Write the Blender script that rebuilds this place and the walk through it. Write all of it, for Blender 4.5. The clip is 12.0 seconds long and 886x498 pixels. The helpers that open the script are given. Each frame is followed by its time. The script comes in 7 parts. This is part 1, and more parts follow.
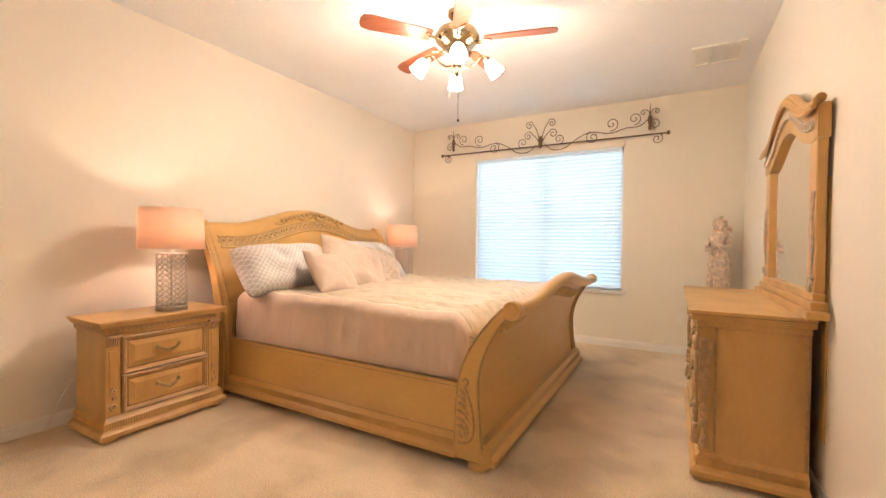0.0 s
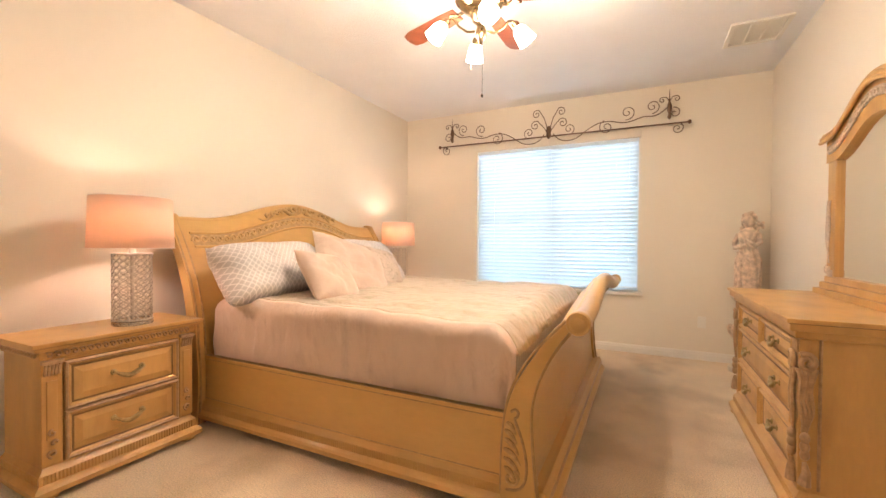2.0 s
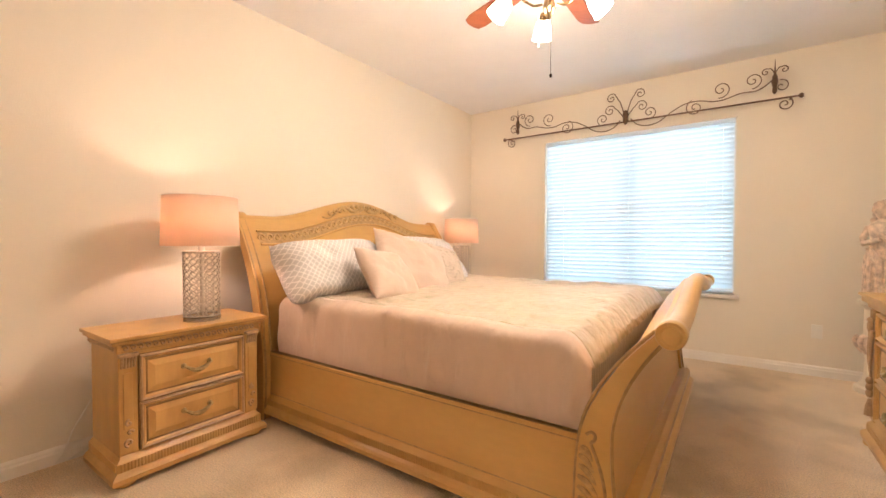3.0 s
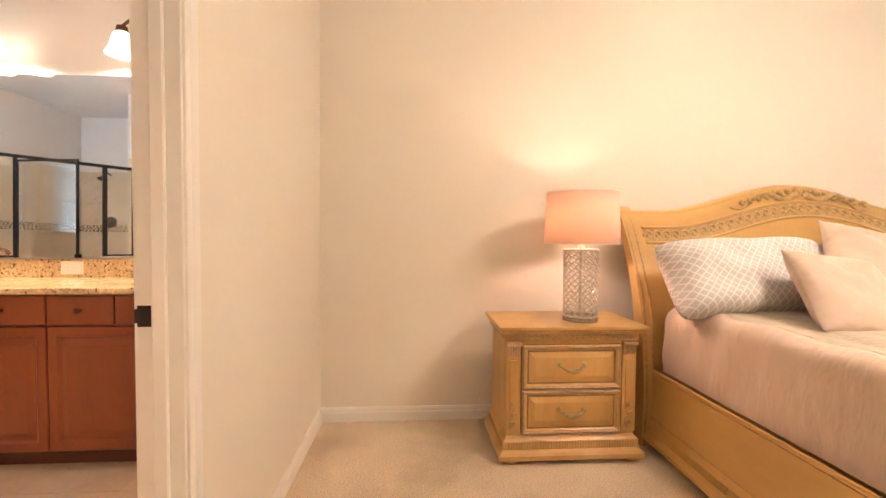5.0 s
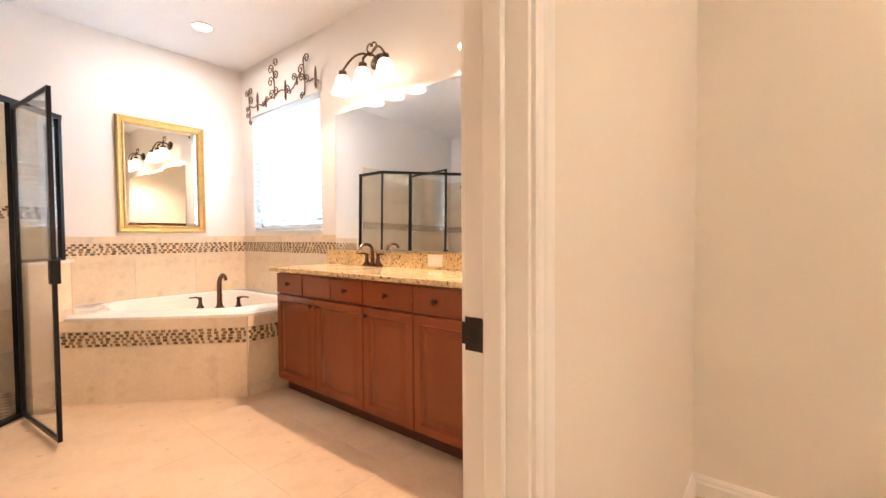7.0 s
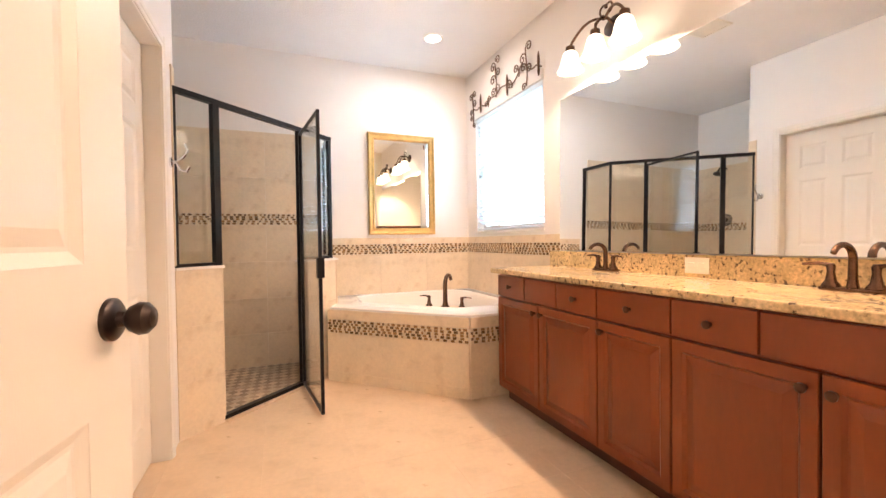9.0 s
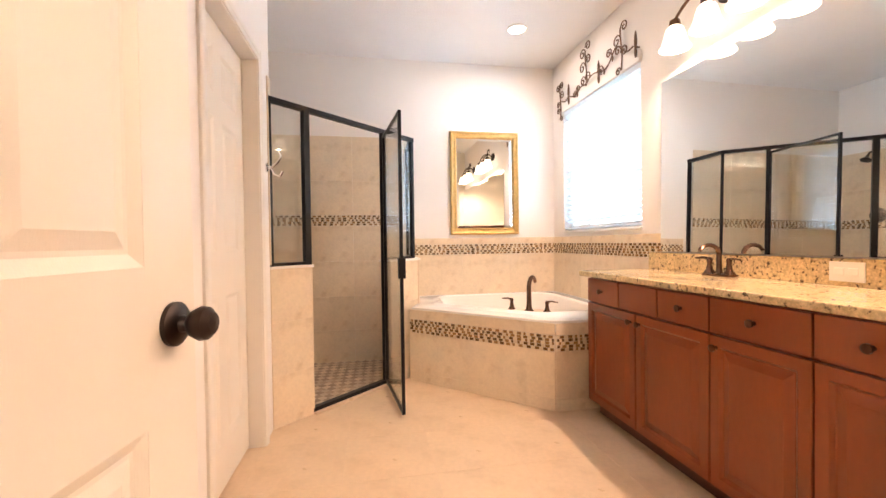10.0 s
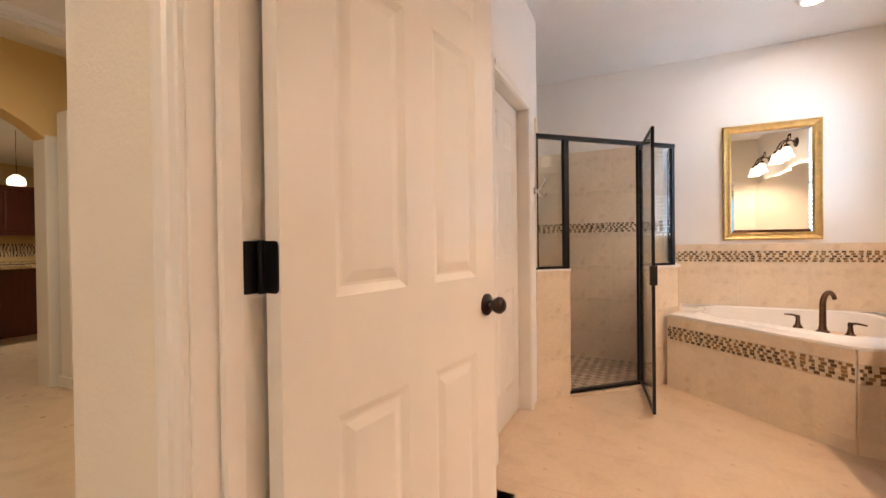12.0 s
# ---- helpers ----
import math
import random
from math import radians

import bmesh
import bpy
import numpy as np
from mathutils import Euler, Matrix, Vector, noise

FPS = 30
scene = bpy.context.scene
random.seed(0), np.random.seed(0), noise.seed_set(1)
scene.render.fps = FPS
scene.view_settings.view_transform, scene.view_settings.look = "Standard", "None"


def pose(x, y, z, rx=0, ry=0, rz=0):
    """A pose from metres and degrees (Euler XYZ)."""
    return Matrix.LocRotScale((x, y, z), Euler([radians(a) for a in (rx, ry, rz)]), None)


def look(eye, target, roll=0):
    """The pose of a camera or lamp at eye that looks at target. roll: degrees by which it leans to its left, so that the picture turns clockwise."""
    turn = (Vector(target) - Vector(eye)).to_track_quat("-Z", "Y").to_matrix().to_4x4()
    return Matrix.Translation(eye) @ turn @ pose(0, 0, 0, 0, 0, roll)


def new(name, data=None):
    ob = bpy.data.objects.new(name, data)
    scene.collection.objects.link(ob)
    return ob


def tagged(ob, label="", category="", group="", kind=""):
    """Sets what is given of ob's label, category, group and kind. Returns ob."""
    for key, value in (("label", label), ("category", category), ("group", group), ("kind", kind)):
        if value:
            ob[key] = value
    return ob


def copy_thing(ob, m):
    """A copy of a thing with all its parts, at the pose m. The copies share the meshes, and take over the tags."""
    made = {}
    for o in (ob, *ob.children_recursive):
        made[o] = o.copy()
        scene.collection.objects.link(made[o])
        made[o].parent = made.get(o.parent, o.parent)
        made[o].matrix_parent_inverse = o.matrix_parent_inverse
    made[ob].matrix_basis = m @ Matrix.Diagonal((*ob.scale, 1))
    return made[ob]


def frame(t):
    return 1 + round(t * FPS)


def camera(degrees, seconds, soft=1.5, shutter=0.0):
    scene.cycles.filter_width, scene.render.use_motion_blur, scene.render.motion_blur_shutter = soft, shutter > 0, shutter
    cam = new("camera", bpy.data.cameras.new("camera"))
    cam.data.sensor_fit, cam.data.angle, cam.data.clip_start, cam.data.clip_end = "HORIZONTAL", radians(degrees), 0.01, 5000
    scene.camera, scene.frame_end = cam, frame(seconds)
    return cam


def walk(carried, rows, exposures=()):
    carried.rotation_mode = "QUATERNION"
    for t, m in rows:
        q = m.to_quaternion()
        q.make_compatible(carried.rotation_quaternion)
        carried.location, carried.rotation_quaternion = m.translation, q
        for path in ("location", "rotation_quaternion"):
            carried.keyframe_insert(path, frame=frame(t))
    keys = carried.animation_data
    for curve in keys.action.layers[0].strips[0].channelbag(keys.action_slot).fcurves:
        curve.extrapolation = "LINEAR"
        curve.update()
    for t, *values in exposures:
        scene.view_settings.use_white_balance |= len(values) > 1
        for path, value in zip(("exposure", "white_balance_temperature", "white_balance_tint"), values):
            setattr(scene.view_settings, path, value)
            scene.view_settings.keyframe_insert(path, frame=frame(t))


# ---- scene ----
cam = camera(93.9, 12.0)
PATH = [
    (0, (-0.977, 0.488, 1.159), (-1.952, 2.233, 1.126), 0.6),
    (0.5, (-1.126, 0.592, 1.157), (-2.024, 2.379, 1.121), 0.5),
    (1, (-1.244, 0.661, 1.149), (-2.117, 2.461, 1.117), 0.5),
    (1.5, (-1.351, 0.707, 1.137), (-2.221, 2.508, 1.107), 0.4),
    (2, (-1.428, 0.749, 1.136), (-2.304, 2.547, 1.106), 0.4),
    (2.5, (-1.46, 0.82, 1.139), (-2.406, 2.582, 1.105), 0.2),
    (2.7, (-1.477, 0.855, 1.136), (-2.489, 2.579, 1.098), 0.2),
    (4.5, (-1.61, 1.122, 1.124), (-3.518, 1.72, 1.074), -0.3),
    (5, (-1.757, 1.138, 1.134), (-3.752, 1.269, 1.069), 0.4),
    (5.5, (-1.92, 1.093, 1.114), (-3.9, 0.822, 1.049), -0.2),
    (6, (-2.083, 1.014, 1.115), (-3.981, 0.387, 1.048), -0.5),
    (6.5, (-2.213, 0.943, 1.096), (-3.958, -0.031, 1.042), -0.3),
    (7, (-2.291, 0.838, 1.082), (-3.841, -0.424, 1.023), -0.4),
    (7.5, (-2.359, 0.74, 1.065), (-3.693, -0.749, 1.012), -0.6),
    (9.5, (-2.463, 0.476, 1.064), (-3.011, -1.447, 1.029), -0.8),
    (10, (-2.489, 0.441, 1.067), (-2.838, -1.528, 1.035), -0.8),
    (10.5, (-2.511, 0.47, 1.077), (-2.652, -1.525, 1.05), -0.8),
    (11, (-2.503, 0.572, 1.112), (-2.418, -1.426, 1.081), -0.8),
    (11.5, (-2.530, 0.740, 1.101), (-2.106, -1.214, 1.081), -0.7),
    (12, (-2.614, 0.903, 1.127), (-1.746, -0.900, 1.107), -0.7),
]
walk(cam, [(t, look(eye, target, roll)) for t, eye, target, roll in PATH],
     exposures=[(0, 1.05), (4.5, 1.17), (6, 1.25), (7.5, 1.16), (10.3, 1.12), (11, 0.88), (11.5, 0.72), (12, 0.62)])

# ---- light ----
world = bpy.data.worlds.new("world")
scene.world = world
world.use_nodes = True
_wn = world.node_tree.nodes
_sky = _wn.new("ShaderNodeTexSky")
_sky.sky_type, _sky.sun_disc = "NISHITA", False
_sky.sun_elevation, _sky.sun_rotation = radians(50), radians(120)
world.node_tree.links.new(_sky.outputs[0], _wn["Background"].inputs[0])
_wn["Background"].inputs[1].default_value = 0.15
sun = new("sun", bpy.data.lights.new("sun", "SUN"))
sun.data.energy, sun.data.angle, sun.data.color = 2.0, radians(0.5), (1.0, 0.95, 0.88)
sun.matrix_world = look((6, -4, 9), (0, 0, 0))


def lamp(name, kind, m, energy, colour, size=0.1, size_y=None):
    ob = new(name, bpy.data.lights.new(name, kind))
    ob.matrix_world = m
    ob.data.energy, ob.data.color = energy, colour
    if kind == "AREA":
        ob.data.shape, ob.data.size, ob.data.size_y = "RECTANGLE", size, size_y or size
    else:
        ob.data.shadow_soft_size = size
    return ob


# ---- the plan ----
WX, NY, EX, CZ = -4.28, 5.51, -0.385, 2.742      # west wall, window wall, dresser wall, ceiling
SY, BY = 0.565, 0.455                           # wall to the bathroom: bedroom face, bathroom face
JR, JL, WE = -2.815, -2.093, -1.79               # door jambs, end of that wall
BS = -3.374                                     # far wall of the bathroom
CX = -1.925                                     # wall with the closet door
T = 0.12

# table lamps: a bulb in each shade
LAMP1, LAMP2 = (-3.89, 2.01), (-3.975, 4.80)
for lx, ly in (LAMP1, LAMP2):
    lamp("bulb_light", "POINT", pose(lx, ly, 1.22), 5.0, (1.0, 0.66, 0.53), 0.035)
# ceiling fan: four glass shades
FAN = (-2.305, 3.035)
FAN_TURN = 29.2
VLY = (-1.34, -0.23)
# a bulb in each of the fan's glass shades and of the vanity shades
for k in range(4):
    a = radians(FAN_TURN + 90 * k)
    lamp("fan_bulb", "POINT", pose(FAN[0] + 0.256 * math.cos(a), FAN[1] + 0.256 * math.sin(a), CZ - 0.405), 16.5, (1.0, 0.80, 0.63), 0.075)
for cy in VLY:
    for k in (-1, 0, 1):
        lamp("vanity_bulb", "POINT", pose(WX + 0.15, cy + 0.215 * k, 2.30 - 0.175), 11.5, (1.0, 0.69, 0.51), 0.02)
# recessed lamps in the bathroom ceiling
lamp("recessed_light", "AREA", pose(-3.66, -2.69, CZ - 0.03), 5.5, (1.0, 0.84, 0.76), 0.12)
# hall and kitchen
lamp("hall_light", "AREA", pose(0.5, 0.4, 2.60), 12, (1.0, 0.86, 0.68), 0.4)


lamp("kitchen_light", "AREA", pose(5.6, -0.9, CZ - 0.03), 30, (1.0, 0.86, 0.68), 0.12)


# ---- materials ----
def material(name, colour, rough=0.5, metal=0.0, vary=0.0, vscale=8.0, grain=0.0, gscale=200.0, bump=0.0, bscale=60.0,
             stretch=(1, 1, 1), per_object=0.0, per_island=0.0, transmission=0.0, ior=1.45, emit=None, strength=0.0, rough_vary=0.0, coat=0.0, sheen=0.0, bdist=0.01, second=None, detail=4.0):
    m = bpy.data.materials.new(name)
    m.use_nodes = True
    nt = m.node_tree
    b = nt.nodes["Principled BSDF"]
    b.inputs["Roughness"].default_value, b.inputs["Metallic"].default_value = rough, metal
    b.inputs["Transmission Weight"].default_value, b.inputs["IOR"].default_value = transmission, ior
    b.inputs["Coat Weight"].default_value = coat
    b.inputs["Sheen Weight"].default_value = sheen
    b.inputs["Base Color"].default_value = (*colour, 1)
    if emit:
        b.inputs["Emission Color"].default_value, b.inputs["Emission Strength"].default_value = (*emit, 1), strength
    L = nt.links.new

    def noise_at(scale, det=detail, where=stretch):
        co = nt.nodes.new("ShaderNodeTexCoord")
        mp = nt.nodes.new("ShaderNodeMapping")
        mp.inputs["Scale"].default_value = where
        L(co.outputs["Object"], mp.inputs["Vector"])
        n = nt.nodes.new("ShaderNodeTexNoise")
        n.inputs["Scale"].default_value, n.inputs["Detail"].default_value = scale, det
        L(mp.outputs[0], n.inputs["Vector"])
        return n.outputs["Fac"]

    out = None

    def mul(prev, fac, amount):
        # brightness 1 - amount .. 1 + amount
        r = nt.nodes.new("ShaderNodeMapRange")
        r.inputs["From Min"].default_value, r.inputs["From Max"].default_value = 0.25, 0.75
        r.inputs["To Min"].default_value, r.inputs["To Max"].default_value = 1 - amount, 1 + amount
        L(fac, r.inputs["Value"])
        v = nt.nodes.new("ShaderNodeVectorMath")
        v.operation = "SCALE"
        if prev is None:
            v.inputs[0].default_value = colour
        else:
            L(prev, v.inputs[0])
        L(r.outputs[0], v.inputs["Scale"])
        return v.outputs[0]

    if second:
        mx = nt.nodes.new("ShaderNodeMix")
        mx.data_type = "RGBA"
        mx.inputs["A"].default_value, mx.inputs["B"].default_value = (*colour, 1), (*second[0], 1)
        r = nt.nodes.new("ShaderNodeMapRange")
        r.inputs["From Min"].default_value, r.inputs["From Max"].default_value = second[2], second[3]
        L(noise_at(second[1], 6.0), r.inputs["Value"])
        L(r.outputs[0], mx.inputs["Factor"])
        out = mx.outputs["Result"]
    if vary:
        out = mul(out, noise_at(vscale), vary)
    if grain:
        out = mul(out, noise_at(gscale, 2.0), grain)
    if per_object:
        oi = nt.nodes.new("ShaderNodeObjectInfo")
        out = mul(out, oi.outputs["Random"], per_object)
    if per_island:
        g = nt.nodes.new("ShaderNodeNewGeometry")
        out = mul(out, g.outputs["Random Per Island"], per_island)
    if out is not None:
        L(out, b.inputs["Base Color"])
    if rough_vary:
        r = nt.nodes.new("ShaderNodeMapRange")
        r.inputs["To Min"].default_value, r.inputs["To Max"].default_value = max(0.02, rough - rough_vary), min(1, rough + rough_vary)
        L(noise_at(vscale * 2), r.inputs["Value"])
        L(r.outputs[0], b.inputs["Roughness"])
    if bump:
        bp = nt.nodes.new("ShaderNodeBump")
        bp.inputs["Strength"].default_value, bp.inputs["Distance"].default_value = bump, bdist
        L(noise_at(bscale), bp.inputs["Height"])
        L(bp.outputs[0], b.inputs["Normal"])
    return m


M_WALL = material("cream_wall_paint", (0.81, 0.745, 0.635), 0.65, vary=0.02, vscale=1.5, bump=0.12, bscale=160)
M_BWALL = material("pale_wall_paint", (0.87, 0.835, 0.80), 0.6, vary=0.02, vscale=1.5, bump=0.12, bscale=160)
M_CEIL = material("ceiling_paint", (0.86, 0.86, 0.86), 0.85, vary=0.03, vscale=2, bump=0.45, bscale=90)
M_TRIM = material("white_trim_paint", (0.84, 0.80, 0.74), 0.35, vary=0.015, vscale=5, bump=0.03, bscale=60)
M_DOOR = material("white_door_paint", (0.84, 0.79, 0.71), 0.32, vary=0.015, vscale=4, bump=0.05, bscale=120, stretch=(4, 4, 0.4))
M_CARPET = material("beige_carpet", (0.76, 0.60, 0.405), 0.95, second=((0.60, 0.455, 0.285), 2.6, 0.47, 0.66), vary=0.13, vscale=2.2, grain=0.30, gscale=150, bump=0.9, bscale=150, sheen=0.25, detail=5)
M_TILE = material("travertine_tile", (0.77, 0.64, 0.475), 0.33, vary=0.07, vscale=5, grain=0.05, gscale=60, per_object=0.02, bump=0.05, bscale=20, second=((0.64, 0.50, 0.34), 9, 0.55, 0.8), rough_vary=0.1)
M_FTILE = material("cream_floor_tile", (0.73, 0.55, 0.375), 0.30, vary=0.05, vscale=3, grain=0.04, gscale=40, per_object=0.012, second=((0.61, 0.445, 0.285), 6, 0.48, 0.78), rough_vary=0.08)
M_GROUT = material("tile_grout", (0.72, 0.55, 0.40), 0.85, vary=0.05, vscale=20)
M_MOS = material("brown_mosaic", (0.25, 0.145, 0.06), 0.25, per_island=0.45, grain=0.1, gscale=90)
M_MOSG = material("mosaic_grout", (0.74, 0.66, 0.54), 0.8, vary=0.05, vscale=30)
M_PEBBLE = material("shower_floor_mosaic", (0.40, 0.30, 0.21), 0.5, per_island=0.15, vary=0.08, vscale=20)
M_CHERRY = material("cherry_cabinet", (0.245, 0.056, 0.0145), 0.29, vary=0.08, vscale=2.6, grain=0.05, gscale=40, stretch=(1.6, 1.6, 0.5), rough_vary=0.02, second=((0.18, 0.040, 0.0105), 1.8, 0.40, 0.80))
M_KNOB = material("brown_bronze_knob", (0.11, 0.050, 0.028), 0.34, metal=0.7, vary=0.2, vscale=40)
M_CREAM = material("cream_stone_mosaic", (0.74, 0.63, 0.46), 0.35, per_island=0.08, grain=0.05, gscale=90)
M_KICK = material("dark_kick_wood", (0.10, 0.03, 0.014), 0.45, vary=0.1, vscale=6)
M_GRANITE = material("gold_granite", (0.66, 0.50, 0.28), 0.12, vary=0.2, vscale=14, grain=0.3, gscale=85, second=((0.10, 0.065, 0.04), 55, 0.56, 0.66), detail=6)
M_TUB = material("white_acrylic", (0.86, 0.83, 0.78), 0.12)
M_BRONZE = material("oil_rubbed_bronze", (0.042, 0.029, 0.024), 0.32, metal=0.75, vary=0.2, vscale=20)
M_FAUCET = material("brown_bronze", (0.145, 0.082, 0.055), 0.27, metal=0.9, vary=0.2, vscale=25)
M_BLACKM = material("black_metal", (0.018, 0.017, 0.018), 0.35, metal=0.6)


def clear_pane(name, tint, gloss):
    """Thin flat glass: light goes straight through, with a gloss that grows at grazing angles."""
    m = bpy.data.materials.new(name)
    m.use_nodes = True
    nt = m.node_tree
    nt.nodes.remove(nt.nodes["Principled BSDF"])
    tr, gl = nt.nodes.new("ShaderNodeBsdfTransparent"), nt.nodes.new("ShaderNodeBsdfGlossy")
    lw, mx = nt.nodes.new("ShaderNodeLayerWeight"), nt.nodes.new("ShaderNodeMixShader")
    pw, ma = nt.nodes.new("ShaderNodeMath"), nt.nodes.new("ShaderNodeMath")
    tr.inputs["Color"].default_value = (*tint, 1)
    gl.inputs["Roughness"].default_value = 0.0
    lw.inputs["Blend"].default_value = 0.5
    pw.operation, ma.operation = "POWER", "MULTIPLY_ADD"
    pw.inputs[1].default_value = 5.0
    ma.inputs[1].default_value, ma.inputs[2].default_value = 1 - gloss, gloss
    nt.links.new(lw.outputs["Facing"], pw.inputs[0])
    nt.links.new(pw.outputs[0], ma.inputs[0])
    nt.links.new(ma.outputs[0], mx.inputs[0])
    nt.links.new(tr.outputs[0], mx.inputs[1])
    nt.links.new(gl.outputs[0], mx.inputs[2])
    nt.links.new(mx.outputs[0], nt.nodes["Material Output"].inputs[0])
    return m


M_GLASS = clear_pane("shower_glass", (0.965, 0.98, 0.975), 0.055)
M_MIRROR = material("mirror_silver", (0.90, 0.91, 0.89), 0.01, metal=1.0)
M_GOLD = material("gold_leaf_frame", (0.70, 0.47, 0.18), 0.40, metal=0.85, vary=0.15, vscale=30, bump=0.2, bscale=120)
M_CHROME = material("chrome", (0.75, 0.75, 0.75), 0.12, metal=1.0)
M_PLATE = material("white_plastic", (0.83, 0.80, 0.73), 0.35)
M_SHADE = material("lit_frosted_glass", (0.9, 0.85, 0.75), 0.4, emit=(1.0, 0.84, 0.66), strength=1.7)
M_FANGLASS = material("lit_fan_glass", (0.9, 0.85, 0.75), 0.4, emit=(1.0, 0.88, 0.76), strength=14.0)
M_CAN = material("recessed_lens", (0.9, 0.9, 0.9), 0.5, emit=(1.0, 0.95, 0.86), strength=6.0)
M_BLIND = material("white_blind_slat", (0.86, 0.88, 0.90), 0.5, vary=0.02, vscale=10)
_bn = M_BLIND.node_tree
_tr, _mx = _bn.nodes.new("ShaderNodeBsdfTranslucent"), _bn.nodes.new("ShaderNodeMixShader")
_tr.inputs["Color"].default_value = (0.84, 0.93, 0.95, 1)
_mx.inputs[0].default_value = 0.42
_bn.links.new(_bn.nodes["Principled BSDF"].outputs[0], _mx.inputs[1])
_bn.links.new(_tr.outputs[0], _mx.inputs[2])
_bn.links.new(_mx.outputs[0], _bn.nodes["Material Output"].inputs[0])
M_PANE = clear_pane("window_pane", (0.97, 0.98, 1.0), 0.03)
M_OUT = material("bright_outdoors", (0.6, 0.75, 0.9), 1.0, emit=(0.60, 0.82, 1.0), strength=2.7)
M_OUT2 = material("bright_open_sky", (0.6, 0.75, 0.9), 1.0, emit=(0.74, 0.87, 1.0), strength=4.5)
M_HALL = material("yellow_hall_paint", (0.76, 0.56, 0.27), 0.7, vary=0.03, vscale=2)
M_DARKWOOD = material("espresso_cabinet", (0.10, 0.028, 0.017), 0.3, vary=0.2, vscale=5, stretch=(6, 6, 0.6))
M_DARK = material("hole_shade", (0.02, 0.016, 0.013), 0.8)


# ---- building helpers ----
def bm_new():
    return bmesh.new()


def box(bm, x0, y0, z0, x1, y1, z1, bevel=0.0, seg=2):
    x0, x1 = sorted((x0, x1)); y0, y1 = sorted((y0, y1)); z0, z1 = sorted((z0, z1))
    v = [bm.verts.new(p) for p in ((x0, y0, z0), (x1, y0, z0), (x1, y1, z0), (x0, y1, z0), (x0, y0, z1), (x1, y0, z1), (x1, y1, z1), (x0, y1, z1))]
    f = [bm.faces.new([v[i] for i in q]) for q in ((3, 2, 1, 0), (4, 5, 6, 7), (0, 1, 5, 4), (1, 2, 6, 5), (2, 3, 7, 6), (3, 0, 4, 7))]
    if bevel:
        edges = {e for q in f for e in q.edges}
        bmesh.ops.bevel(bm, geom=list(edges), offset=bevel, segments=seg, affect="EDGES", profile=0.6)
    return bm


def prism(bm, pts, lo, hi, axis="z", bevel=0.0):
    """An outline (counter-clockwise) drawn out along an axis."""
    def p3(p, h):
        return {"z": (p[0], p[1], h), "y": (p[0], h, p[1]), "x": (h, p[0], p[1])}[axis]
    a = [bm.verts.new(p3(p, lo)) for p in pts]
    b = [bm.verts.new(p3(p, hi)) for p in pts]
    n = len(pts)
    faces = [bm.faces.new(a[::-1]), bm.faces.new(b)]
    faces += [bm.faces.new((a[i], a[(i + 1) % n], b[(i + 1) % n], b[i])) for i in range(n)]
    bmesh.ops.recalc_face_normals(bm, faces=faces)
    if bevel:
        bmesh.ops.bevel(bm, geom=list({e for q in faces[:2] for e in q.edges}), offset=bevel, segments=2, affect="EDGES", profile=0.6)
    return bm


def lathe(bm, profile, cx=0, cy=0, n=24, sx=1.0, sy=1.0):
    """Rings (radius, z) turned about an upright axis, closed at the ends."""
    rings = []
    for r, z in profile:
        r = max(r, 0.0004)
        rings.append([bm.verts.new((cx + sx * r * math.cos(2 * math.pi * i / n), cy + sy * r * math.sin(2 * math.pi * i / n), z)) for i in range(n)])
    faces = [bm.faces.new((p[i], p[(i + 1) % n], q[(i + 1) % n], q[i])) for p, q in zip(rings, rings[1:]) for i in range(n)]
    faces += [bm.faces.new(rings[0][::-1]), bm.faces.new(rings[-1])]
    bmesh.ops.recalc_face_normals(bm, faces=faces)
    return bm


def tube(bm, pts, r, n=8, taper=None):
    """A round bar along a line of points."""
    pts = [Vector(p) for p in pts]
    rings, up = [], Vector((0.13, 0.21, 0.97))
    for i, p in enumerate(pts):
        d = (pts[min(i + 1, len(pts) - 1)] - pts[max(i - 1, 0)]).normalized()
        s = d.cross(up)
        if s.length < 1e-4:
            s = d.cross(Vector((1, 0, 0)))
        s.normalize()
        u = s.cross(d)
        up = u
        rr = r if taper is None else r * taper(i / max(1, len(pts) - 1))
        rings.append([bm.verts.new(p + rr * (math.cos(2 * math.pi * k / n) * s + math.sin(2 * math.pi * k / n) * u)) for k in range(n)])
    faces = [bm.faces.new((a[k], a[(k + 1) % n], b[(k + 1) % n], b[k])) for a, b in zip(rings, rings[1:]) for k in range(n)]
    faces += [bm.faces.new(rings[0][::-1]), bm.faces.new(rings[-1])]
    bmesh.ops.recalc_face_normals(bm, faces=faces)
    return bm


def ball(bm, c, r, sx=1, sy=1, sz=1, n=14):
    m = Matrix.Translation(c) @ Matrix.Diagonal((r * sx, r * sy, r * sz, 1))
    bmesh.ops.create_uvsphere(bm, u_segments=n, v_segments=max(6, n // 2 + 2), radius=1, matrix=m)
    return bm


def moved(bm, m):
    bm.transform(m)
    return bm


def part(name, bm, mat, parent=None, label="", smooth=False, angle=35):
    me = bpy.data.meshes.new(name)
    bm.to_mesh(me)
    bm.free()
    me.materials.append(mat)
    if smooth:
        me.polygons.foreach_set("use_smooth", [True] * len(me.polygons))
        me.set_sharp_from_angle(angle=radians(angle))
    ob = new(name, me)
    if parent:
        ob.parent = parent
    if label:
        ob["label"] = label
    return ob


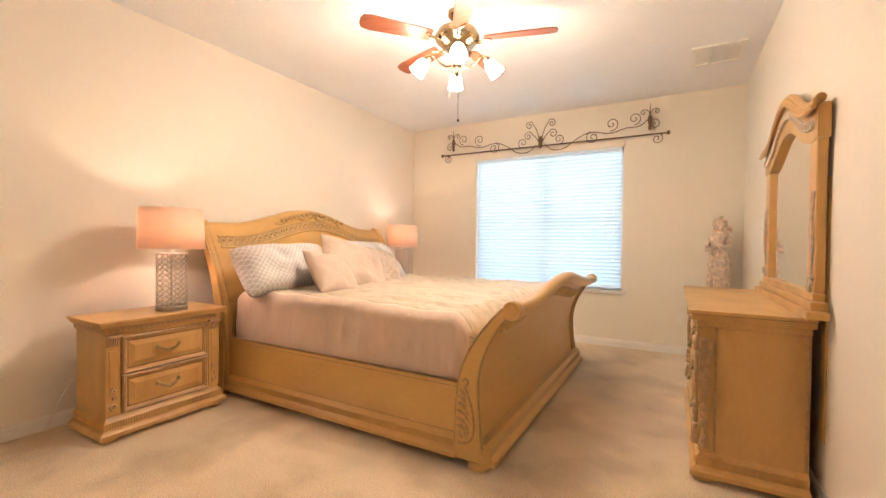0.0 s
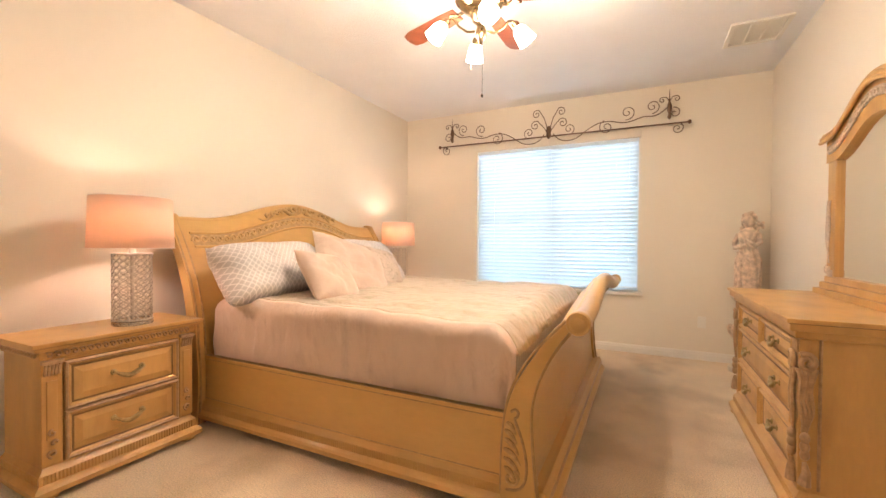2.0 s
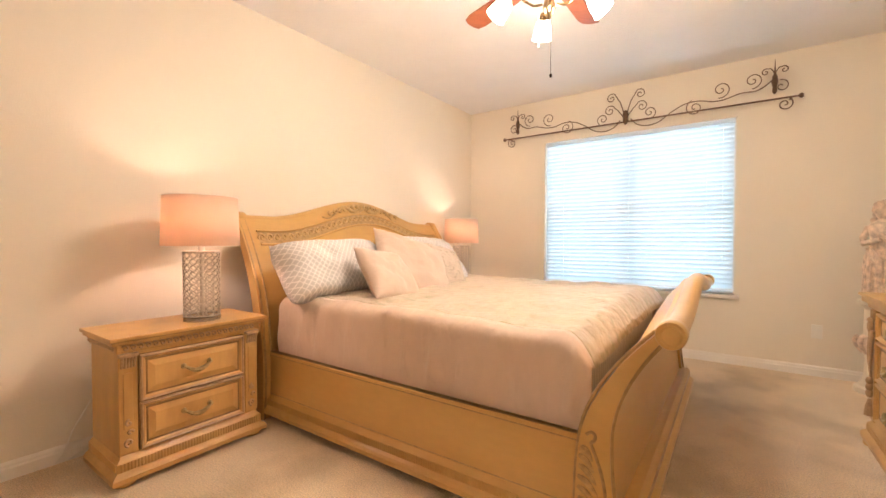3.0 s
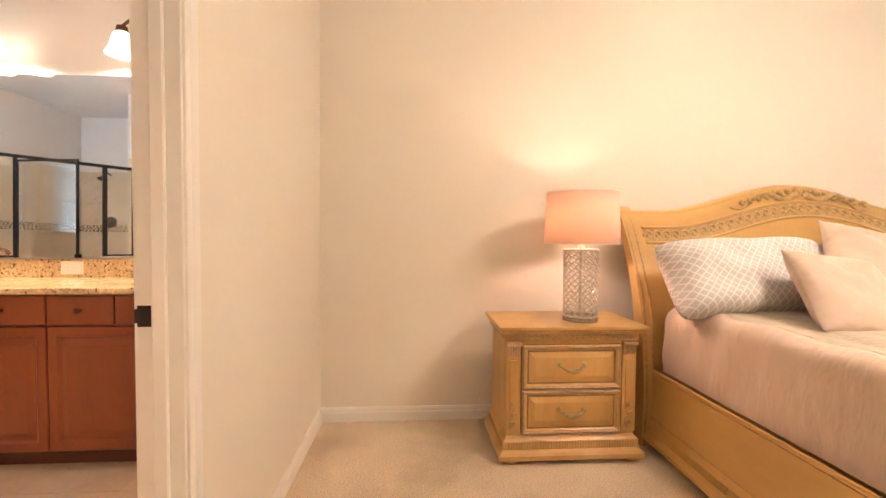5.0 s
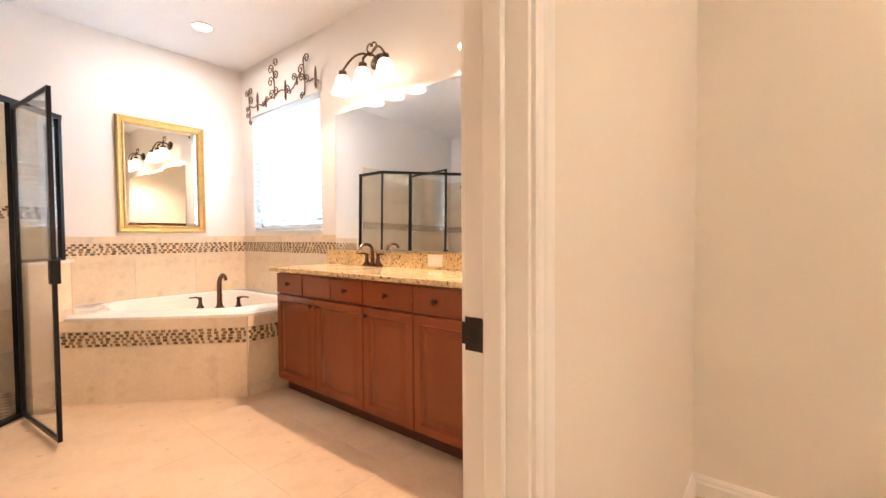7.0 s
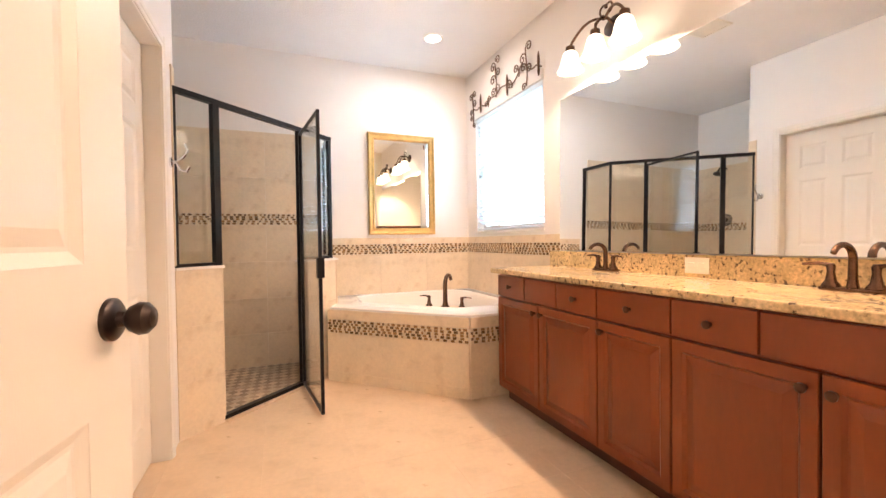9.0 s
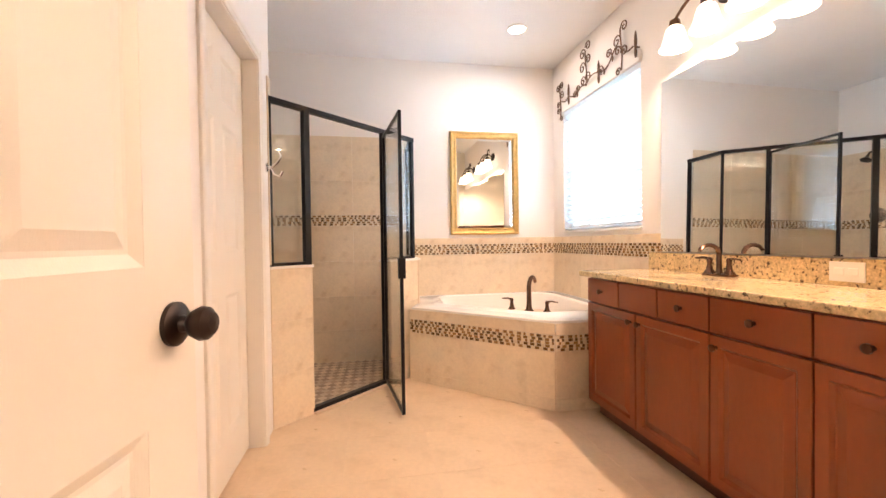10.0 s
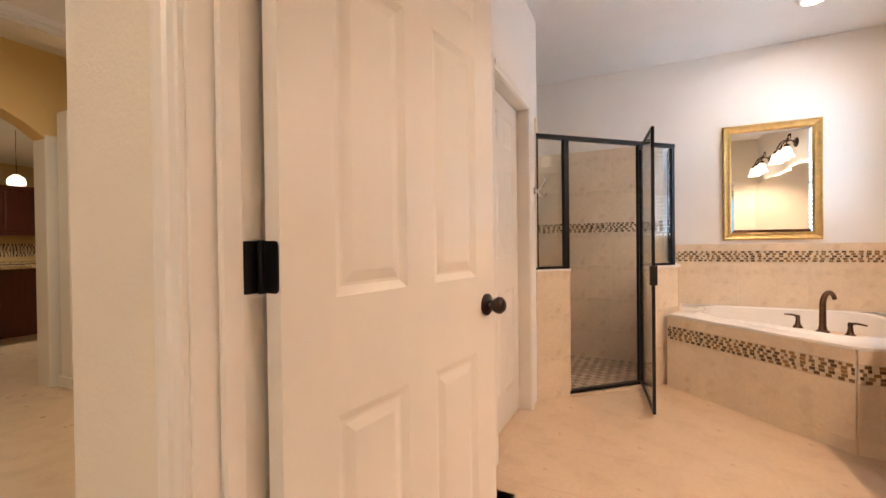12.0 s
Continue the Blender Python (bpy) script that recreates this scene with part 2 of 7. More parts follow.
def empty(name, m, label, category, group=""):
    ob = new(name)
    ob.empty_display_size = 0.1
    ob.matrix_world = m
    return tagged(ob, label, category, group)


def structure(name, bm, mat, label, category="wall", smooth=False):
    return tagged(part(name, bm, mat, smooth=smooth), label, category, kind="structure")


def shared(name, me, parent, x=0, y=0, z=0, rz=0, rx=0, ry=0):
    """One more piece on a mesh that alike pieces share."""
    ob = new(name, me)
    ob.parent = parent
    ob.matrix_basis = pose(x, y, z, rx, ry, rz)
    return ob


def mesh_of(name, bm, mat):
    me = bpy.data.meshes.new(name)
    bm.to_mesh(me)
    bm.free()
    me.materials.append(mat)
    return me


# ---- structure: bedroom ----
bm = box(bm_new(), -4.6, SY - 0.06, -0.1, EX + T, NY + 0.2, 0.0)
box(bm, WE - 0.3, -0.9, -0.1, EX + T, SY - 0.06, 0.0)
carpet = structure("floor_bedroom", bm, M_CARPET, "beige wall-to-wall carpet with brushed pile and faint marks", "floor")
bm = box(bm_new(), -4.6, -3.6, CZ, EX + T, NY + 0.2, CZ + 0.12)
box(bm, EX + T, -4.6, CZ, 8.2, 2.4, CZ + 0.12)
structure("ceiling", bm, M_CEIL, "flat cream painted ceiling with light texture", "ceiling")
# headboard wall, straight on into the bathroom, with the bathroom's window opening
BW0, BW1, BWZ0, BWZ1 = -3.16, -2.05, 1.155, 2.262
bm = box(bm_new(), WX - 0.16, SY, 0, WX, NY + 0.16, CZ)
structure("wall_west", bm, M_WALL, "cream painted headboard wall", "wall")
bm = box(bm_new(), WX - 0.16, BS - 0.12, 0, WX, BW0, CZ)
box(bm, WX - 0.16, BW1, 0, WX, SY, CZ)
box(bm, WX - 0.16, BW0, 0, WX, BW1, BWZ0)
box(bm, WX - 0.16, BW0, BWZ1, WX, BW1, CZ)
structure("wall_bath_west", bm, M_BWALL, "pale painted bathroom wall with a window opening", "wall")
# window wall
W0, W1, WZ0, WZ1 = -3.285, -1.485, 0.635, 2.255
bm = box(bm_new(), WX - 0.16, NY, 0, W0, NY + 0.16, CZ)
box(bm, W1, NY, 0, EX + T, NY + 0.16, CZ)
box(bm, W0, NY, 0, W1, NY + 0.16, WZ0)
box(bm, W0, NY, WZ1, W1, NY + 0.16, CZ)
structure("wall_north", bm, M_WALL, "cream painted wall with a wide window opening", "wall")
# dresser wall with the bedroom's entry
ED0, ED1 = -0.55, 0.27
bm = box(bm_new(), EX, ED1 + 0.02, 0, EX + T, NY, CZ)
box(bm, EX, -0.9, 0, EX + T, ED0 - 0.02, CZ)
box(bm, EX, ED0 - 0.02, 2.05, EX + T, ED1 + 0.02, CZ)
structure("wall_east", bm, M_WALL, "cream painted wall beside the dresser", "wall")
# wall between bedroom and bathroom
bm = box(bm_new(), WX, BY, 0, JR - 0.02, SY, CZ)
box(bm, JL + 0.02, BY, 0, WE, SY, CZ)
box(bm, JR - 0.02, BY, 2.05, JL + 0.02, SY, CZ)
structure("wall_south", bm, M_WALL, "cream painted wall round the bathroom doorway", "wall")
bm = box(bm_new(), WE - T, -0.9, 0, WE, BY, CZ)
box(bm, WE - T, -1.02, 0, EX + T, -0.9, CZ)
structure("wall_entry", bm, M_WALL, "cream painted walls of the entry nook", "wall")
# bathroom: closet wall, far wall, shower walls
CD0, CD1 = -1.86, -1.15
bm = box(bm_new(), CX, CD1 + 0.018, 0, CX + T, BY, CZ)
box(bm, CX, -2.13, 0, CX + T, CD0 - 0.018, CZ)
box(bm, CX, CD0 - 0.018, 2.05, CX + T, CD1 + 0.018, CZ)
structure("wall_closet", bm, M_BWALL, "pale painted wall with a closet doorway", "wall")
bm = box(bm_new(), WX - 0.16, BS - 0.12, 0, -0.9, BS, CZ)
structure("wall_bath_south", bm, M_BWALL, "pale painted far wall of the bathroom", "wall")
structure("wall_shower_east", box(bm_new(), -1.02, BS, 0, -0.9, -2.13, CZ), M_BWALL, "tiled end wall of the shower", "wall")
structure("wall_shower_north", box(bm_new(), CX + T, -2.13, 0, -0.9, -2.01, CZ), M_BWALL, "tiled side wall of the shower", "wall")
bm = box(bm_new(), CX + T + 0.35, -2.0, 0, CX + T + 0.37, -1.03, CZ)
structure("wall_closet_back", bm, M_BWALL, "plain closet back wall", "wall")


# baseboards and casings
def base_profile(depth=0.014, h=0.085):
    return [(0, 0), (depth, 0), (depth, h * 0.62), (depth * 0.75, h * 0.72), (depth * 0.7, h * 0.85), (depth * 0.3, h), (0, h)]


def run_x(bm, x0, x1, y, side):
    prism(bm, [(y + side * d, z) for d, z in base_profile()], x0, x1, "x")
    return bm


def run_y(bm, y0, y1, x, side):
    prism(bm, [(x + side * d, z) for d, z in base_profile()], y0, y1, "y")
    return bm


bm = run_y(bm_new(), SY, NY, WX, 1)
run_x(bm, WX + 0.014, EX - 0.014, NY, -1)
run_y(bm, ED1 + 0.07, NY, EX, -1)
run_x(bm, WX + 0.014, JR - 0.08, SY, 1)
run_x(bm, JL + 0.08, WE, SY, 1)
structure("baseboard", bm, M_TRIM, "white painted moulded baseboard along the carpet", "baseboard")


def casing(bm, axis, face, side, a0, a1, top, w=0.06, d=0.017):
    """Moulded trim round an opening on one face of a wall: two legs and a head that butts between them."""
    prof = [(0.005, 0), (0.005, d * 0.55), (0.009, d * 0.7), (0.022, d * 0.75), (0.028, d * 0.95), (0.045, d), (0.054, d * 0.9), (w, d * 0.6), (w, 0)]
    for a, s in ((a0, -1), (a1, 1)):
        pts = [((a + s * u, face + side * v) if axis == "x" else (face + side * v, a + s * u)) for u, v in prof]
        prism(bm, pts, 0, top + w)
    pts = [(face + side * v, top + u) for u, v in prof]
    prism(bm, pts, a0 - 0.005, a1 + 0.005, axis)
    return bm


bm = casing(bm_new(), "x", SY, 1, JR, JL, 2.03)
casing(bm, "x", BY, -1, JR, JL, 2.03)
structure("trim_bath_door", bm, M_TRIM, "white moulded door casing of the bathroom doorway", "trim")
bm = box(bm_new(), JR - 0.02, BY - 0.002, 0, JR, SY + 0.002, 2.05, 0.002, 1)
box(bm, JL, BY - 0.002, 0, JL + 0.02, SY + 0.002, 2.05, 0.002, 1)
box(bm, JR, BY - 0.002, 2.03, JL, SY + 0.002, 2.05, 0.002, 1)
box(bm, JR, BY + 0.04, 0, JR + 0.011, BY + 0.075, 2.03, 0.003, 1)
box(bm, JL - 0.011, BY + 0.04, 0, JL, BY + 0.075, 2.03, 0.003, 1)
structure("trim_bath_jamb", bm, M_TRIM, "white painted door jamb with stop", "trim")
bm = casing(bm_new(), "y", EX, -1, ED0, ED1, 2.03)
box(bm, EX - 0.002, ED0 - 0.02, 0, EX + T + 0.002, ED0, 2.05)
box(bm, EX - 0.002, ED1, 0, EX + T + 0.002, ED1 + 0.02, 2.05)
box(bm, EX - 0.002, ED0 + 0.001, 2.03, EX + T + 0.002, ED1 - 0.001, 2.049)
structure("trim_entry_door", bm, M_TRIM, "white casing of the bedroom entry", "trim")
bm = casing(bm_new(), "y", CX, -1, CD0, CD1, 2.03)
box(bm, CX - 0.002, CD0 - 0.018, 0, CX + T, CD0, 2.05)
box(bm, CX - 0.002, CD1, 0, CX + T, CD1 + 0.018, 2.05)
box(bm, CX - 0.002, CD0, 2.03, CX + T, CD1, 2.05)
structure("trim_closet_door", bm, M_TRIM, "white casing of the closet doorway", "trim")


def panel_leaf(bm, w, h, t=0.035):
    """A six-panel door leaf, hinge edge at x = 0, faces at y = 0 and y = -t, moulded panels on both sides."""
    box(bm, 0, -t + 0.008, 0, w, -0.008, h)
    st, mid = 0.105, 0.10
    zs = [(0.20, 0.83), (1.03, 1.60), (1.70, h - 0.11)]
    xs = [(st, w / 2 - mid / 2), (w / 2 + mid / 2, w - st)]
    for y0, y1 in ((-0.008, 0.0), (-t, -t + 0.008)):
        box(bm, 0, y0, 0, st, y1, h); box(bm, w - st, y0, 0, w, y1, h)
        for a, b in zs:
            box(bm, w / 2 - mid / 2, y0, a, w / 2 + mid / 2, y1, b)
        zz = [0] + [v for p in zs for v in p] + [h]
        for a, b in zip(zz[::2], zz[1::2]):
            box(bm, st, y0, a, w - st, y1, b)
        for (x0, x1) in xs:
            for (z0, z1) in zs:
                s = 1 if y0 > -0.01 else -1
                yo, yi = (0.0, -0.008) if s == 1 else (-t, -t + 0.008)
                e, g = 0.016, 0.042
                ring = lambda k, yv: [bm.verts.new(p) for p in ((x0 + k, yv, z0 + k), (x1 - k, yv, z0 + k), (x1 - k, yv, z1 - k), (x0 + k, yv, z1 - k))]
                r0, r1, r2, r3 = ring(-0.001, yo), ring(e, yi + (yo - yi) * 0.05), ring(e + 0.006, yi + (yo - yi) * 0.05), ring(g, yo + (yi - yo) * 0.25)
                fs = [bm.faces.new(r3)]
                for a, b in ((r0, r1), (r1, r2), (r2, r3)):
                    fs += [bm.faces.new((a[i], a[(i + 1) % 4], b[(i + 1) % 4], b[i])) for i in range(4)]
                bmesh.ops.recalc_face_normals(bm, faces=fs)
                if (fs[0].normal.y > 0) != (s == 1):
                    bmesh.ops.reverse_faces(bm, faces=fs)
    return bm


def knob(bm, x, y, z, side, r=0.0235):
    """A round door knob with its rose, standing out along y."""
    prof = [(0.030, 0), (0.030, 0.006), (0.025, 0.010), (0.012, 0.012), (0.010, 0.020), (0.018, 0.026), (r, 0.037), (r * 0.95, 0.046), (r * 0.6, 0.054), (0, 0.056)]
    tmp = lathe(bm_new(), prof, n=20)
    tmp.transform(pose(x, y, z, -90 * side, 0, 0))
    me = bpy.data.meshes.new("tmp")
    tmp.to_mesh(me)
    tmp.free()
    bm.from_mesh(me)
    bpy.data.meshes.remove(me)
    return bm


door_1 = empty("door_1", pose(JL - 0.011, BY + 0.003, 0.012, 0, 0, -97.9), "white painted six-panel bathroom door standing open", "door")
door_1["kind"] = "structure"
part("leaf", panel_leaf(bm_new(), 0.69, 2.015), M_DOOR, door_1)
bm = knob(bm_new(), 0.640, 0, 0.950, 1)
knob(bm, 0.640, -0.035, 0.950, -1)
part("door_knob", bm, M_BRONZE, door_1, "dark bronze round knob", smooth=True)
def round_plate(bm, x0, x1, y0, y1, z0, z1, r=0.009):
    """A thin upright plate with rounded corners, its thickness along x."""
    pts = []
    for cy, cz, a0 in ((y1 - r, z0 + r, -90), (y1 - r, z1 - r, 0), (y0 + r, z1 - r, 90), (y0 + r, z0 + r, 180)):
        pts += [(cy + r * math.cos(radians(a0 + 18 * k)), cz + r * math.sin(radians(a0 + 18 * k))) for k in range(6)]
    return prism(bm, pts, x0, x1, "x")


for hz in (0.24, 1.085, 1.83):
    bm = round_plate(bm_new(), -0.0022, 0.0, -0.032, 0.004, hz - 0.039, hz + 0.039)
    tube(bm, [(-0.004, 0.005, hz - 0.040), (-0.004, 0.005, hz + 0.040)], 0.006)
    part("hinge", bm, M_BLACKM, door_1, "black hinge leaf")
for hz in (0.252, 1.097, 1.842):
    bm = round_plate(bm_new(), JL - 0.0025, JL - 0.0002, BY - 0.002, BY + 0.040, hz - 0.039, hz + 0.039)
    structure("hinge_plate", bm, M_BLACKM, "black hinge plate on the white jamb", "hinge")
bm = box(bm_new(), JR, BY + 0.001, 0.904, JR + 0.002, BY + 0.034, 0.957, 0.0008, 1)
box(bm, JR - 0.002, BY - 0.006, 0.913, JR + 0.002, BY + 0.003, 0.948, 0.0008, 1)
strike = structure("strike_plate", bm, M_BRONZE, "dark bronze strike plate on the jamb", "strike plate")
# no real hole: a thin near-black slab paints the shade inside it
part("latch_hole", box(bm_new(), JR + 0.0021, BY + 0.010, 0.918, JR + 0.0026, BY + 0.026, 0.943), M_DARK, strike)
door_2 = empty("door_2", pose(CX + 0.075, CD0 + 0.003, 0.012, 0, 0, 90), "white six-panel closet door, shut", "door")
door_2["kind"] = "structure"
part("leaf", panel_leaf(bm_new(), 0.704, 2.012), M_DOOR, door_2)

# ---- windows and blinds ----
def blind(name, m, width, height, label, tilt, group):
    """A slatted blind: x along the width, -y towards the room, top at z = 0."""
    b = empty(name, m, label, "blind", group)
    part("headrail", box(bm_new(), 0, -0.03, -0.05, width, 0.03, 0, 0.004), M_BLIND, b)
    part("bottom_rail", box(bm_new(), 0, -0.025, -height, width, 0.025, -height + 0.016, 0.004), M_BLIND, b)
    sl = bm_new()
    prism(sl, [(-0.029, -0.0015), (0, 0.003), (0.029, -0.0015), (0.029, 0.0), (0, 0.0045), (-0.029, 0.0)], 0.004, width - 0.004, "x")
    me = mesh_of("slat", sl, M_BLIND)
    n = int((height - 0.08) / 0.043)
    for i in range(n):
        shared("slat", me, b, 0, 0, -0.075 - i * 0.043, 0, tilt + 1.5 * math.sin(i * 1.7))
    for f in (0.12, 0.5, 0.88):
        cords = bm_new()
        for dy in (-0.026, 0.026):
            tube(cords, [(width * f, dy, -0.04), (width * f, dy, -height + 0.01)], 0.0012, 5)
        part("ladder_cord", cords, M_BLIND, b)
    wand = tube(bm_new(), [(width * 0.95, -0.04, -0.05), (width * 0.95, -0.042, -height * 0.78)], 0.0015, 6)
    ball(wand, (width * 0.95, -0.042, -height * 0.80), 0.008, sz=1.6, n=10)
    part("pull_cord", wand, M_BLIND, b)
    return b


def window(name, m, width, height, label):
    """Frame, meeting rail and panes: x along the width, y out of doors, z from the bottom."""
    w = empty(name, m, label, "window")
    w["kind"] = "structure"
    fr = box(bm_new(), 0, 0.07, 0, 0.045, 0.12, height); box(fr, width - 0.045, 0.07, 0, width, 0.12, height)
    box(fr, 0.045, 0.07, 0, width - 0.045, 0.12, 0.05); box(fr, 0.045, 0.07, height - 0.05, width - 0.045, 0.12, height)
    part("window_frame", fr, M_TRIM, w)
    part("meeting_rail", box(bm_new(), 0.045, 0.085, height * 0.5 - 0.018, width - 0.045, 0.118, height * 0.5 + 0.018), M_TRIM, w)
    for z0, z1 in ((0.05, height * 0.5 - 0.022), (height * 0.5 + 0.022, height - 0.05)):
        p = part("pane", box(bm_new(), 0.045, 0.094, z0, width - 0.045, 0.098, z1), M_PANE, w)
        p.visible_shadow = False
    return w


window("window_1", pose(W0, NY, WZ0), W1 - W0, WZ1 - WZ0, "white framed bedroom window bright with daylight")
part("mullion", box(bm_new(), (W1 - W0) / 2 - 0.03, 0.10, 0.05, (W1 - W0) / 2 + 0.03, 0.14, WZ1 - WZ0 - 0.05), M_TRIM, bpy.data.objects["window_1"])
blind("window_blind", pose(W0 + 0.008, NY + 0.03, WZ1 - 0.003), W1 - W0 - 0.016, WZ1 - WZ0 - 0.02, "white slatted blind with slats nearly closed", -74, "blinds")
sill = box(bm_new(), W0 - 0.04, NY - 0.03, WZ0 - 0.035, W1 + 0.04, NY + 0.065, WZ0, 0.006)
structure("sill_bedroom", sill, M_TRIM, "white painted window sill", "sill")
structure("valance_bedroom", box(bm_new(), W0 - 0.012, NY - 0.022, WZ1 - 0.012, W1 + 0.012, NY + 0.01, WZ1 + 0.062, 0.004), M_WALL, "cream painted head board above the blind", "trim")
window("window_2", pose(WX, BW0, BWZ0, 0, 0, 90), BW1 - BW0, BWZ1 - BWZ0, "white framed bathroom window bright with daylight")
blind("window_blind", pose(WX - 0.03, BW0 + 0.006, BWZ1 - 0.003, 0, 0, 90), BW1 - BW0 - 0.012, BWZ1 - BWZ0 - 0.015, "white slatted blind in the bathroom window", -26, "blinds")
structure("sill_bathroom", box(bm_new(), WX - 0.065, BW0 - 0.01, BWZ0 - 0.02, WX + 0.012, BW1 + 0.01, BWZ0, 0.004), M_TRIM, "white window sill above the tub", "sill")
structure("valance_bathroom", box(bm_new(), WX - 0.01, BW0 - 0.012, BWZ1 - 0.012, WX + 0.022, BW1 + 0.012, BWZ1 + 0.062, 0.004), M_BWALL, "pale painted head board above the blind", "trim")
# bright daylight outside
structure("backdrop_north", box(bm_new(), -6.5, NY + 1.6, -0.5, 1.8, NY + 1.62, 4.0), M_OUT, "bright hazy daylight outside the window", "backdrop")
structure("backdrop_west", box(bm_new(), WX - 1.62, -5.5, -0.5, WX - 1.6, 0.6, 4.0), M_OUT2, "bright hazy daylight outside the window", "backdrop")
structure("ground", box(bm_new(), -60, -60, -0.3, 60, 60, -0.12), material("pale_ground", (0.3, 0.3, 0.25), 0.9, vary=0.2), "pale ground outside the house", "ground")

# ---- bathroom: floor, tub, shower ----
structure("floor_bathroom", box(bm_new(), WX, BS, -0.1, CX + T, SY - 0.06, -0.0012), M_GROUT, "cream tile floor with fine grout joints", "floor")
bath_floor = bpy.data.objects["floor_bathroom"]
TS = 0.4262
tile_me = mesh_of("tile", box(bm_new(), 0.0006, 0.0006, -0.006, TS - 0.0006, TS - 0.0006, 0.0, 0.0006, 1), M_FTILE)
ix = [-2.352 + TS * k for k in range(-5, 3)]
iy = [-1.86 + TS * k for k in range(-4, 6)]
for x in ix:
    for y in iy:
        if x + TS > WX and x < CX + T and y + TS > BS and y + TS < SY - 0.07:
            shared("tile", tile_me, bath_floor, x, y, 0)
end_y = max(y for y in iy if y + TS < SY - 0.07) + TS
end_me = mesh_of("tile", box(bm_new(), 0.0006, 0.0006, -0.006, TS - 0.0006, SY - 0.062 - end_y, 0.0, 0.0006, 1), M_FTILE)
for x in ix:
    if x + TS > WX and x < CX + T:
        shared("tile", end_me, bath_floor, x, end_y, 0)

P = {"A": Vector((-1.915, -2.075)), "B": Vector((-2.115, -2.262)), "C": Vector((-2.585, -2.705)), "D": Vector((-2.835, -2.945)), "E": Vector((-2.835, BS))}
DIAG = (P["D"] - P["A"]).normalized()
NOUT = Vector((DIAG.y, -DIAG.x))
if NOUT.y < 0:
    NOUT = -NOUT


def wall_run(bm, a, b, z0, z1, out, inn):
    """An upright slab along a line on the plan, out metres before it and inn behind."""
    d = (b - a).normalized()
    n = Vector((d.y, -d.x))
    if n.dot(Vector((-1, 1))) < 0:
        n = -n
    q = [a + n * out, b + n * out, b - n * inn, a - n * inn]
    area = sum(q[i].x * q[(i + 1) % 4].y - q[(i + 1) % 4].x * q[i].y for i in range(4))
    prism(bm, q if area > 0 else q[::-1], z0, z1)
    return bm


pony = empty("pony_wall", pose(0, 0, 0), "low tiled pony wall with a white stone cap under the shower glass", "pony wall", "pony walls")
part("core", wall_run(bm_new(), P["A"], P["B"], 0, 0.925, 0.012, 0.078), M_GROUT, pony)
part("cap", wall_run(bm_new(), P["A"] - DIAG * 0.0, P["B"] + DIAG * 0.012, 0.925, 0.94, 0.03, 0.09), M_TRIM, pony)
pony2 = empty("pony_wall", pose(0, 0, 0), "low tiled pony wall beside the tub with a white stone cap", "pony wall", "pony walls")
bm = wall_run(bm_new(), P["C"] + DIAG * 0.03, P["D"], 0, 0.925, 0.045, 0.045)
wall_run(bm, P["D"] + Vector((0, 0.03)), P["E"], 0, 0.924, 0.045, 0.045)
part("core", bm, M_GROUT, pony2)
bm = wall_run(bm_new(), P["C"] + DIAG * 0.02, P["D"], 0.925, 0.94, 0.06, 0.06)
wall_run(bm, P["D"] + Vector((0, 0.03)), P["E"], 0.9255, 0.9405, 0.06, 0.06)
part("cap", bm, M_TRIM, pony2)


def tile_strip(parent, a, b, n_cols, rows, normal, mat=M_TILE, gap=0.0010, depth=0.008, name="tile"):
    """Rectangular tiles on an upright face from a to b, rows = [(z0, z1), ...], each its own piece."""
    d = b - a
    w = d.length / n_cols
    ang = math.degrees(math.atan2(d.y, d.x))
    side = 1 if Vector((-d.y, d.x)).dot(normal) > 0 else -1
    for z0, z1 in rows:
        y0, y1 = (0, depth) if side > 0 else (-depth, 0)
        me = mesh_of(name, box(bm_new(), gap / 2, y0, gap / 2, w - gap / 2, y1, z1 - z0 - gap / 2, 0.0012, 1), mat)
        for k in range(n_cols):
            p = a + d * (k / n_cols)
            shared(name, me, parent, p.x, p.y, z0, ang)


def mosaic(parent, a, b, z0, z1, normal, seed, name="mosaic_band"):
    """A band of small mixed mosaic pieces, joined, on its grout bed."""
    rng = random.Random(seed)
    d = b - a
    L_ = d.length
    ang = math.atan2(d.y, d.x)
    side = 1 if Vector((-d.y, d.x)).dot(normal) > 0 else -1
    bm = box(bm_new(), 0, 0, z0, L_, side * 0.0075, z1)
    bm.transform(Matrix.Translation((a.x, a.y, 0)) @ Matrix.Rotation(ang, 4, "Z"))
    part("mosaic_grout", bm, M_MOSG, parent)
    rows = 5
    h = (z1 - z0) / rows
    bm = bm_new()
    lite = bm_new()
    for r in range(rows):
        x = 0.002 + rng.random() * 0.01
        turn = r % 2 == 0
        while x < L_ - 0.012:
            turn = not turn
            w = rng.choice((0.018, 0.030, 0.030)) if turn else rng.choice((0.015, 0.015, 0.026))
            w = min(w, L_ - 0.002 - x)
            tgt = bm if turn else lite
            dz = 0.0028
            box(tgt, x, side * 0.006, z0 + r * h + dz / 2, x + w - 0.003, side * 0.0100, z0 + (r + 1) * h - dz / 2)
            x += w
    m = Matrix.Translation((a.x, a.y, 0)) @ Matrix.Rotation(ang, 4, "Z")
    bm.transform(m); lite.transform(m)
    tagged(part(name, bm, M_MOS, parent, "brown glass and stone mosaic pieces"), kind="stuff")
    tagged(part(name, lite, M_CREAM, parent, "cream stone mosaic pieces"), kind="stuff")


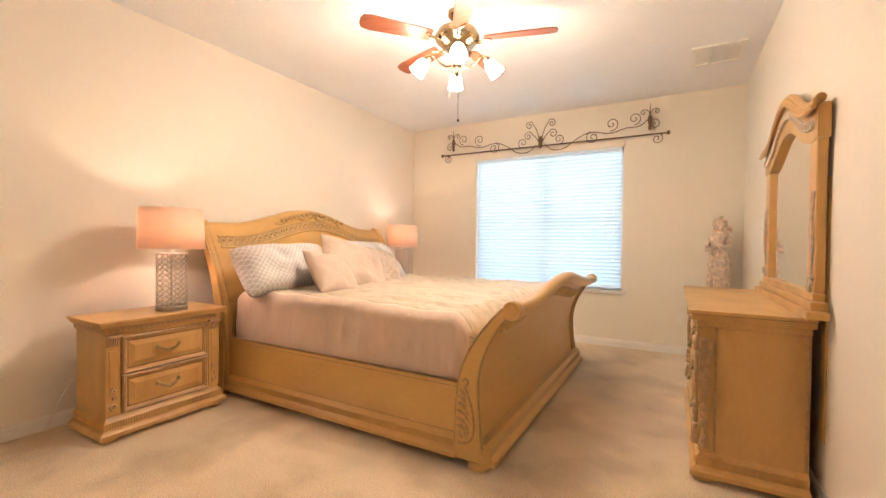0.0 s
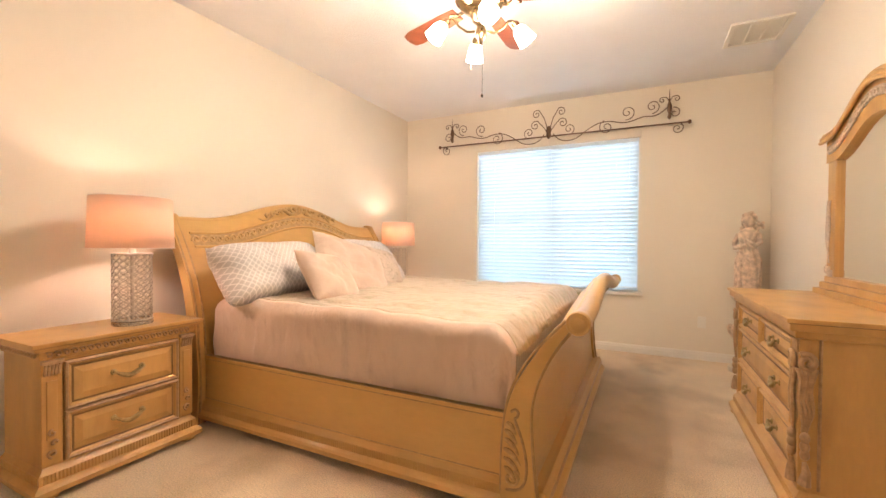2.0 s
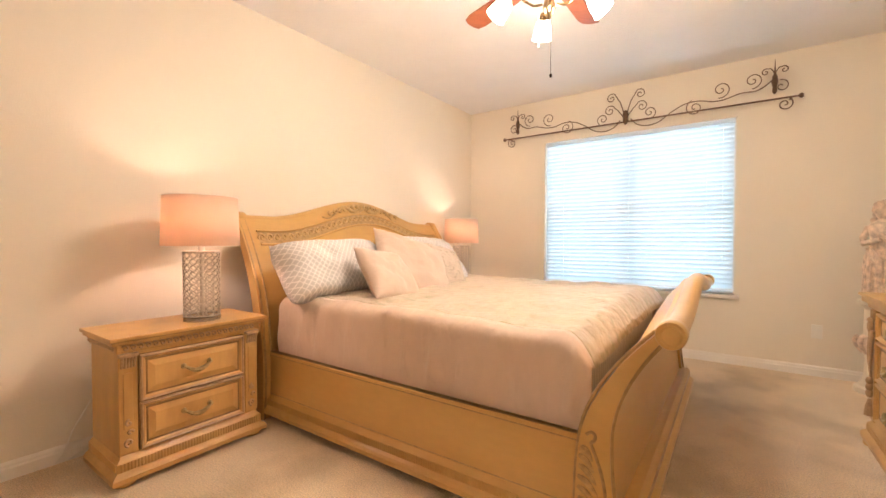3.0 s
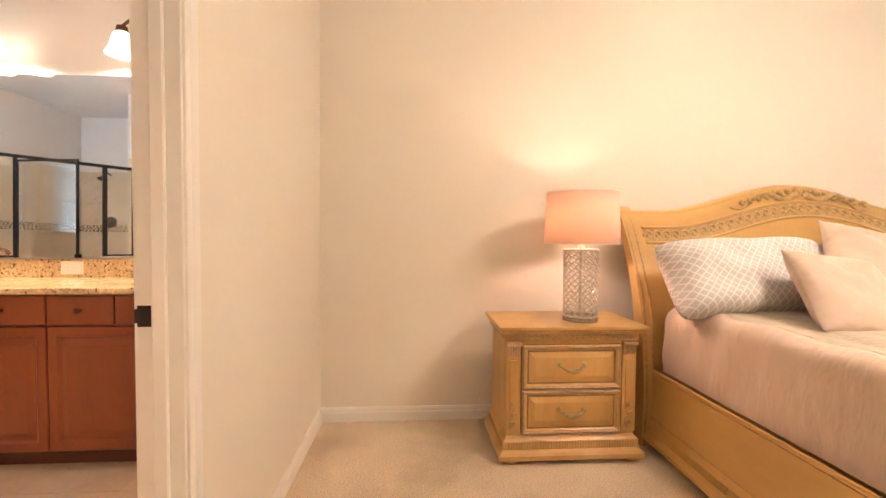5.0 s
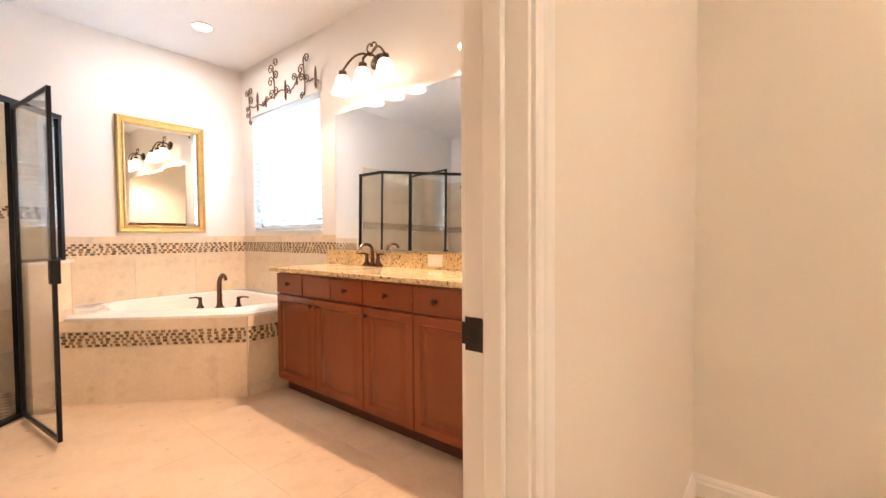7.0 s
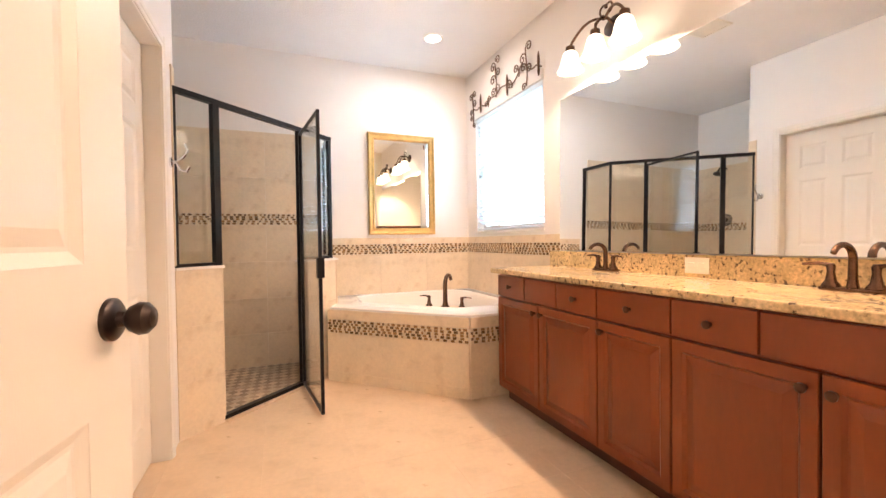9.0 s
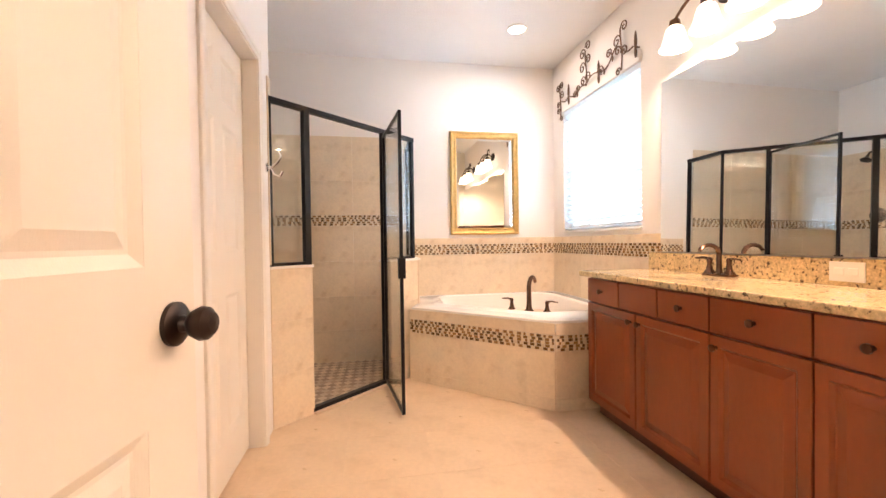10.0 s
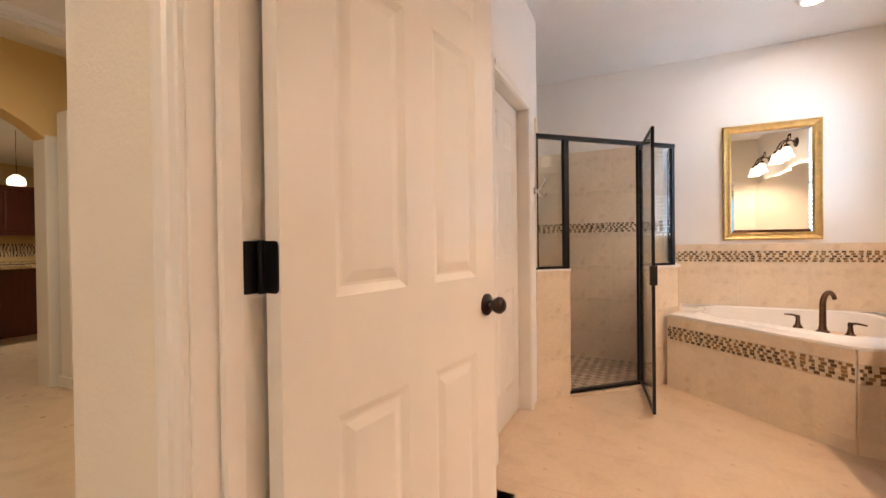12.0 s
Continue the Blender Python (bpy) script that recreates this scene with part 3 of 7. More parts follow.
ROWS3 = [(0.0, 0.30), (0.30, 0.61), (0.61, 0.922)]
nd = NOUT
tile_strip(pony, P["A"] + nd * 0.012, P["B"] + nd * 0.012, 1, ROWS3, nd)
tile_strip(pony, P["B"] + nd * 0.020, P["B"] - nd * 0.078, 1, ROWS3, DIAG)
tile_strip(pony2, P["C"] + DIAG * 0.03 + nd * 0.045, P["D"] + nd * 0.045, 1, ROWS3, nd)
tile_strip(pony2, P["D"] + Vector((-0.045, 0.0)), P["E"] + Vector((-0.045, 0)), 1, [(0.0, 0.30), (0.30, 0.61), (0.61, 0.922)], Vector((-1, 0)))

# shower: tiled back and side walls
bsw = bpy.data.objects["wall_bath_south"]
srows = [(0.0, 0.29), (0.29, 0.595), (0.595, 0.91), (0.91, 1.228), (1.322, 1.63), (1.63, 2.025)]
a, b = Vector((-1.02, BS)), Vector((-2.79, BS))
tile_strip(bsw, a, b, 4, srows, Vector((0, 1)))
mosaic(bsw, a, b, 1.229, 1.321, Vector((0, 1)), 1)
a, b = Vector((-1.02, BS)), Vector((-1.02, -2.13))
bse, bsn = bpy.data.objects["wall_shower_east"], bpy.data.objects["wall_shower_north"]
tile_strip(bse, a, b, 3, srows, Vector((-1, 0)))
mosaic(bse, a, b, 1.229, 1.321, Vector((-1, 0)), 2)
a, b = Vector((-1.02, -2.13)), Vector((CX + 0.0, -2.13))
tile_strip(bsn, a, b, 2, srows, Vector((0, -1)))
mosaic(bsn, a, b, 1.229, 1.321, Vector((0, -1)), 3)
tile_strip(bpy.data.objects["wall_closet"], Vector((CX, -2.125)), Vector((CX, -2.06)), 1, [(0.95, 1.30), (1.30, 1.66), (1.66, 2.03)], Vector((-1, 0)))
# tub surround
a, b = Vector((-2.885, BS)), Vector((WX, BS))
tile_strip(bsw, a, b, 3, [(0.575, 0.951), (1.046, 1.105)], Vector((0, 1)))
mosaic(bsw, a, b, 0.952, 1.045, Vector((0, 1)), 4)
bww = bpy.data.objects["wall_bath_west"]
a, b = Vector((WX, BS + 0.009)), Vector((WX, -1.845))
tile_strip(bww, a, b, 3, [(0.575, 0.951), (1.046, 1.105)], Vector((1, 0)))
mosaic(bww, a, b, 0.952, 1.045, Vector((1, 0)), 5)

# shower floor
fl = [P["B"] - nd * 0.03, P["C"] - nd * 0.03, P["D"], P["E"], Vector((-1.02, BS)), Vector((-1.02, -2.13)), Vector((CX + 0.02, -2.13))]
sf = structure("floor_shower", prism(bm_new(), [(p.x, p.y) for p in fl][::-1], -0.02, 0.006), M_MOSG, "small brown and cream square mosaic shower floor", "floor")
M_PEBBLE2 = material("shower_floor_cream", (0.62, 0.50, 0.37), 0.5, per_island=0.12, vary=0.08, vscale=20)
dark, pale = bm_new(), bm_new()
SQ = 0.052
for i in range(-2, 44):
    for j in range(0, 36):
        q = P["A"] + DIAG * (i * SQ - 0.35) - nd * (0.055 + j * SQ)
        c = q + DIAG * SQ / 2 - nd * SQ / 2
        if not (-2.80 < c.x < -1.05 and BS + 0.035 < c.y < -2.17):
            continue
        corners = [q + DIAG * u - nd * v for u, v in ((0.002, 0.002), (SQ - 0.002, 0.002), (SQ - 0.002, SQ - 0.002), (0.002, SQ - 0.002))]
        prism(dark if (i + j) % 2 else pale, [(p.x, p.y) for p in corners][::-1], 0.004, 0.010)
tagged(part("dark_squares", dark, M_PEBBLE, sf, "brown mosaic squares"), kind="stuff")
tagged(part("pale_squares", pale, M_PEBBLE2, sf, "tan mosaic squares"), kind="stuff")
structure("shower_curb", wall_run(bm_new(), P["B"], P["C"], -0.02, 0.012, 0.05, 0.05), M_FTILE, "low tiled shower threshold", "threshold")

# shower enclosure
enc = empty("shower_enclosure", pose(0, 0, 0), "black framed shower enclosure with clear glass panels", "shower enclosure")


def bar(a, b, z0, z1, w=0.028, d=0.028):
    return wall_run(bm_new(), a, b, z0, z1, d / 2, d / 2)


ZT = 1.92
part("header_rail", bar(P["A"], P["D"] + DIAG * 0.014, ZT - 0.03, ZT, d=0.036), M_BLACKM, enc)
part("return_rail", bar(P["D"], P["E"], ZT - 0.03, ZT, d=0.036), M_BLACKM, enc)
part("wall_post", bar(P["A"], P["A"] + DIAG * 0.026, 0.94, ZT - 0.03), M_BLACKM, enc)
part("strike_post", bar(P["B"] - DIAG * 0.034, P["B"] + DIAG * 0.006, 0.94, ZT - 0.03, d=0.036), M_BLACKM, enc)
part("hinge_post", bar(P["C"] - DIAG * 0.004, P["C"] + DIAG * 0.026, 0.012, ZT - 0.03, d=0.030), M_BLACKM, enc)
part("corner_post", bar(P["D"] - DIAG * 0.013, P["D"] + DIAG * 0.013, 0.942, ZT - 0.03), M_BLACKM, enc)
part("end_post", bar(P["E"] + Vector((0, 0.026)), P["E"], 0.942, ZT - 0.03), M_BLACKM, enc)
part("sill_rail", bar(P["B"], P["C"], 0.012, 0.036, d=0.04), M_BLACKM, enc)
for p0, p1 in (("A", "B"), ("C", "D"), ("D", "E")):
    dd = (P[p1] - P[p0]).normalized()
    part("sill_rail", bar(P[p0] + dd * 0.02, P[p1] - dd * 0.02, 0.941, 0.96, d=0.03), M_BLACKM, enc)
    g = part("glass_panel", wall_run(bm_new(), P[p0] + dd * 0.02, P[p1] - dd * 0.02, 0.955, ZT - 0.025, 0.003, 0.003), M_GLASS, enc, "clear glass panel")
    g.visible_shadow = False
# the door, swung out of its opening
tip = Vector((-2.675, -2.085))
C2 = P["C"] + DIAG * 0.005 + nd * 0.02
dd = (tip - C2).normalized()
sd = empty("shower_door", pose(C2.x, C2.y, 0.022, 0, 0, math.degrees(math.atan2(dd.y, dd.x))), "black framed clear glass shower door standing open", "shower door")
SDW, SDH = 0.640, 1.845
part("stile", box(bm_new(), 0, -0.010, 0, 0.020, 0.010, SDH, 0.002, 1), M_BLACKM, sd)
part("stile", box(bm_new(), SDW - 0.020, -0.010, 0, SDW, 0.010, SDH, 0.002, 1), M_BLACKM, sd)
part("rail", box(bm_new(), 0.020, -0.009, 0, SDW - 0.020, 0.009, 0.024, 0.002, 1), M_BLACKM, sd)
part("rail", box(bm_new(), 0.020, -0.009, SDH - 0.018, SDW - 0.020, 0.009, SDH, 0.002, 1), M_BLACKM, sd)
g = part("glass_pane", box(bm_new(), 0.015, -0.003, 0.02, SDW - 0.015, 0.003, SDH - 0.012), M_GLASS, sd, "clear glass pane")
g.visible_shadow = False
part("handle", box(bm_new(), SDW - 0.022, -0.022, 0.83, SDW + 0.012, 0.022, 0.955, 0.004), M_BLACKM, sd, "black pull handle")

# shower head on the side wall
sh = empty("shower_fixture", pose(-1.029, -2.98, 0, 0, 0, -90), "dark bronze shower head and valve on the tiled wall", "shower head")
bm = tube(bm_new(), [(0, 0, 1.98), (0, -0.06, 2.0), (0, -0.12, 1.985), (0, -0.15, 1.95)], 0.009)
part("arm", bm, M_BRONZE, sh, smooth=True)
bm = lathe(bm_new(), [(0.012, 0.05), (0.014, 0.03), (0.045, 0.0), (0.045, -0.008), (0.0, -0.01)], n=18)
part("rose", moved(bm, pose(0, -0.165, 1.91, -25)), M_BRONZE, sh, smooth=True)
bm = lathe(bm_new(), [(0.075, 0), (0.075, 0.006), (0.03, 0.012), (0.028, 0.045), (0.0, 0.046)], n=20)
part("valve", moved(bm, pose(0, 0, 1.36, 90)), M_BRONZE, sh, smooth=True)

# robe hook
hook = empty("robe_hook", pose(CX, -2.02, 1.50) @ Matrix.Diagonal((1.35, 1.35, 1.35, 1)), "chrome double robe hook on the wall", "hook")
bm = lathe(bm_new(), [(0.02, 0), (0.02, 0.006), (0.008, 0.01), (0.007, 0.022), (0, 0.023)], n=14)
part("rose", moved(bm, pose(0, 0, 0, 0, -90)), M_CHROME, hook, smooth=True)
bm = tube(bm_new(), [(-0.02, 0, 0), (-0.045, 0, 0.02), (-0.06, 0, 0.05), (-0.05, 0, 0.075)], 0.005)
tube(bm, [(-0.02, 0, -0.002), (-0.035, 0, -0.03), (-0.055, 0, -0.035), (-0.065, 0, -0.015)], 0.005)
part("prongs", bm, M_CHROME, hook, smooth=True)

# tub: tiled apron, deck and basin
ta, tb = Vector((-2.79, -2.775)), Vector((-3.62, -1.972))
tub = empty("corner_tub", pose(0, 0, 0), "white corner soaking tub in a tiled surround", "bathtub")
outline = [ta, tb, Vector((-4.27, -1.972)), Vector((-4.27, BS + 0.012)), Vector((-2.895, BS + 0.012)), Vector((-2.895, -2.90))]
part("apron_core", prism(bm_new(), [(p.x, p.y) for p in outline], 0, 0.44), M_GROUT, tub)
tn = Vector(((tb - ta).y, -(tb - ta).x)).normalized()
if tn.y < 0:
    tn = -tn
for (p0, p1, nn, cols) in ((ta, tb, tn, 1), (tb + Vector((-0.002, 0)), Vector((-4.2, -1.972)), Vector((0, 1)), 1)):
    tile_strip(tub, p0, p1, cols, [(0.0, 0.075), (0.075, 0.374), (0.478, 0.55)], nn, depth=0.009, gap=0.0009)
    mosaic(tub, p0, p1, 0.376, 0.476, nn, 11 + int(10 * nn.y))


bm = bm_new()
N_ = 48
cen = Vector((-3.60, -2.75))


def ray_outline(poly, c, ang):
    d = Vector((math.cos(ang), math.sin(ang)))
    best = 9
    for i in range(len(poly)):
        p, q = poly[i], poly[(i + 1) % len(poly)]
        e = q - p
        den = d.x * e.y - d.y * e.x
        if abs(den) < 1e-9:
            continue
        t = ((p.x - c.x) * e.y - (p.y - c.y) * e.x) / den
        u = ((p.x - c.x) * d.y - (p.y - c.y) * d.x) / den
        if t > 0 and -1e-6 <= u <= 1 + 1e-6:
            best = min(best, t)
    return best


dist = [ray_outline(outline, cen, 2 * math.pi * i / N_) for i in range(N_)]
soft = dist[:]
for _ in range(6):
    soft = [(soft[i - 1] + 2 * soft[i] + soft[(i + 1) % N_]) / 4 for i in range(N_)]
rings = []
for kind, k, z in (("d", 0.012, 0.552), ("d", 0.012, 0.565), ("d", 0.004, 0.572), ("s", 0.86, 0.576), ("s", 0.83, 0.590), ("s", 0.795, 0.592), ("s", 0.77, 0.58), ("s", 0.74, 0.50), ("s", 0.66, 0.25), ("s", 0.5, 0.16), ("s", 0.01, 0.15)):
    ring = []
    for i in range(N_):
        r = dist[i] + k if kind == "d" else min(soft[i], dist[i] * 0.97) * k
        an = 2 * math.pi * i / N_
        ring.append(bm.verts.new((cen.x + r * math.cos(an), cen.y + r * math.sin(an), z)))
    rings.append(ring)
fs = [bm.faces.new((p[i], p[(i + 1) % N_], q[(i + 1) % N_], q[i])) for p, q in zip(rings, rings[1:]) for i in range(N_)]
bmesh.ops.recalc_face_normals(bm, faces=fs)
part("basin", bm, M_TUB, tub, "glossy white basin", smooth=True)


def spout(bm, base, direction, h, reach, r):
    d = Vector((direction[0], direction[1], 0)).normalized()
    p = Vector(base)
    pts = [p + Vector((0, 0, h * 0.0))]
    for k in range(1, 6):
        pts.append(p + Vector((0, 0, h * 0.68 * k / 5)))
    for k in range(1, 9):
        a = math.pi * 0.86 * k / 8
        pts.append(p + Vector((0, 0, h * 0.68)) + d * (reach / 2) * (1 - math.cos(a)) + Vector((0, 0, h * 0.30 * math.sin(a))))
    tube(bm, pts, r, 12, lambda t: 1.25 - 0.45 * t)
    lathe(bm, [(r * 2.2, 0), (r * 2.2, 0.006), (r * 1.5, 0.016), (r * 1.2, 0.04)], 0, 0, 16)
    return bm


def lever(bm, dx, dy):
    lathe(bm, [(0.026, 0), (0.026, 0.006), (0.016, 0.02), (0.011, 0.05), (0.013, 0.07), (0.008, 0.08)], n=14)
    tube(bm, [(0, 0, 0.072), (dx * 0.03, dy * 0.03, 0.078), (dx * 0.075, dy * 0.075, 0.074)], 0.008, 8, lambda t: 1.0 - 0.4 * t)
    return bm


fx, fy = -3.585, -2.31
tf = empty("tub_faucet", pose(fx, fy, 0.576), "oil-rubbed bronze tub faucet with gooseneck spout and two levers", "faucet")
part("spout", spout(bm_new(), (0, 0, 0), (-0.7, -0.7), 0.24, 0.12, 0.015), M_FAUCET, tf, smooth=True)
for hx, hy, lx in ((-3.498, -2.423, 1), (-3.680, -2.222, -1)):
    part("lever", moved(lever(bm_new(), 0.72 * lx, -0.69 * lx), pose(hx - fx, hy - fy, 0)), M_FAUCET, tf, smooth=True)

# ---- vanity ----
VX, V0, V1 = -3.80, -1.90, 0.335


def raised_panel(bm, y0, y1, z0, z1, x, rail=0.052, thick=0.019):
    """A cabinet door whose front is at x, facing +x: rails, bevelled edge, raised field."""
    box(bm, x - thick, y0, z0, x - 0.0105, y1, z1)
    def ring(k, xv):
        return [bm.verts.new(p) for p in ((xv, y0 + k, z0 + k), (xv, y1 - k, z0 + k), (xv, y1 - k, z1 - k), (xv, y0 + k, z1 - k))]
    rs = [ring(0, x - 0.0105), ring(0, x - 0.004), ring(0.003, x), ring(rail - 0.01, x), ring(rail, x - 0.010), ring(rail + 0.006, x - 0.010), ring(rail + 0.036, x - 0.001)]
    fs = [bm.faces.new(rs[-1])]
    for p, q in zip(rs, rs[1:]):
        fs += [bm.faces.new((p[i], p[(i + 1) % 4], q[(i + 1) % 4], q[i])) for i in range(4)]
    return bm


def slab_front(bm, y0, y1, z0, z1, x):
    box(bm, x - 0.019, y0, z0, x, y1, z1, 0.004)
    return bm


def cab_knob(bm, y, z, x):
    tmp = lathe(bm_new(), [(0.008, 0), (0.006, 0.006), (0.006, 0.012), (0.0145, 0.018), (0.0145, 0.024), (0.008, 0.029), (0, 0.030)], n=14)
    tmp.transform(pose(x, y, z, 0, 90))
    me = bpy.data.meshes.new("tmp")
    tmp.to_mesh(me); tmp.free(); bm.from_mesh(me); bpy.data.meshes.remove(me)
    return bm


G = 0.0034
units = [("double", -1.90, -0.978, [(-1.90, -1.581, 1), (-1.581, -1.277, 0), (-1.277, -0.978, 1)], [(-1.90, -1.44, 1), (-1.44, -0.978, 0)]),
         ("single", -0.978, -0.59, [(-0.978, -0.59, 1)], [(-0.978, -0.59, 0)]),
         ("double", -0.59, 0.335, [(-0.59, -0.284, 1), (-0.284, 0.02, 0), (0.02, 0.335, 1)], [(-0.59, -0.13, 1), (-0.13, 0.335, 0)])]
for kind, y0, y1, fronts, doors in units:
    u = empty("vanity_cabinet", pose(0, 0, 0), "cherry-stained vanity cabinet unit with raised-panel doors", "cabinet", "vanity cabinets")
    bm = box(bm_new(), WX + 0.001, y0 + 0.0005, 0.095, VX - 0.021, y1 - 0.0005, 0.848)
    part("body", bm, M_CHERRY, u)
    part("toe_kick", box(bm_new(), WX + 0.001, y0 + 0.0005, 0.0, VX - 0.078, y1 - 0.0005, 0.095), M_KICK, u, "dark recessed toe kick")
    for a, b, k in fronts:
        d = part("drawer_front", slab_front(bm_new(), a + G, b - G, 0.702, 0.838, VX), M_CHERRY, u)
        if k:
            part("knob", cab_knob(bm_new(), (a + b) / 2, 0.77, VX), M_KNOB, d, "small brown bronze knob", smooth=True)
    for a, b, right in doors:
        d = part("cabinet_door", raised_panel(bm_new(), a + G, b - G, 0.098, 0.692, VX), M_CHERRY, u)
        part("knob", cab_knob(bm_new(), (b - 0.035) if right else (a + 0.035), 0.645, VX), M_KNOB, d, "small brown bronze knob", smooth=True)
bm = box(bm_new(), WX + 0.001, V1, 0.0, VX - 0.02, BY - 0.001, 0.848)
tagged(part("filler_panel", bm, M_CHERRY), "cherry-stained filler panel beside the vanity", "panel")
# countertop with two oval basins hung below
ct = empty("countertop", pose(0, 0, 0), "polished gold and brown speckled granite countertop with two basins", "countertop")
CXF = VX + 0.028
bm = bm_new()
box(bm, WX + 0.001, -1.955, 0.848, CXF, BY - 0.001, 0.880, 0.009, 3)
top = part("slab", bm, M_GRANITE, ct)
for sy in (-1.33, -0.23):
    bm = bm_new()
    rs = []
    for k, z in ((1.0, 0.8806), (0.97, 0.8812), (0.93, 0.8806)):
        rs.append([bm.verts.new((-4.01 + 0.155 * k * math.cos(2 * math.pi * i / 32), sy + 0.21 * k * math.sin(2 * math.pi * i / 32), z)) for i in range(32)])
    for p, q in zip(rs, rs[1:]):
        for i in range(32):
            bm.faces.new((p[i], p[(i + 1) % 32], q[(i + 1) % 32], q[i]))
    bm.faces.new(rs[-1])
    part("basin_rim", bm, M_GRANITE, ct, smooth=True)
part("backsplash", box(bm_new(), WX + 0.0005, -1.955, 0.880, WX + 0.022, BY - 0.001, 0.985, 0.003), M_GRANITE, ct, "granite backsplash")
bm = bm_new()
mv = []
for y, z, x in ((-1.843, 0.992, 0.019), (BY - 0.02, 0.992, 0.049), (BY - 0.02, 2.028, 0.036), (-1.843, 2.028, 0.006)):
    mv.append((bm.verts.new((WX + 0.0005, y, z)), bm.verts.new((WX + x, y, z))))
bm.faces.new([b for a, b in mv])
bm.faces.new([a for a, b in mv][::-1])
for (a, b), (c, d) in zip(mv, mv[1:] + mv[:1]):
    bm.faces.new((a, c, d, b))
bmesh.ops.recalc_face_normals(bm, faces=bm.faces[:])
structure("vanity_mirror", bm, M_MIRROR, "large frameless wall mirror above the vanity, leaning slightly", "mirror")
for sy in (-1.33, -0.23):
    f = empty("sink_faucet", pose(-4.185, sy, 0.881), "oil-rubbed bronze two-handle sink faucet on granite", "faucet", "sink faucets")
    bm = box(bm_new(), -0.028, -0.082, 0, 0.028, 0.082, 0.014, 0.006)
    part("base", bm, M_FAUCET, f, smooth=True)
    part("spout", spout(bm_new(), (0, 0, 0.008), (1, 0), 0.15, 0.115, 0.011), M_FAUCET, f, smooth=True)
    for s in (-1, 1):
        part("lever", moved(lever(bm_new(), 0.2, s), pose(0, 0.058 * s, 0.012)), M_FAUCET, f, smooth=True)


def outlet(name, m, label, w=0.115, h=0.07):
    o = empty(name, m, label, "outlet")
    part("cover_plate", box(bm_new(), -w / 2, -0.005, -h / 2, w / 2, 0, h / 2, 0.002), M_PLATE, o)
    for s in (-1, 1):
        if w > h:
            part("socket", box(bm_new(), s * 0.024 - 0.017, -0.0075, -0.014, s * 0.024 + 0.017, -0.005, 0.014, 0.001, 1), M_PLATE, o)
        else:
            part("socket", box(bm_new(), -0.014, -0.0075, s * 0.022 - 0.015, 0.014, -0.005, s * 0.022 + 0.015, 0.001, 1), M_PLATE, o)
    return o


outlet("outlet", pose(WX + 0.0225, -0.825, 0.935, 0, 0, 90), "white double outlet in the granite backsplash", 0.12, 0.075)
outlet("outlet", pose(-0.915, NY, 0.372), "white wall outlet above the baseboard", 0.07, 0.115)


# vanity lamps
def sconce(cy):
    s = empty("vanity_light", pose(WX, cy, 2.30), "bronze three-light vanity fixture with lit bell glass shades", "wall lamp", "vanity lights")
    bm = lathe(bm_new(), [(0.055, 0), (0.055, 0.01), (0.04, 0.02), (0.0, 0.022)], n=20)
    part("backplate", moved(bm, pose(0, 0, 0, 0, 90) @ Matrix.Diagonal((1.0, 1.5, 1, 1))), M_BRONZE, s, smooth=True)
    part("arm", tube(bm_new(), [(0.01, 0, 0.0), (0.06, 0, 0.03), (0.11, 0, 0.02), (0.145, 0, -0.02), (0.15, 0, -0.07)], 0.009), M_FAUCET, s, smooth=True)
    for sd_ in (-1, 1):
        pts = []
        for k in range(11):
            t = k / 10
            pts.append((0.08 + 0.07 * t, sd_ * 0.215 * t, 0.02 + 0.040 * math.sin(math.pi * t * 0.9) - 0.085 * t * t))
        part("arm", tube(bm_new(), pts, 0.008), M_FAUCET, s, smooth=True)
        curl = [(0.07, sd_ * (0.02 + 0.028 * math.sin(a)), 0.05 + 0.028 * (1 - math.cos(a))) for a in [k * 0.5 for k in range(10)]]
        part("scroll", tube(bm_new(), curl, 0.006), M_FAUCET, s, smooth=True)
    for k in (-1, 0, 1):
        bm = lathe(bm_new(), [(0.026, -0.055), (0.03, -0.085), (0.012, -0.05)], 0.15, 0.215 * k, 16)
        part("socket_cup", bm, M_FAUCET, s, smooth=True)
        bm = lathe(bm_new(), [(0.026, -0.085), (0.042, -0.100), (0.052, -0.135), (0.060, -0.170), (0.078, -0.205), (0.075, -0.205), (0.056, -0.170), (0.044, -0.13)], 0.15, 0.215 * k, 24)
        part("glass_shade", bm, M_SHADE, s, "lit white bell glass", smooth=True)
    return s


for cy in VLY:
    sconce(cy)

# recessed lamp
rl = empty("recessed_lamp", pose(-3.66, -2.69, CZ), "small lit recessed ceiling lamp with white trim", "ceiling lamp", "recessed lamps")
bm = lathe(bm_new(), [(0.085, 0), (0.085, -0.006), (0.066, -0.010), (0.062, -0.002)], n=28)
part("trim_ring", bm, M_TRIM, rl, smooth=True)
part("lens", lathe(bm_new(), [(0.062, -0.004), (0.06, -0.011), (0, -0.012)], n=28), M_CAN, rl, "lit lens")
copy_thing(rl, pose(5.6, -0.9, CZ))

def mitred_frame(bm, w, h, prof):
    """A moulding run round a rectangle in the x-z plane, proud towards +y."""
    loops = []
    for k, d in prof:
        loops.append([bm.verts.new(p) for p in ((k, d, k), (w - k, d, k), (w - k, d, h - k), (k, d, h - k))])
    fs = []
    for p, q in zip(loops, loops[1:] + loops[:1]):
        fs += [bm.faces.new((p[i], p[(i + 1) % 4], q[(i + 1) % 4], q[i])) for i in range(4)]
    bmesh.ops.recalc_face_normals(bm, faces=fs)
    return bm


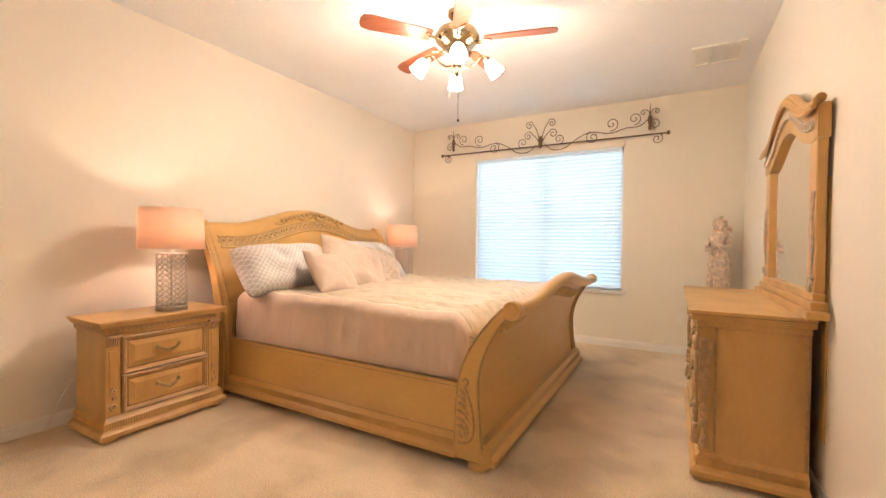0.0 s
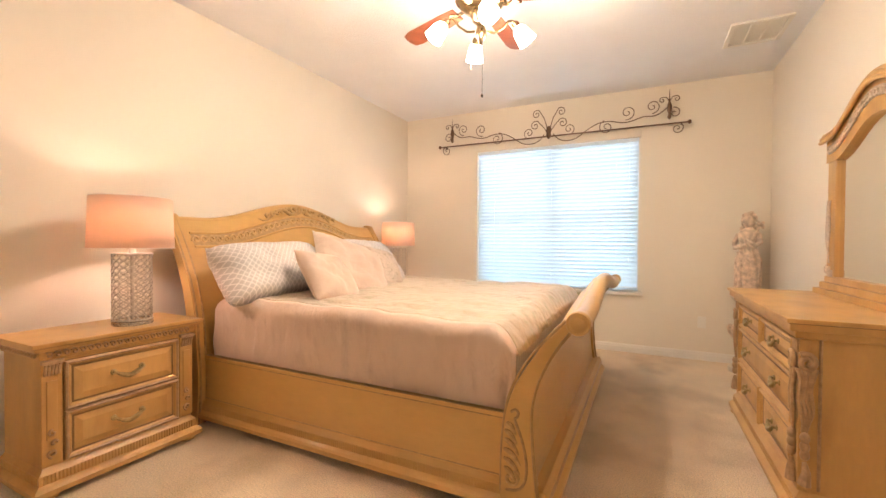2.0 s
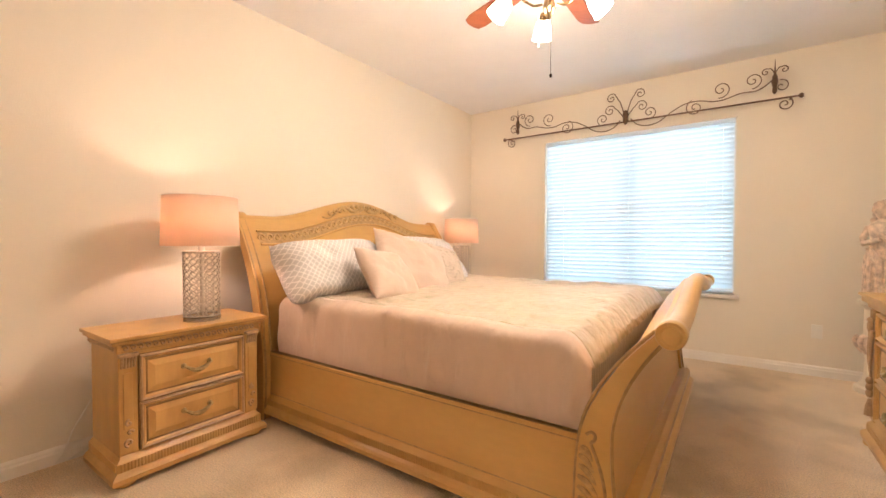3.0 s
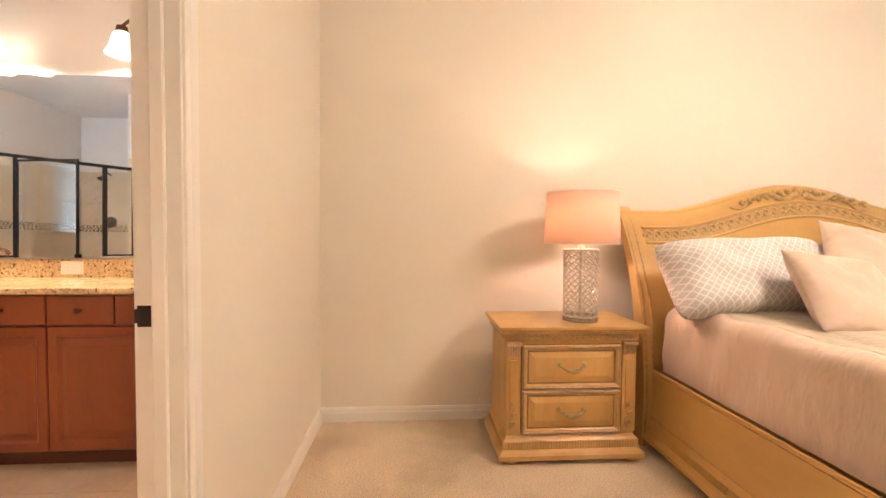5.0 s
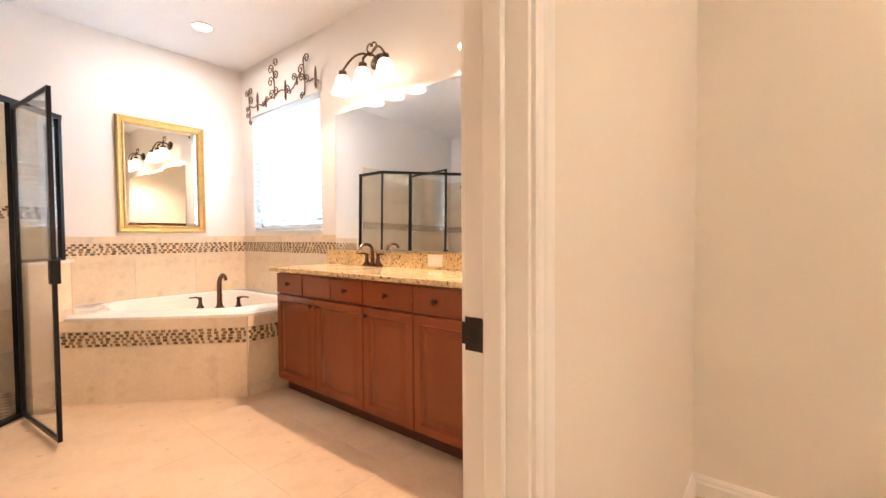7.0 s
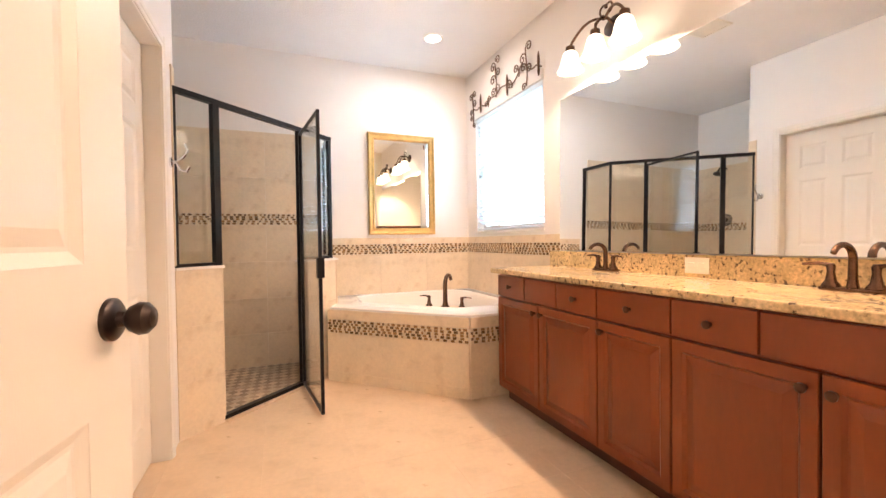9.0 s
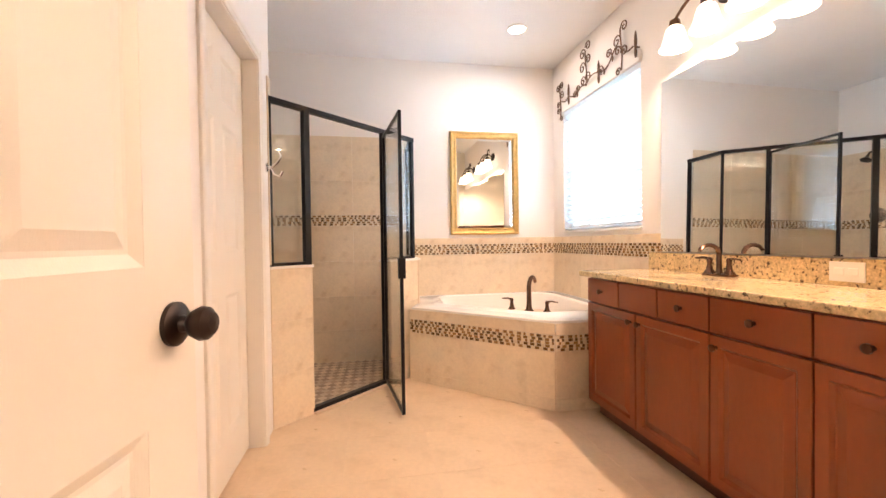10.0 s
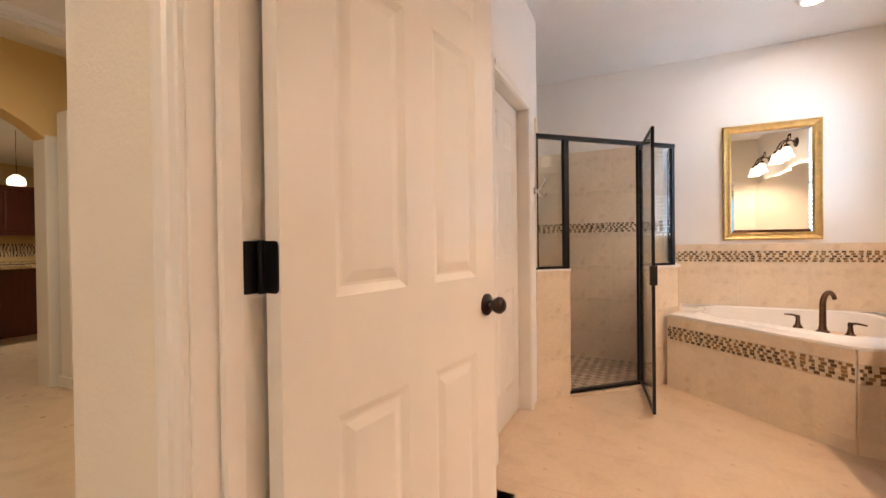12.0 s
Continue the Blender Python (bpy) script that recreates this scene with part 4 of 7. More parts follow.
# exhaust fan cover in the bathroom ceiling
ef = empty("exhaust_fan", pose(-3.10, -1.90, CZ), "white square exhaust fan cover in the bathroom ceiling", "exhaust fan")
fr_ = mitred_frame(bm_new(), 0.25, 0.25, [(0.0, 0.0), (0.004, 0.012), (0.024, 0.016), (0.026, 0.0)])
part("frame", moved(fr_, pose(0, 0, 0, -90)), M_PLATE, ef)
part("backing", box(bm_new(), 0.025, 0.025, -0.003, 0.225, 0.225, -0.0005), M_GROUT, ef)
me = mesh_of("slat", moved(box(bm_new(), 0.025, -0.007, -0.001, 0.225, 0.007, 0.001), pose(0, 0, 0, 20)), M_PLATE)
for k in range(10):
    shared("slat", me, ef, 0, 0.035 + k * 0.02, -0.009)

# framed mirror above the tub
gm = empty("framed_mirror", pose(-3.905, BS + 0.004, 1.136), "rectangular mirror in a carved gold frame above the tub", "mirror")
GW, GH, FW = 0.665, 0.965, 0.062
prof = [(0.0, 0.0), (0.0, 0.022), (0.012, 0.030), (0.024, 0.022), (0.040, 0.018), (0.052, 0.022), (FW, 0.010), (FW, 0.0)]
part("frame", mitred_frame(bm_new(), GW, GH, prof), M_GOLD, gm, "carved gold frame")
bm = bm_new()
for k in range(46):
    for side in (0, 1):
        ball(bm, (0.03 + (GW - 0.06) * k / 45, 0.026, 0.046 if side == 0 else GH - 0.046), 0.0055, n=6)
for k in range(66):
    for side in (0, 1):
        ball(bm, (0.046 if side == 0 else GW - 0.046, 0.026, 0.03 + (GH - 0.06) * k / 65), 0.0055, n=6)
part("bead_border", bm, M_GOLD, gm, "raised gold beading")
bm = bm_new()
g0, g1 = FW - 0.002, FW + 0.022
loops = [[bm.verts.new(p) for p in ((k, d, k), (GW - k, d, k), (GW - k, d, GH - k), (k, d, GH - k))] for k, d in ((g0, 0.006), (g1, 0.010))]
for i in range(4):
    bm.faces.new((loops[0][i], loops[0][(i + 1) % 4], loops[1][(i + 1) % 4], loops[1][i]))
bm.faces.new(loops[1])
bmesh.ops.recalc_face_normals(bm, faces=bm.faces[:])
part("mirror_glass", bm, M_MIRROR, gm, "bevelled mirror glass")

# ---- bedroom materials ----
M_OAK = material("washed_maple", (0.60, 0.355, 0.125), 0.37, vary=0.09, vscale=3.0, grain=0.035, gscale=30, stretch=(2, 2, 0.6), rough_vary=0.07, second=((0.42, 0.225, 0.072), 2.5, 0.46, 0.8), coat=0.05)
M_OAKV = material("washed_maple_dark_edge", (0.27, 0.155, 0.06), 0.45, vary=0.15, vscale=12)
M_BEDOAK = material("bed_maple", (0.63, 0.388, 0.135), 0.30, vary=0.06, vscale=1.8, grain=0.03, gscale=22, stretch=(0.6, 0.6, 1.6), rough_vary=0.05, second=((0.50, 0.285, 0.090), 1.4, 0.42, 0.85), coat=0.08)
M_BEDCARV = material("bed_carving_glaze", (0.43, 0.28, 0.12), 0.42, vary=0.25, vscale=45)
M_BEDLEAF = material("bed_leaf_relief", (0.53, 0.345, 0.14), 0.38, vary=0.28, vscale=38, coat=0.05)
M_CARV = material("glazed_carving", (0.45, 0.29, 0.155), 0.45, vary=0.22, vscale=45)
M_CARVG = material("greyed_carving", (0.52, 0.41, 0.31), 0.45, vary=0.2, vscale=40)
M_BRASS = material("antique_brass", (0.44, 0.34, 0.17), 0.35, metal=0.85, vary=0.3, vscale=60)
M_IRON = material("brown_wrought_iron", (0.15, 0.085, 0.05), 0.55, metal=0.35, vary=0.3, vscale=40)
M_SILVER = material("silver_lattice", (0.62, 0.57, 0.50), 0.28, metal=0.9, vary=0.15, vscale=40)
M_ACRYL = material("clear_acrylic", (0.95, 0.95, 0.95), 0.03, transmission=1.0, ior=1.45)
M_STATUE = material("cream_resin_statue", (0.72, 0.57, 0.44), 0.6, vary=0.34, vscale=26, bump=0.6, bscale=60)
M_BLADE = material("cherry_fan_blade", (0.26, 0.075, 0.035), 0.4, vary=0.2, vscale=8, stretch=(1, 6, 1), coat=0.05)
M_FANB = material("fan_antique_brass", (0.33, 0.24, 0.13), 0.2, metal=0.95, vary=0.2, vscale=30)
M_FABRIC = material("pink_beige_comforter", (0.70, 0.53, 0.42), 0.68, vary=0.04, vscale=6, bump=0.7, bdist=0.03, bscale=9, detail=3.0, stretch=(1.7, 1, 0.6), sheen=0.3)
M_EMB = material("embroidered_comforter", (0.57, 0.46, 0.34), 0.52, vary=0.10, vscale=18, bump=0.8, bdist=0.03, bscale=14, sheen=0.3, second=((0.46, 0.40, 0.26), 16, 0.56, 0.64))
M_PILLOW = material("blush_pillow", (0.58, 0.44, 0.345), 0.7, vary=0.05, vscale=8, bump=0.6, bdist=0.025, bscale=9, detail=2.5, sheen=0.3)
M_FLORAL = material("floral_pillow", (0.60, 0.49, 0.40), 0.7, vary=0.1, vscale=30, bump=0.2, bscale=200, second=((0.45, 0.38, 0.29), 28, 0.52, 0.62))


def lattice_material():
    """Grey cotton with a fine white ogee lattice."""
    m = material("grey_lattice_cotton", (0.40, 0.365, 0.33), 0.8, bump=0.1, bscale=260)
    nt = m.node_tree
    L = nt.links.new
    co = nt.nodes.new("ShaderNodeTexCoord")
    sep = nt.nodes.new("ShaderNodeSeparateXYZ")
    L(co.outputs["Object"], sep.inputs[0])

    def op(kind, a, b=None):
        n = nt.nodes.new("ShaderNodeMath")
        n.operation = kind
        for i, v in enumerate((a, b)):
            if v is None:
                continue
            if isinstance(v, (int, float)):
                n.inputs[i].default_value = v
            else:
                L(v, n.inputs[i])
        return n.outputs[0]

    k = 80.0
    s1 = op("ABSOLUTE", op("SINE", op("MULTIPLY", op("ADD", sep.outputs[0], sep.outputs[1]), k)))
    s2 = op("ABSOLUTE", op("SINE", op("MULTIPLY", op("SUBTRACT", sep.outputs[0], sep.outputs[1]), k)))
    near = op("MINIMUM", s1, s2)
    line = op("LESS_THAN", near, 0.27)
    mx = nt.nodes.new("ShaderNodeMix")
    mx.data_type = "RGBA"
    mx.inputs["A"].default_value, mx.inputs["B"].default_value = (0.55, 0.52, 0.50, 1), (0.78, 0.74, 0.71, 1)
    L(line, mx.inputs["Factor"])
    L(mx.outputs["Result"], nt.nodes["Principled BSDF"].inputs["Base Color"])
    return m


M_LATTICE = lattice_material()
M_LAMPSH = bpy.data.materials.new("linen_lamp_shade")
M_LAMPSH.use_nodes = True
_n = M_LAMPSH.node_tree
_n.nodes["Principled BSDF"].inputs["Base Color"].default_value = (0.80, 0.66, 0.55, 1)
_n.nodes["Principled BSDF"].inputs["Roughness"].default_value = 0.9
_t, _m = _n.nodes.new("ShaderNodeBsdfTranslucent"), _n.nodes.new("ShaderNodeMixShader")
_t.inputs["Color"].default_value = (0.80, 0.58, 0.43, 1)
_m.inputs[0].default_value = 0.40
_n.links.new(_n.nodes["Principled BSDF"].outputs[0], _m.inputs[1])
_n.links.new(_t.outputs[0], _m.inputs[2])
_n.links.new(_m.outputs[0], _n.nodes["Material Output"].inputs[0])


def spiral(cx, cz, r, turns, start, way=1, n=26, end=0.12):
    """Points (u, v) of a curl that winds in towards its centre."""
    out = []
    for i in range(n + 1):
        t = i / n
        a = start + way * 2 * math.pi * turns * t
        rr = r * (1 - (1 - end) * t)
        out.append((cx + rr * math.cos(a), cz + rr * math.sin(a)))
    return out


# ---- bed ----
BC = 3.485                      # the bed's middle line
BHW = 1.085                     # half its width
bed = empty("sleigh_bed", pose(0, 0, 0), "washed maple king sleigh bed with carved headboard and curved footboard", "bed")


def arch(y, low, high, half):
    """Height of a serpentine top: low at the ends, a smooth rise to the middle."""
    t = min(1, abs(y - BC) / half)
    k = 0.5 + 0.5 * math.cos(math.pi * min(1, t / 0.78))
    return low + (high - low) * k ** 0.9


def hb_x(s):
    return -3.915 - (0.29 * ((s - 0.42) / 0.58) ** 1.8 if s > 0.42 else 0) + 0.02 * math.sin(math.pi * min(1, s / 0.42))


def fb_x(s):
    if s < 0.45:
        return -1.815 - 0.028 * math.sin(math.pi * s / 0.9)
    return -1.843 + 0.185 * ((s - 0.45) / 0.55) ** 1.9


def curved_board(xf, top, thick, z0, ny=48, ns=18, front=1):
    bm = bm_new()
    A, B = [], []
    for j in range(ny + 1):
        y = BC - BHW + 0.03 + (2 * BHW - 0.06) * j / ny
        h = top(y)
        a, b = [], []
        for i in range(ns + 1):
            s = i / ns
            z = z0 + (h - z0) * s
            a.append(bm.verts.new((xf(s), y, z)))
            b.append(bm.verts.new((xf(s) - front * thick, y, z - (0.012 if s > 0.9 else 0))))
        A.append(a); B.append(b)
    fs = []
    for j in range(ny):
        for i in range(ns):
            fs.append(bm.faces.new((A[j][i], A[j + 1][i], A[j + 1][i + 1], A[j][i + 1])))
            fs.append(bm.faces.new((B[j][i + 1], B[j + 1][i + 1], B[j + 1][i], B[j][i])))
        fs.append(bm.faces.new((A[j][ns], A[j + 1][ns], B[j + 1][ns], B[j][ns])))
        fs.append(bm.faces.new((B[j][0], B[j + 1][0], A[j + 1][0], A[j][0])))
    for j, w in ((0, 1), (ny, -1)):
        for i in range(ns):
            q = (A[j][i], A[j][i + 1], B[j][i + 1], B[j][i])
            fs.append(bm.faces.new(q if w == 1 else q[::-1]))
    bmesh.ops.recalc_face_normals(bm, faces=fs)
    return bm


HBT = lambda y: arch(y, 1.285, 1.45, BHW)
FBT = lambda y: arch(y, 0.845, 0.935, BHW)
hb = part("headboard", curved_board(hb_x, HBT, 0.05, 0.10), M_BEDOAK, bed, smooth=True)
ys = [BC - BHW + 0.03 + (2 * BHW - 0.06) * j / 48 for j in range(49)]
part("top_roll", tube(bm_new(), [(hb_x(1) - 0.025, y, HBT(y) - 0.018) for y in ys], 0.034, 12), M_BEDOAK, hb, smooth=True)
# bands of moulding and a running scroll
bm = bm_new()
for off in (0.095, 0.185):
    tube(bm, [(hb_x(1 - off / (HBT(y) - 0.1)) + 0.004, y, HBT(y) - off) for y in ys[1:-1]], 0.009, 8)
part("moulding", bm, M_BEDOAK, hb, smooth=True)
bm = bm_new()
cols = []
for y in ys[1:-1]:
    cols.append([bm.verts.new((hb_x((HBT(y) - o - 0.1) / (HBT(y) - 0.1)) + 0.0035, y, HBT(y) - o)) for o in (0.095, 0.118, 0.140, 0.162, 0.185)])
for p, q in zip(cols, cols[1:]):
    for i in range(4):
        bm.faces.new((p[i], p[i + 1], q[i + 1], q[i]))
part("band_ground", bm, M_BEDCARV, hb, "glazed ground of the carved band", smooth=True)
bm = bm_new()
y = BC - BHW + 0.10
while y < BC + BHW - 0.10:
    zc = HBT(y) - 0.14
    s = (zc - 0.1) / (HBT(y) - 0.1)
    slope = (HBT(y + 0.01) - HBT(y - 0.01)) / 0.02
    pts = spiral(0, 0, 0.029, 1.2, math.radians(200), -1, 18, 0.2)
    tube(bm, [(hb_x(s) + 0.004 - 0.35 * v, y + u, zc + v + slope * u) for u, v in pts], 0.0075, 6)
    y += 0.056
tagged(part("scroll_band", bm, M_BEDLEAF, hb, "carved running scroll band", smooth=True), kind="stuff")
# crest of carved leaves
bm = bm_new()
rng = random.Random(4)
for sd_ in (-1, 1):
    for k in range(7):
        u0 = 0.03 + k * 0.06
        zc = HBT(BC + sd_ * u0) - 0.045
        pts = spiral(0, 0, 0.036 - 0.003 * k, 0.9, math.radians(160 if sd_ > 0 else 20), -sd_, 14, 0.25)
        s = (zc - 0.1) / (HBT(BC) - 0.1)
        tube(bm, [(hb_x(min(1, s)) + 0.010 - 0.5 * v, BC + sd_ * u0 + u, zc + v) for u, v in pts], 0.013, 7, lambda t: 1.2 - 0.8 * t)
    leaf = [(hb_x(0.95) + 0.012, BC + sd_ * (0.03 + 0.42 * t), HBT(BC + sd_ * (0.03 + 0.42 * t)) - 0.05 - 0.03 * math.sin(3 * math.pi * t)) for t in [i / 20 for i in range(21)]]
    tube(bm, leaf, 0.017, 8, lambda t: 1.2 - t)
ball(bm, (hb_x(0.97) + 0.005, BC, HBT(BC) - 0.03), 0.03, sx=0.6, n=12)
part("crest_carving", bm, M_BEDLEAF, hb, "carved leaf crest", smooth=True)


def s_post(xf, ztop, y0, y1, w0, w1, z0, front, n=24):
    """An end post that follows the board's curve."""
    bm = bm_new()
    pts_f, pts_b = [], []
    for i in range(n + 1):
        s = i / n
        z = z0 + (ztop - z0) * s
        w = w0 + (w1 - w0) * s
        pts_f.append((xf(s) + front * 0.016, z))
        pts_b.append((xf(s) - front * w, z - 0.02 * s))
    outline = pts_f + pts_b[::-1]
    prism(bm, outline, y0, y1, "y")
    return bm


for sgn in (-1, 1):
    y0 = BC + sgn * BHW
    p = part("post", s_post(hb_x, 1.285, y0 - 0.036, y0 + 0.036, 0.10, 0.035, 0.0, 1), M_BEDOAK, bed, smooth=True)
    bm = lathe(bm_new(), [(0.0, -0.040), (0.030, -0.044), (0.040, -0.040), (0.050, -0.042), (0.054, -0.036), (0.054, 0.036), (0.050, 0.042), (0.040, 0.040), (0.030, 0.044), (0.0, 0.040)], n=24)
    part("scroll_end", moved(bm, pose(hb_x(1) - 0.03, y0, 1.268, 90)), M_BEDOAK, p, smooth=True)
    bm = tube(bm_new(), [(hb_x(i / 24) + 0.018, y0 - 0.020, 0.0 + 1.27 * i / 24) for i in range(25)], 0.007, 8)
    tube(bm, [(hb_x(i / 24) + 0.018, y0 + 0.020, 0.0 + 1.27 * i / 24) for i in range(25)], 0.007, 8)
    part("bead", bm, M_BEDCARV, p, "dark glazed bead", smooth=True)

fb = part("footboard", curved_board(fb_x, FBT, 0.05, 0.10, front=1), M_BEDOAK, bed, smooth=True)
part("top_roll", tube(bm_new(), [(fb_x(1) + 0.005, y, FBT(y) - 0.02) for y in ys], 0.040, 16), M_BEDOAK, fb, smooth=True)
bm = bm_new()
cols = []
for y in ys[2:-2]:
    cols.append([bm.verts.new((fb_x((FBT(y) - o - 0.1) / (FBT(y) - 0.1)) + 0.003, y, FBT(y) - o)) for o in (0.085, 0.105, 0.125, 0.145, 0.165)])
for p, q in zip(cols, cols[1:]):
    for i in range(4):
        bm.faces.new((p[i], q[i], q[i + 1], p[i + 1]))
part("band_ground", bm, M_BEDCARV, fb, "glazed ground of the carved band", smooth=True)
bm = bm_new()
for off in (0.083, 0.167):
    tube(bm, [(fb_x((FBT(y) - off - 0.1) / (FBT(y) - 0.1)) + 0.003, y, FBT(y) - off) for y in ys[2:-2]], 0.006, 8)
part("moulding", bm, M_BEDOAK, fb, smooth=True)
bm = bm_new()
for y in [BC - BHW + 0.12 + 0.052 * k for k in range(38)]:
    zc = FBT(y) - 0.125
    s_ = (zc - 0.1) / (FBT(y) - 0.1)
    slope = (FBT(y + 0.01) - FBT(y - 0.01)) / 0.02
    pts = spiral(0, 0, 0.027, 1.2, math.radians(200), 1, 16, 0.2)
    tube(bm, [(fb_x(s_) + 0.005 + 0.45 * v, y + u, zc + v + slope * u) for u, v in pts], 0.0075, 6)
tagged(part("scroll_band", bm, M_BEDLEAF, fb, "carved running scroll band", smooth=True), kind="stuff")
for sgn in (-1, 1):
    y0 = BC + sgn * BHW
    p = part("post", s_post(fb_x, 0.850, y0 - 0.032, y0 + 0.032, 0.13, 0.035, 0.10, 1), M_BEDOAK, bed, smooth=True)
    bm = lathe(bm_new(), [(0.0, -0.034), (0.026, -0.038), (0.034, -0.034), (0.043, -0.036), (0.046, -0.03), (0.046, 0.03), (0.043, 0.036), (0.034, 0.034), (0.026, 0.038), (0.0, 0.034)], n=24)
    part("scroll_end", moved(bm, pose(fb_x(1) + 0.008, y0, 0.832, 90)), M_BEDOAK, p, smooth=True)
    yo = y0 + sgn * 0.033
    edge = [(-1.905, 0.455), (-1.888, 0.470), (-1.872, 0.458), (-1.878, 0.436), (-1.892, 0.430), (-1.884, 0.412), (-1.866, 0.37), (-1.848, 0.31), (-1.838, 0.25), (-1.842, 0.19), (-1.862, 0.148), (-1.90, 0.135), (-1.937, 0.135)]
    fine = []
    for (a, b), (p_, q_) in zip(edge, edge[1:]):
        fine += [(a + (p_ - a) * k / 3, b + (q_ - b) * k / 3) for k in range(3)]
    for _ in range(2):
        fine = [fine[0]] + [((fine[i - 1][0] + 2 * fine[i][0] + fine[i + 1][0]) / 4, (fine[i - 1][1] + 2 * fine[i][1] + fine[i + 1][1]) / 4) for i in range(1, len(fine) - 1)] + [fine[-1]]
    part("panel_edge", tube(bm_new(), [(u, yo, v) for u, v in fine], 0.0055, 7), M_BEDCARV, p, "dark glazed edge of the leaf panel", smooth=True)
    for k, (u0, v0, u1, v1) in enumerate(((-1.925, 0.405, -1.885, 0.365), (-1.930, 0.375, -1.880, 0.325), (-1.932, 0.340, -1.872, 0.285), (-1.934, 0.300, -1.866, 0.245), (-1.934, 0.262, -1.868, 0.205), (-1.932, 0.225, -1.880, 0.170))):
        bow = [(u0 + (u1 - u0) * t, yo + sgn * 0.003 * math.sin(math.pi * t), v0 + (v1 - v0) * t + 0.014 * math.sin(math.pi * t)) for t in [i / 10 for i in range(11)]]
        part("leaf_frond", tube(bm_new(), bow, 0.0085, 7, lambda t: 0.35 + 1.0 * math.sin(math.pi * min(1, 0.1 + 0.9 * t))), M_BEDLEAF, p, smooth=True)
    part("leaf_volute", tube(bm_new(), [(u, yo, v) for u, v in spiral(-1.902, 0.185, 0.032, 1.3, 1.2, -1, 26)], 0.0075, 7), M_BEDLEAF, p, "carved acanthus scroll", smooth=True)
    part("rosette", ball(bm_new(), (-1.918, yo, 0.395), 0.014, sy=0.5, n=10), M_BEDLEAF, p, smooth=True)
    bm = tube(bm_new(), [(fb_x(i / 24) + 0.019, y0 + sgn * 0.02, 0.12 + 0.72 * i / 24) for i in range(25)], 0.006, 8)
    tube(bm, [(fb_x(i / 24) - 0.13 + 0.095 * i / 24 - 0.003, y0 + sgn * 0.024, 0.12 + 0.72 * i / 24) for i in range(25)], 0.006, 8)
    part("bead", bm, M_BEDCARV, p, "dark glazed bead", smooth=True)
    bm = lathe(bm_new(), [(0.035, 0.0), (0.058, 0.012), (0.060, 0.03), (0.045, 0.045)], -1.83, y0 + sgn * -0.02, 18)
    part("bun_foot", bm, M_BEDOAK, bed, smooth=True)


def plinth_profile(bm, a0, a1, face, side, axis, z0=0.045):
    """Stepped base moulding."""
    prof = [(0, z0), (0.045, z0), (0.045, z0 + 0.022), (0.036, z0 + 0.034), (0.022, z0 + 0.045), (0.022, z0 + 0.085), (0.012, z0 + 0.095), (0, z0 + 0.11)]
    prism(bm, [(face + side * d, z) for d, z in prof], a0, a1, axis)
    return bm


def reeding(bm, a0, a1, fixed, side, axis, z, r=0.0042, step=0.0135, h=0.036):
    """A row of short upright reeds."""
    a = a0
    while a < a1:
        if axis == "x":
            box(bm, a - r, fixed, z, a + r, fixed + side * 0.005, z + h, 0.0015, 1)
        else:
            box(bm, fixed, a - r, z, fixed + side * 0.005, a + r, z + h, 0.0015, 1)
        a += step
    return bm


bm = box(bm_new(), -1.955, BC - BHW - 0.02, 0.045, -1.775, BC + BHW + 0.02, 0.15, 0.008)
plinth_profile(bm, BC - BHW - 0.02, BC + BHW + 0.02, -1.776, 1, "y")
fp_ = part("foot_plinth", bm, M_BEDOAK, bed)
for sgn in (-1, 1):
    tagged(part("reeded_strip", reeding(bm_new(), -1.945, -1.765, BC + sgn * (BHW + 0.02), sgn, "x", 0.093), M_BEDOAK, fp_, "reeded strip"), kind="stuff")


def plinth_ring(bm, x0, x1, y0, y1, z0=0.03):
    """The same base moulding round three sides, mitred at the front corners."""
    prof = [(0, z0), (0.045, z0), (0.045, z0 + 0.022), (0.036, z0 + 0.034), (0.022, z0 + 0.045), (0.022, z0 + 0.085), (0.012, z0 + 0.095), (0, z0 + 0.11)]
    loops = [[bm.verts.new(p) for p in ((x0, y0 - d, z), (x1 + d, y0 - d, z), (x1 + d, y1 + d, z), (x0, y1 + d, z))] for d, z in prof]
    fs = [bm.faces.new((p[i], p[i + 1], q[i + 1], q[i])) for p, q in zip(loops, loops[1:]) for i in range(3)]
    fs += [bm.faces.new([l[0] for l in loops]), bm.faces.new([l[3] for l in loops][::-1]), bm.faces.new(loops[0][::-1]), bm.faces.new(loops[-1])]
    fs.append(bm.faces.new((loops[0][0], loops[0][3], loops[-1][3], loops[-1][0])))
    bmesh.ops.recalc_face_normals(bm, faces=fs)
    return bm


for sgn in (-1, 1):
    yr = BC + sgn * (BHW - 0.03)
    bm = box(bm_new(), -3.90, yr - 0.016, 0.06, -1.93, yr + 0.016, 0.425, 0.006)
    box(bm, -3.90, yr - 0.020, 0.405, -1.93, yr + 0.020, 0.425, 0.006)
    r = part("side_rail", bm, M_BEDOAK, bed)
    for z in (0.402, 0.160):
        part("glaze_line", tube(bm_new(), [(-3.895, yr + sgn * 0.0155, z), (-1.94, yr + sgn * 0.0155, z)], 0.0028, 6), M_BEDCARV, r, "dark glazed line")
    part("rail_moulding", plinth_profile(bm_new(), -3.90, -1.95, yr + sgn * 0.014, sgn, "x"), M_BEDOAK, r)
    tagged(part("reeded_strip", reeding(bm_new(), -3.88, -1.97, yr + sgn * 0.036, sgn, "x", 0.093), M_BEDOAK, r, "reeded strip"), kind="stuff")
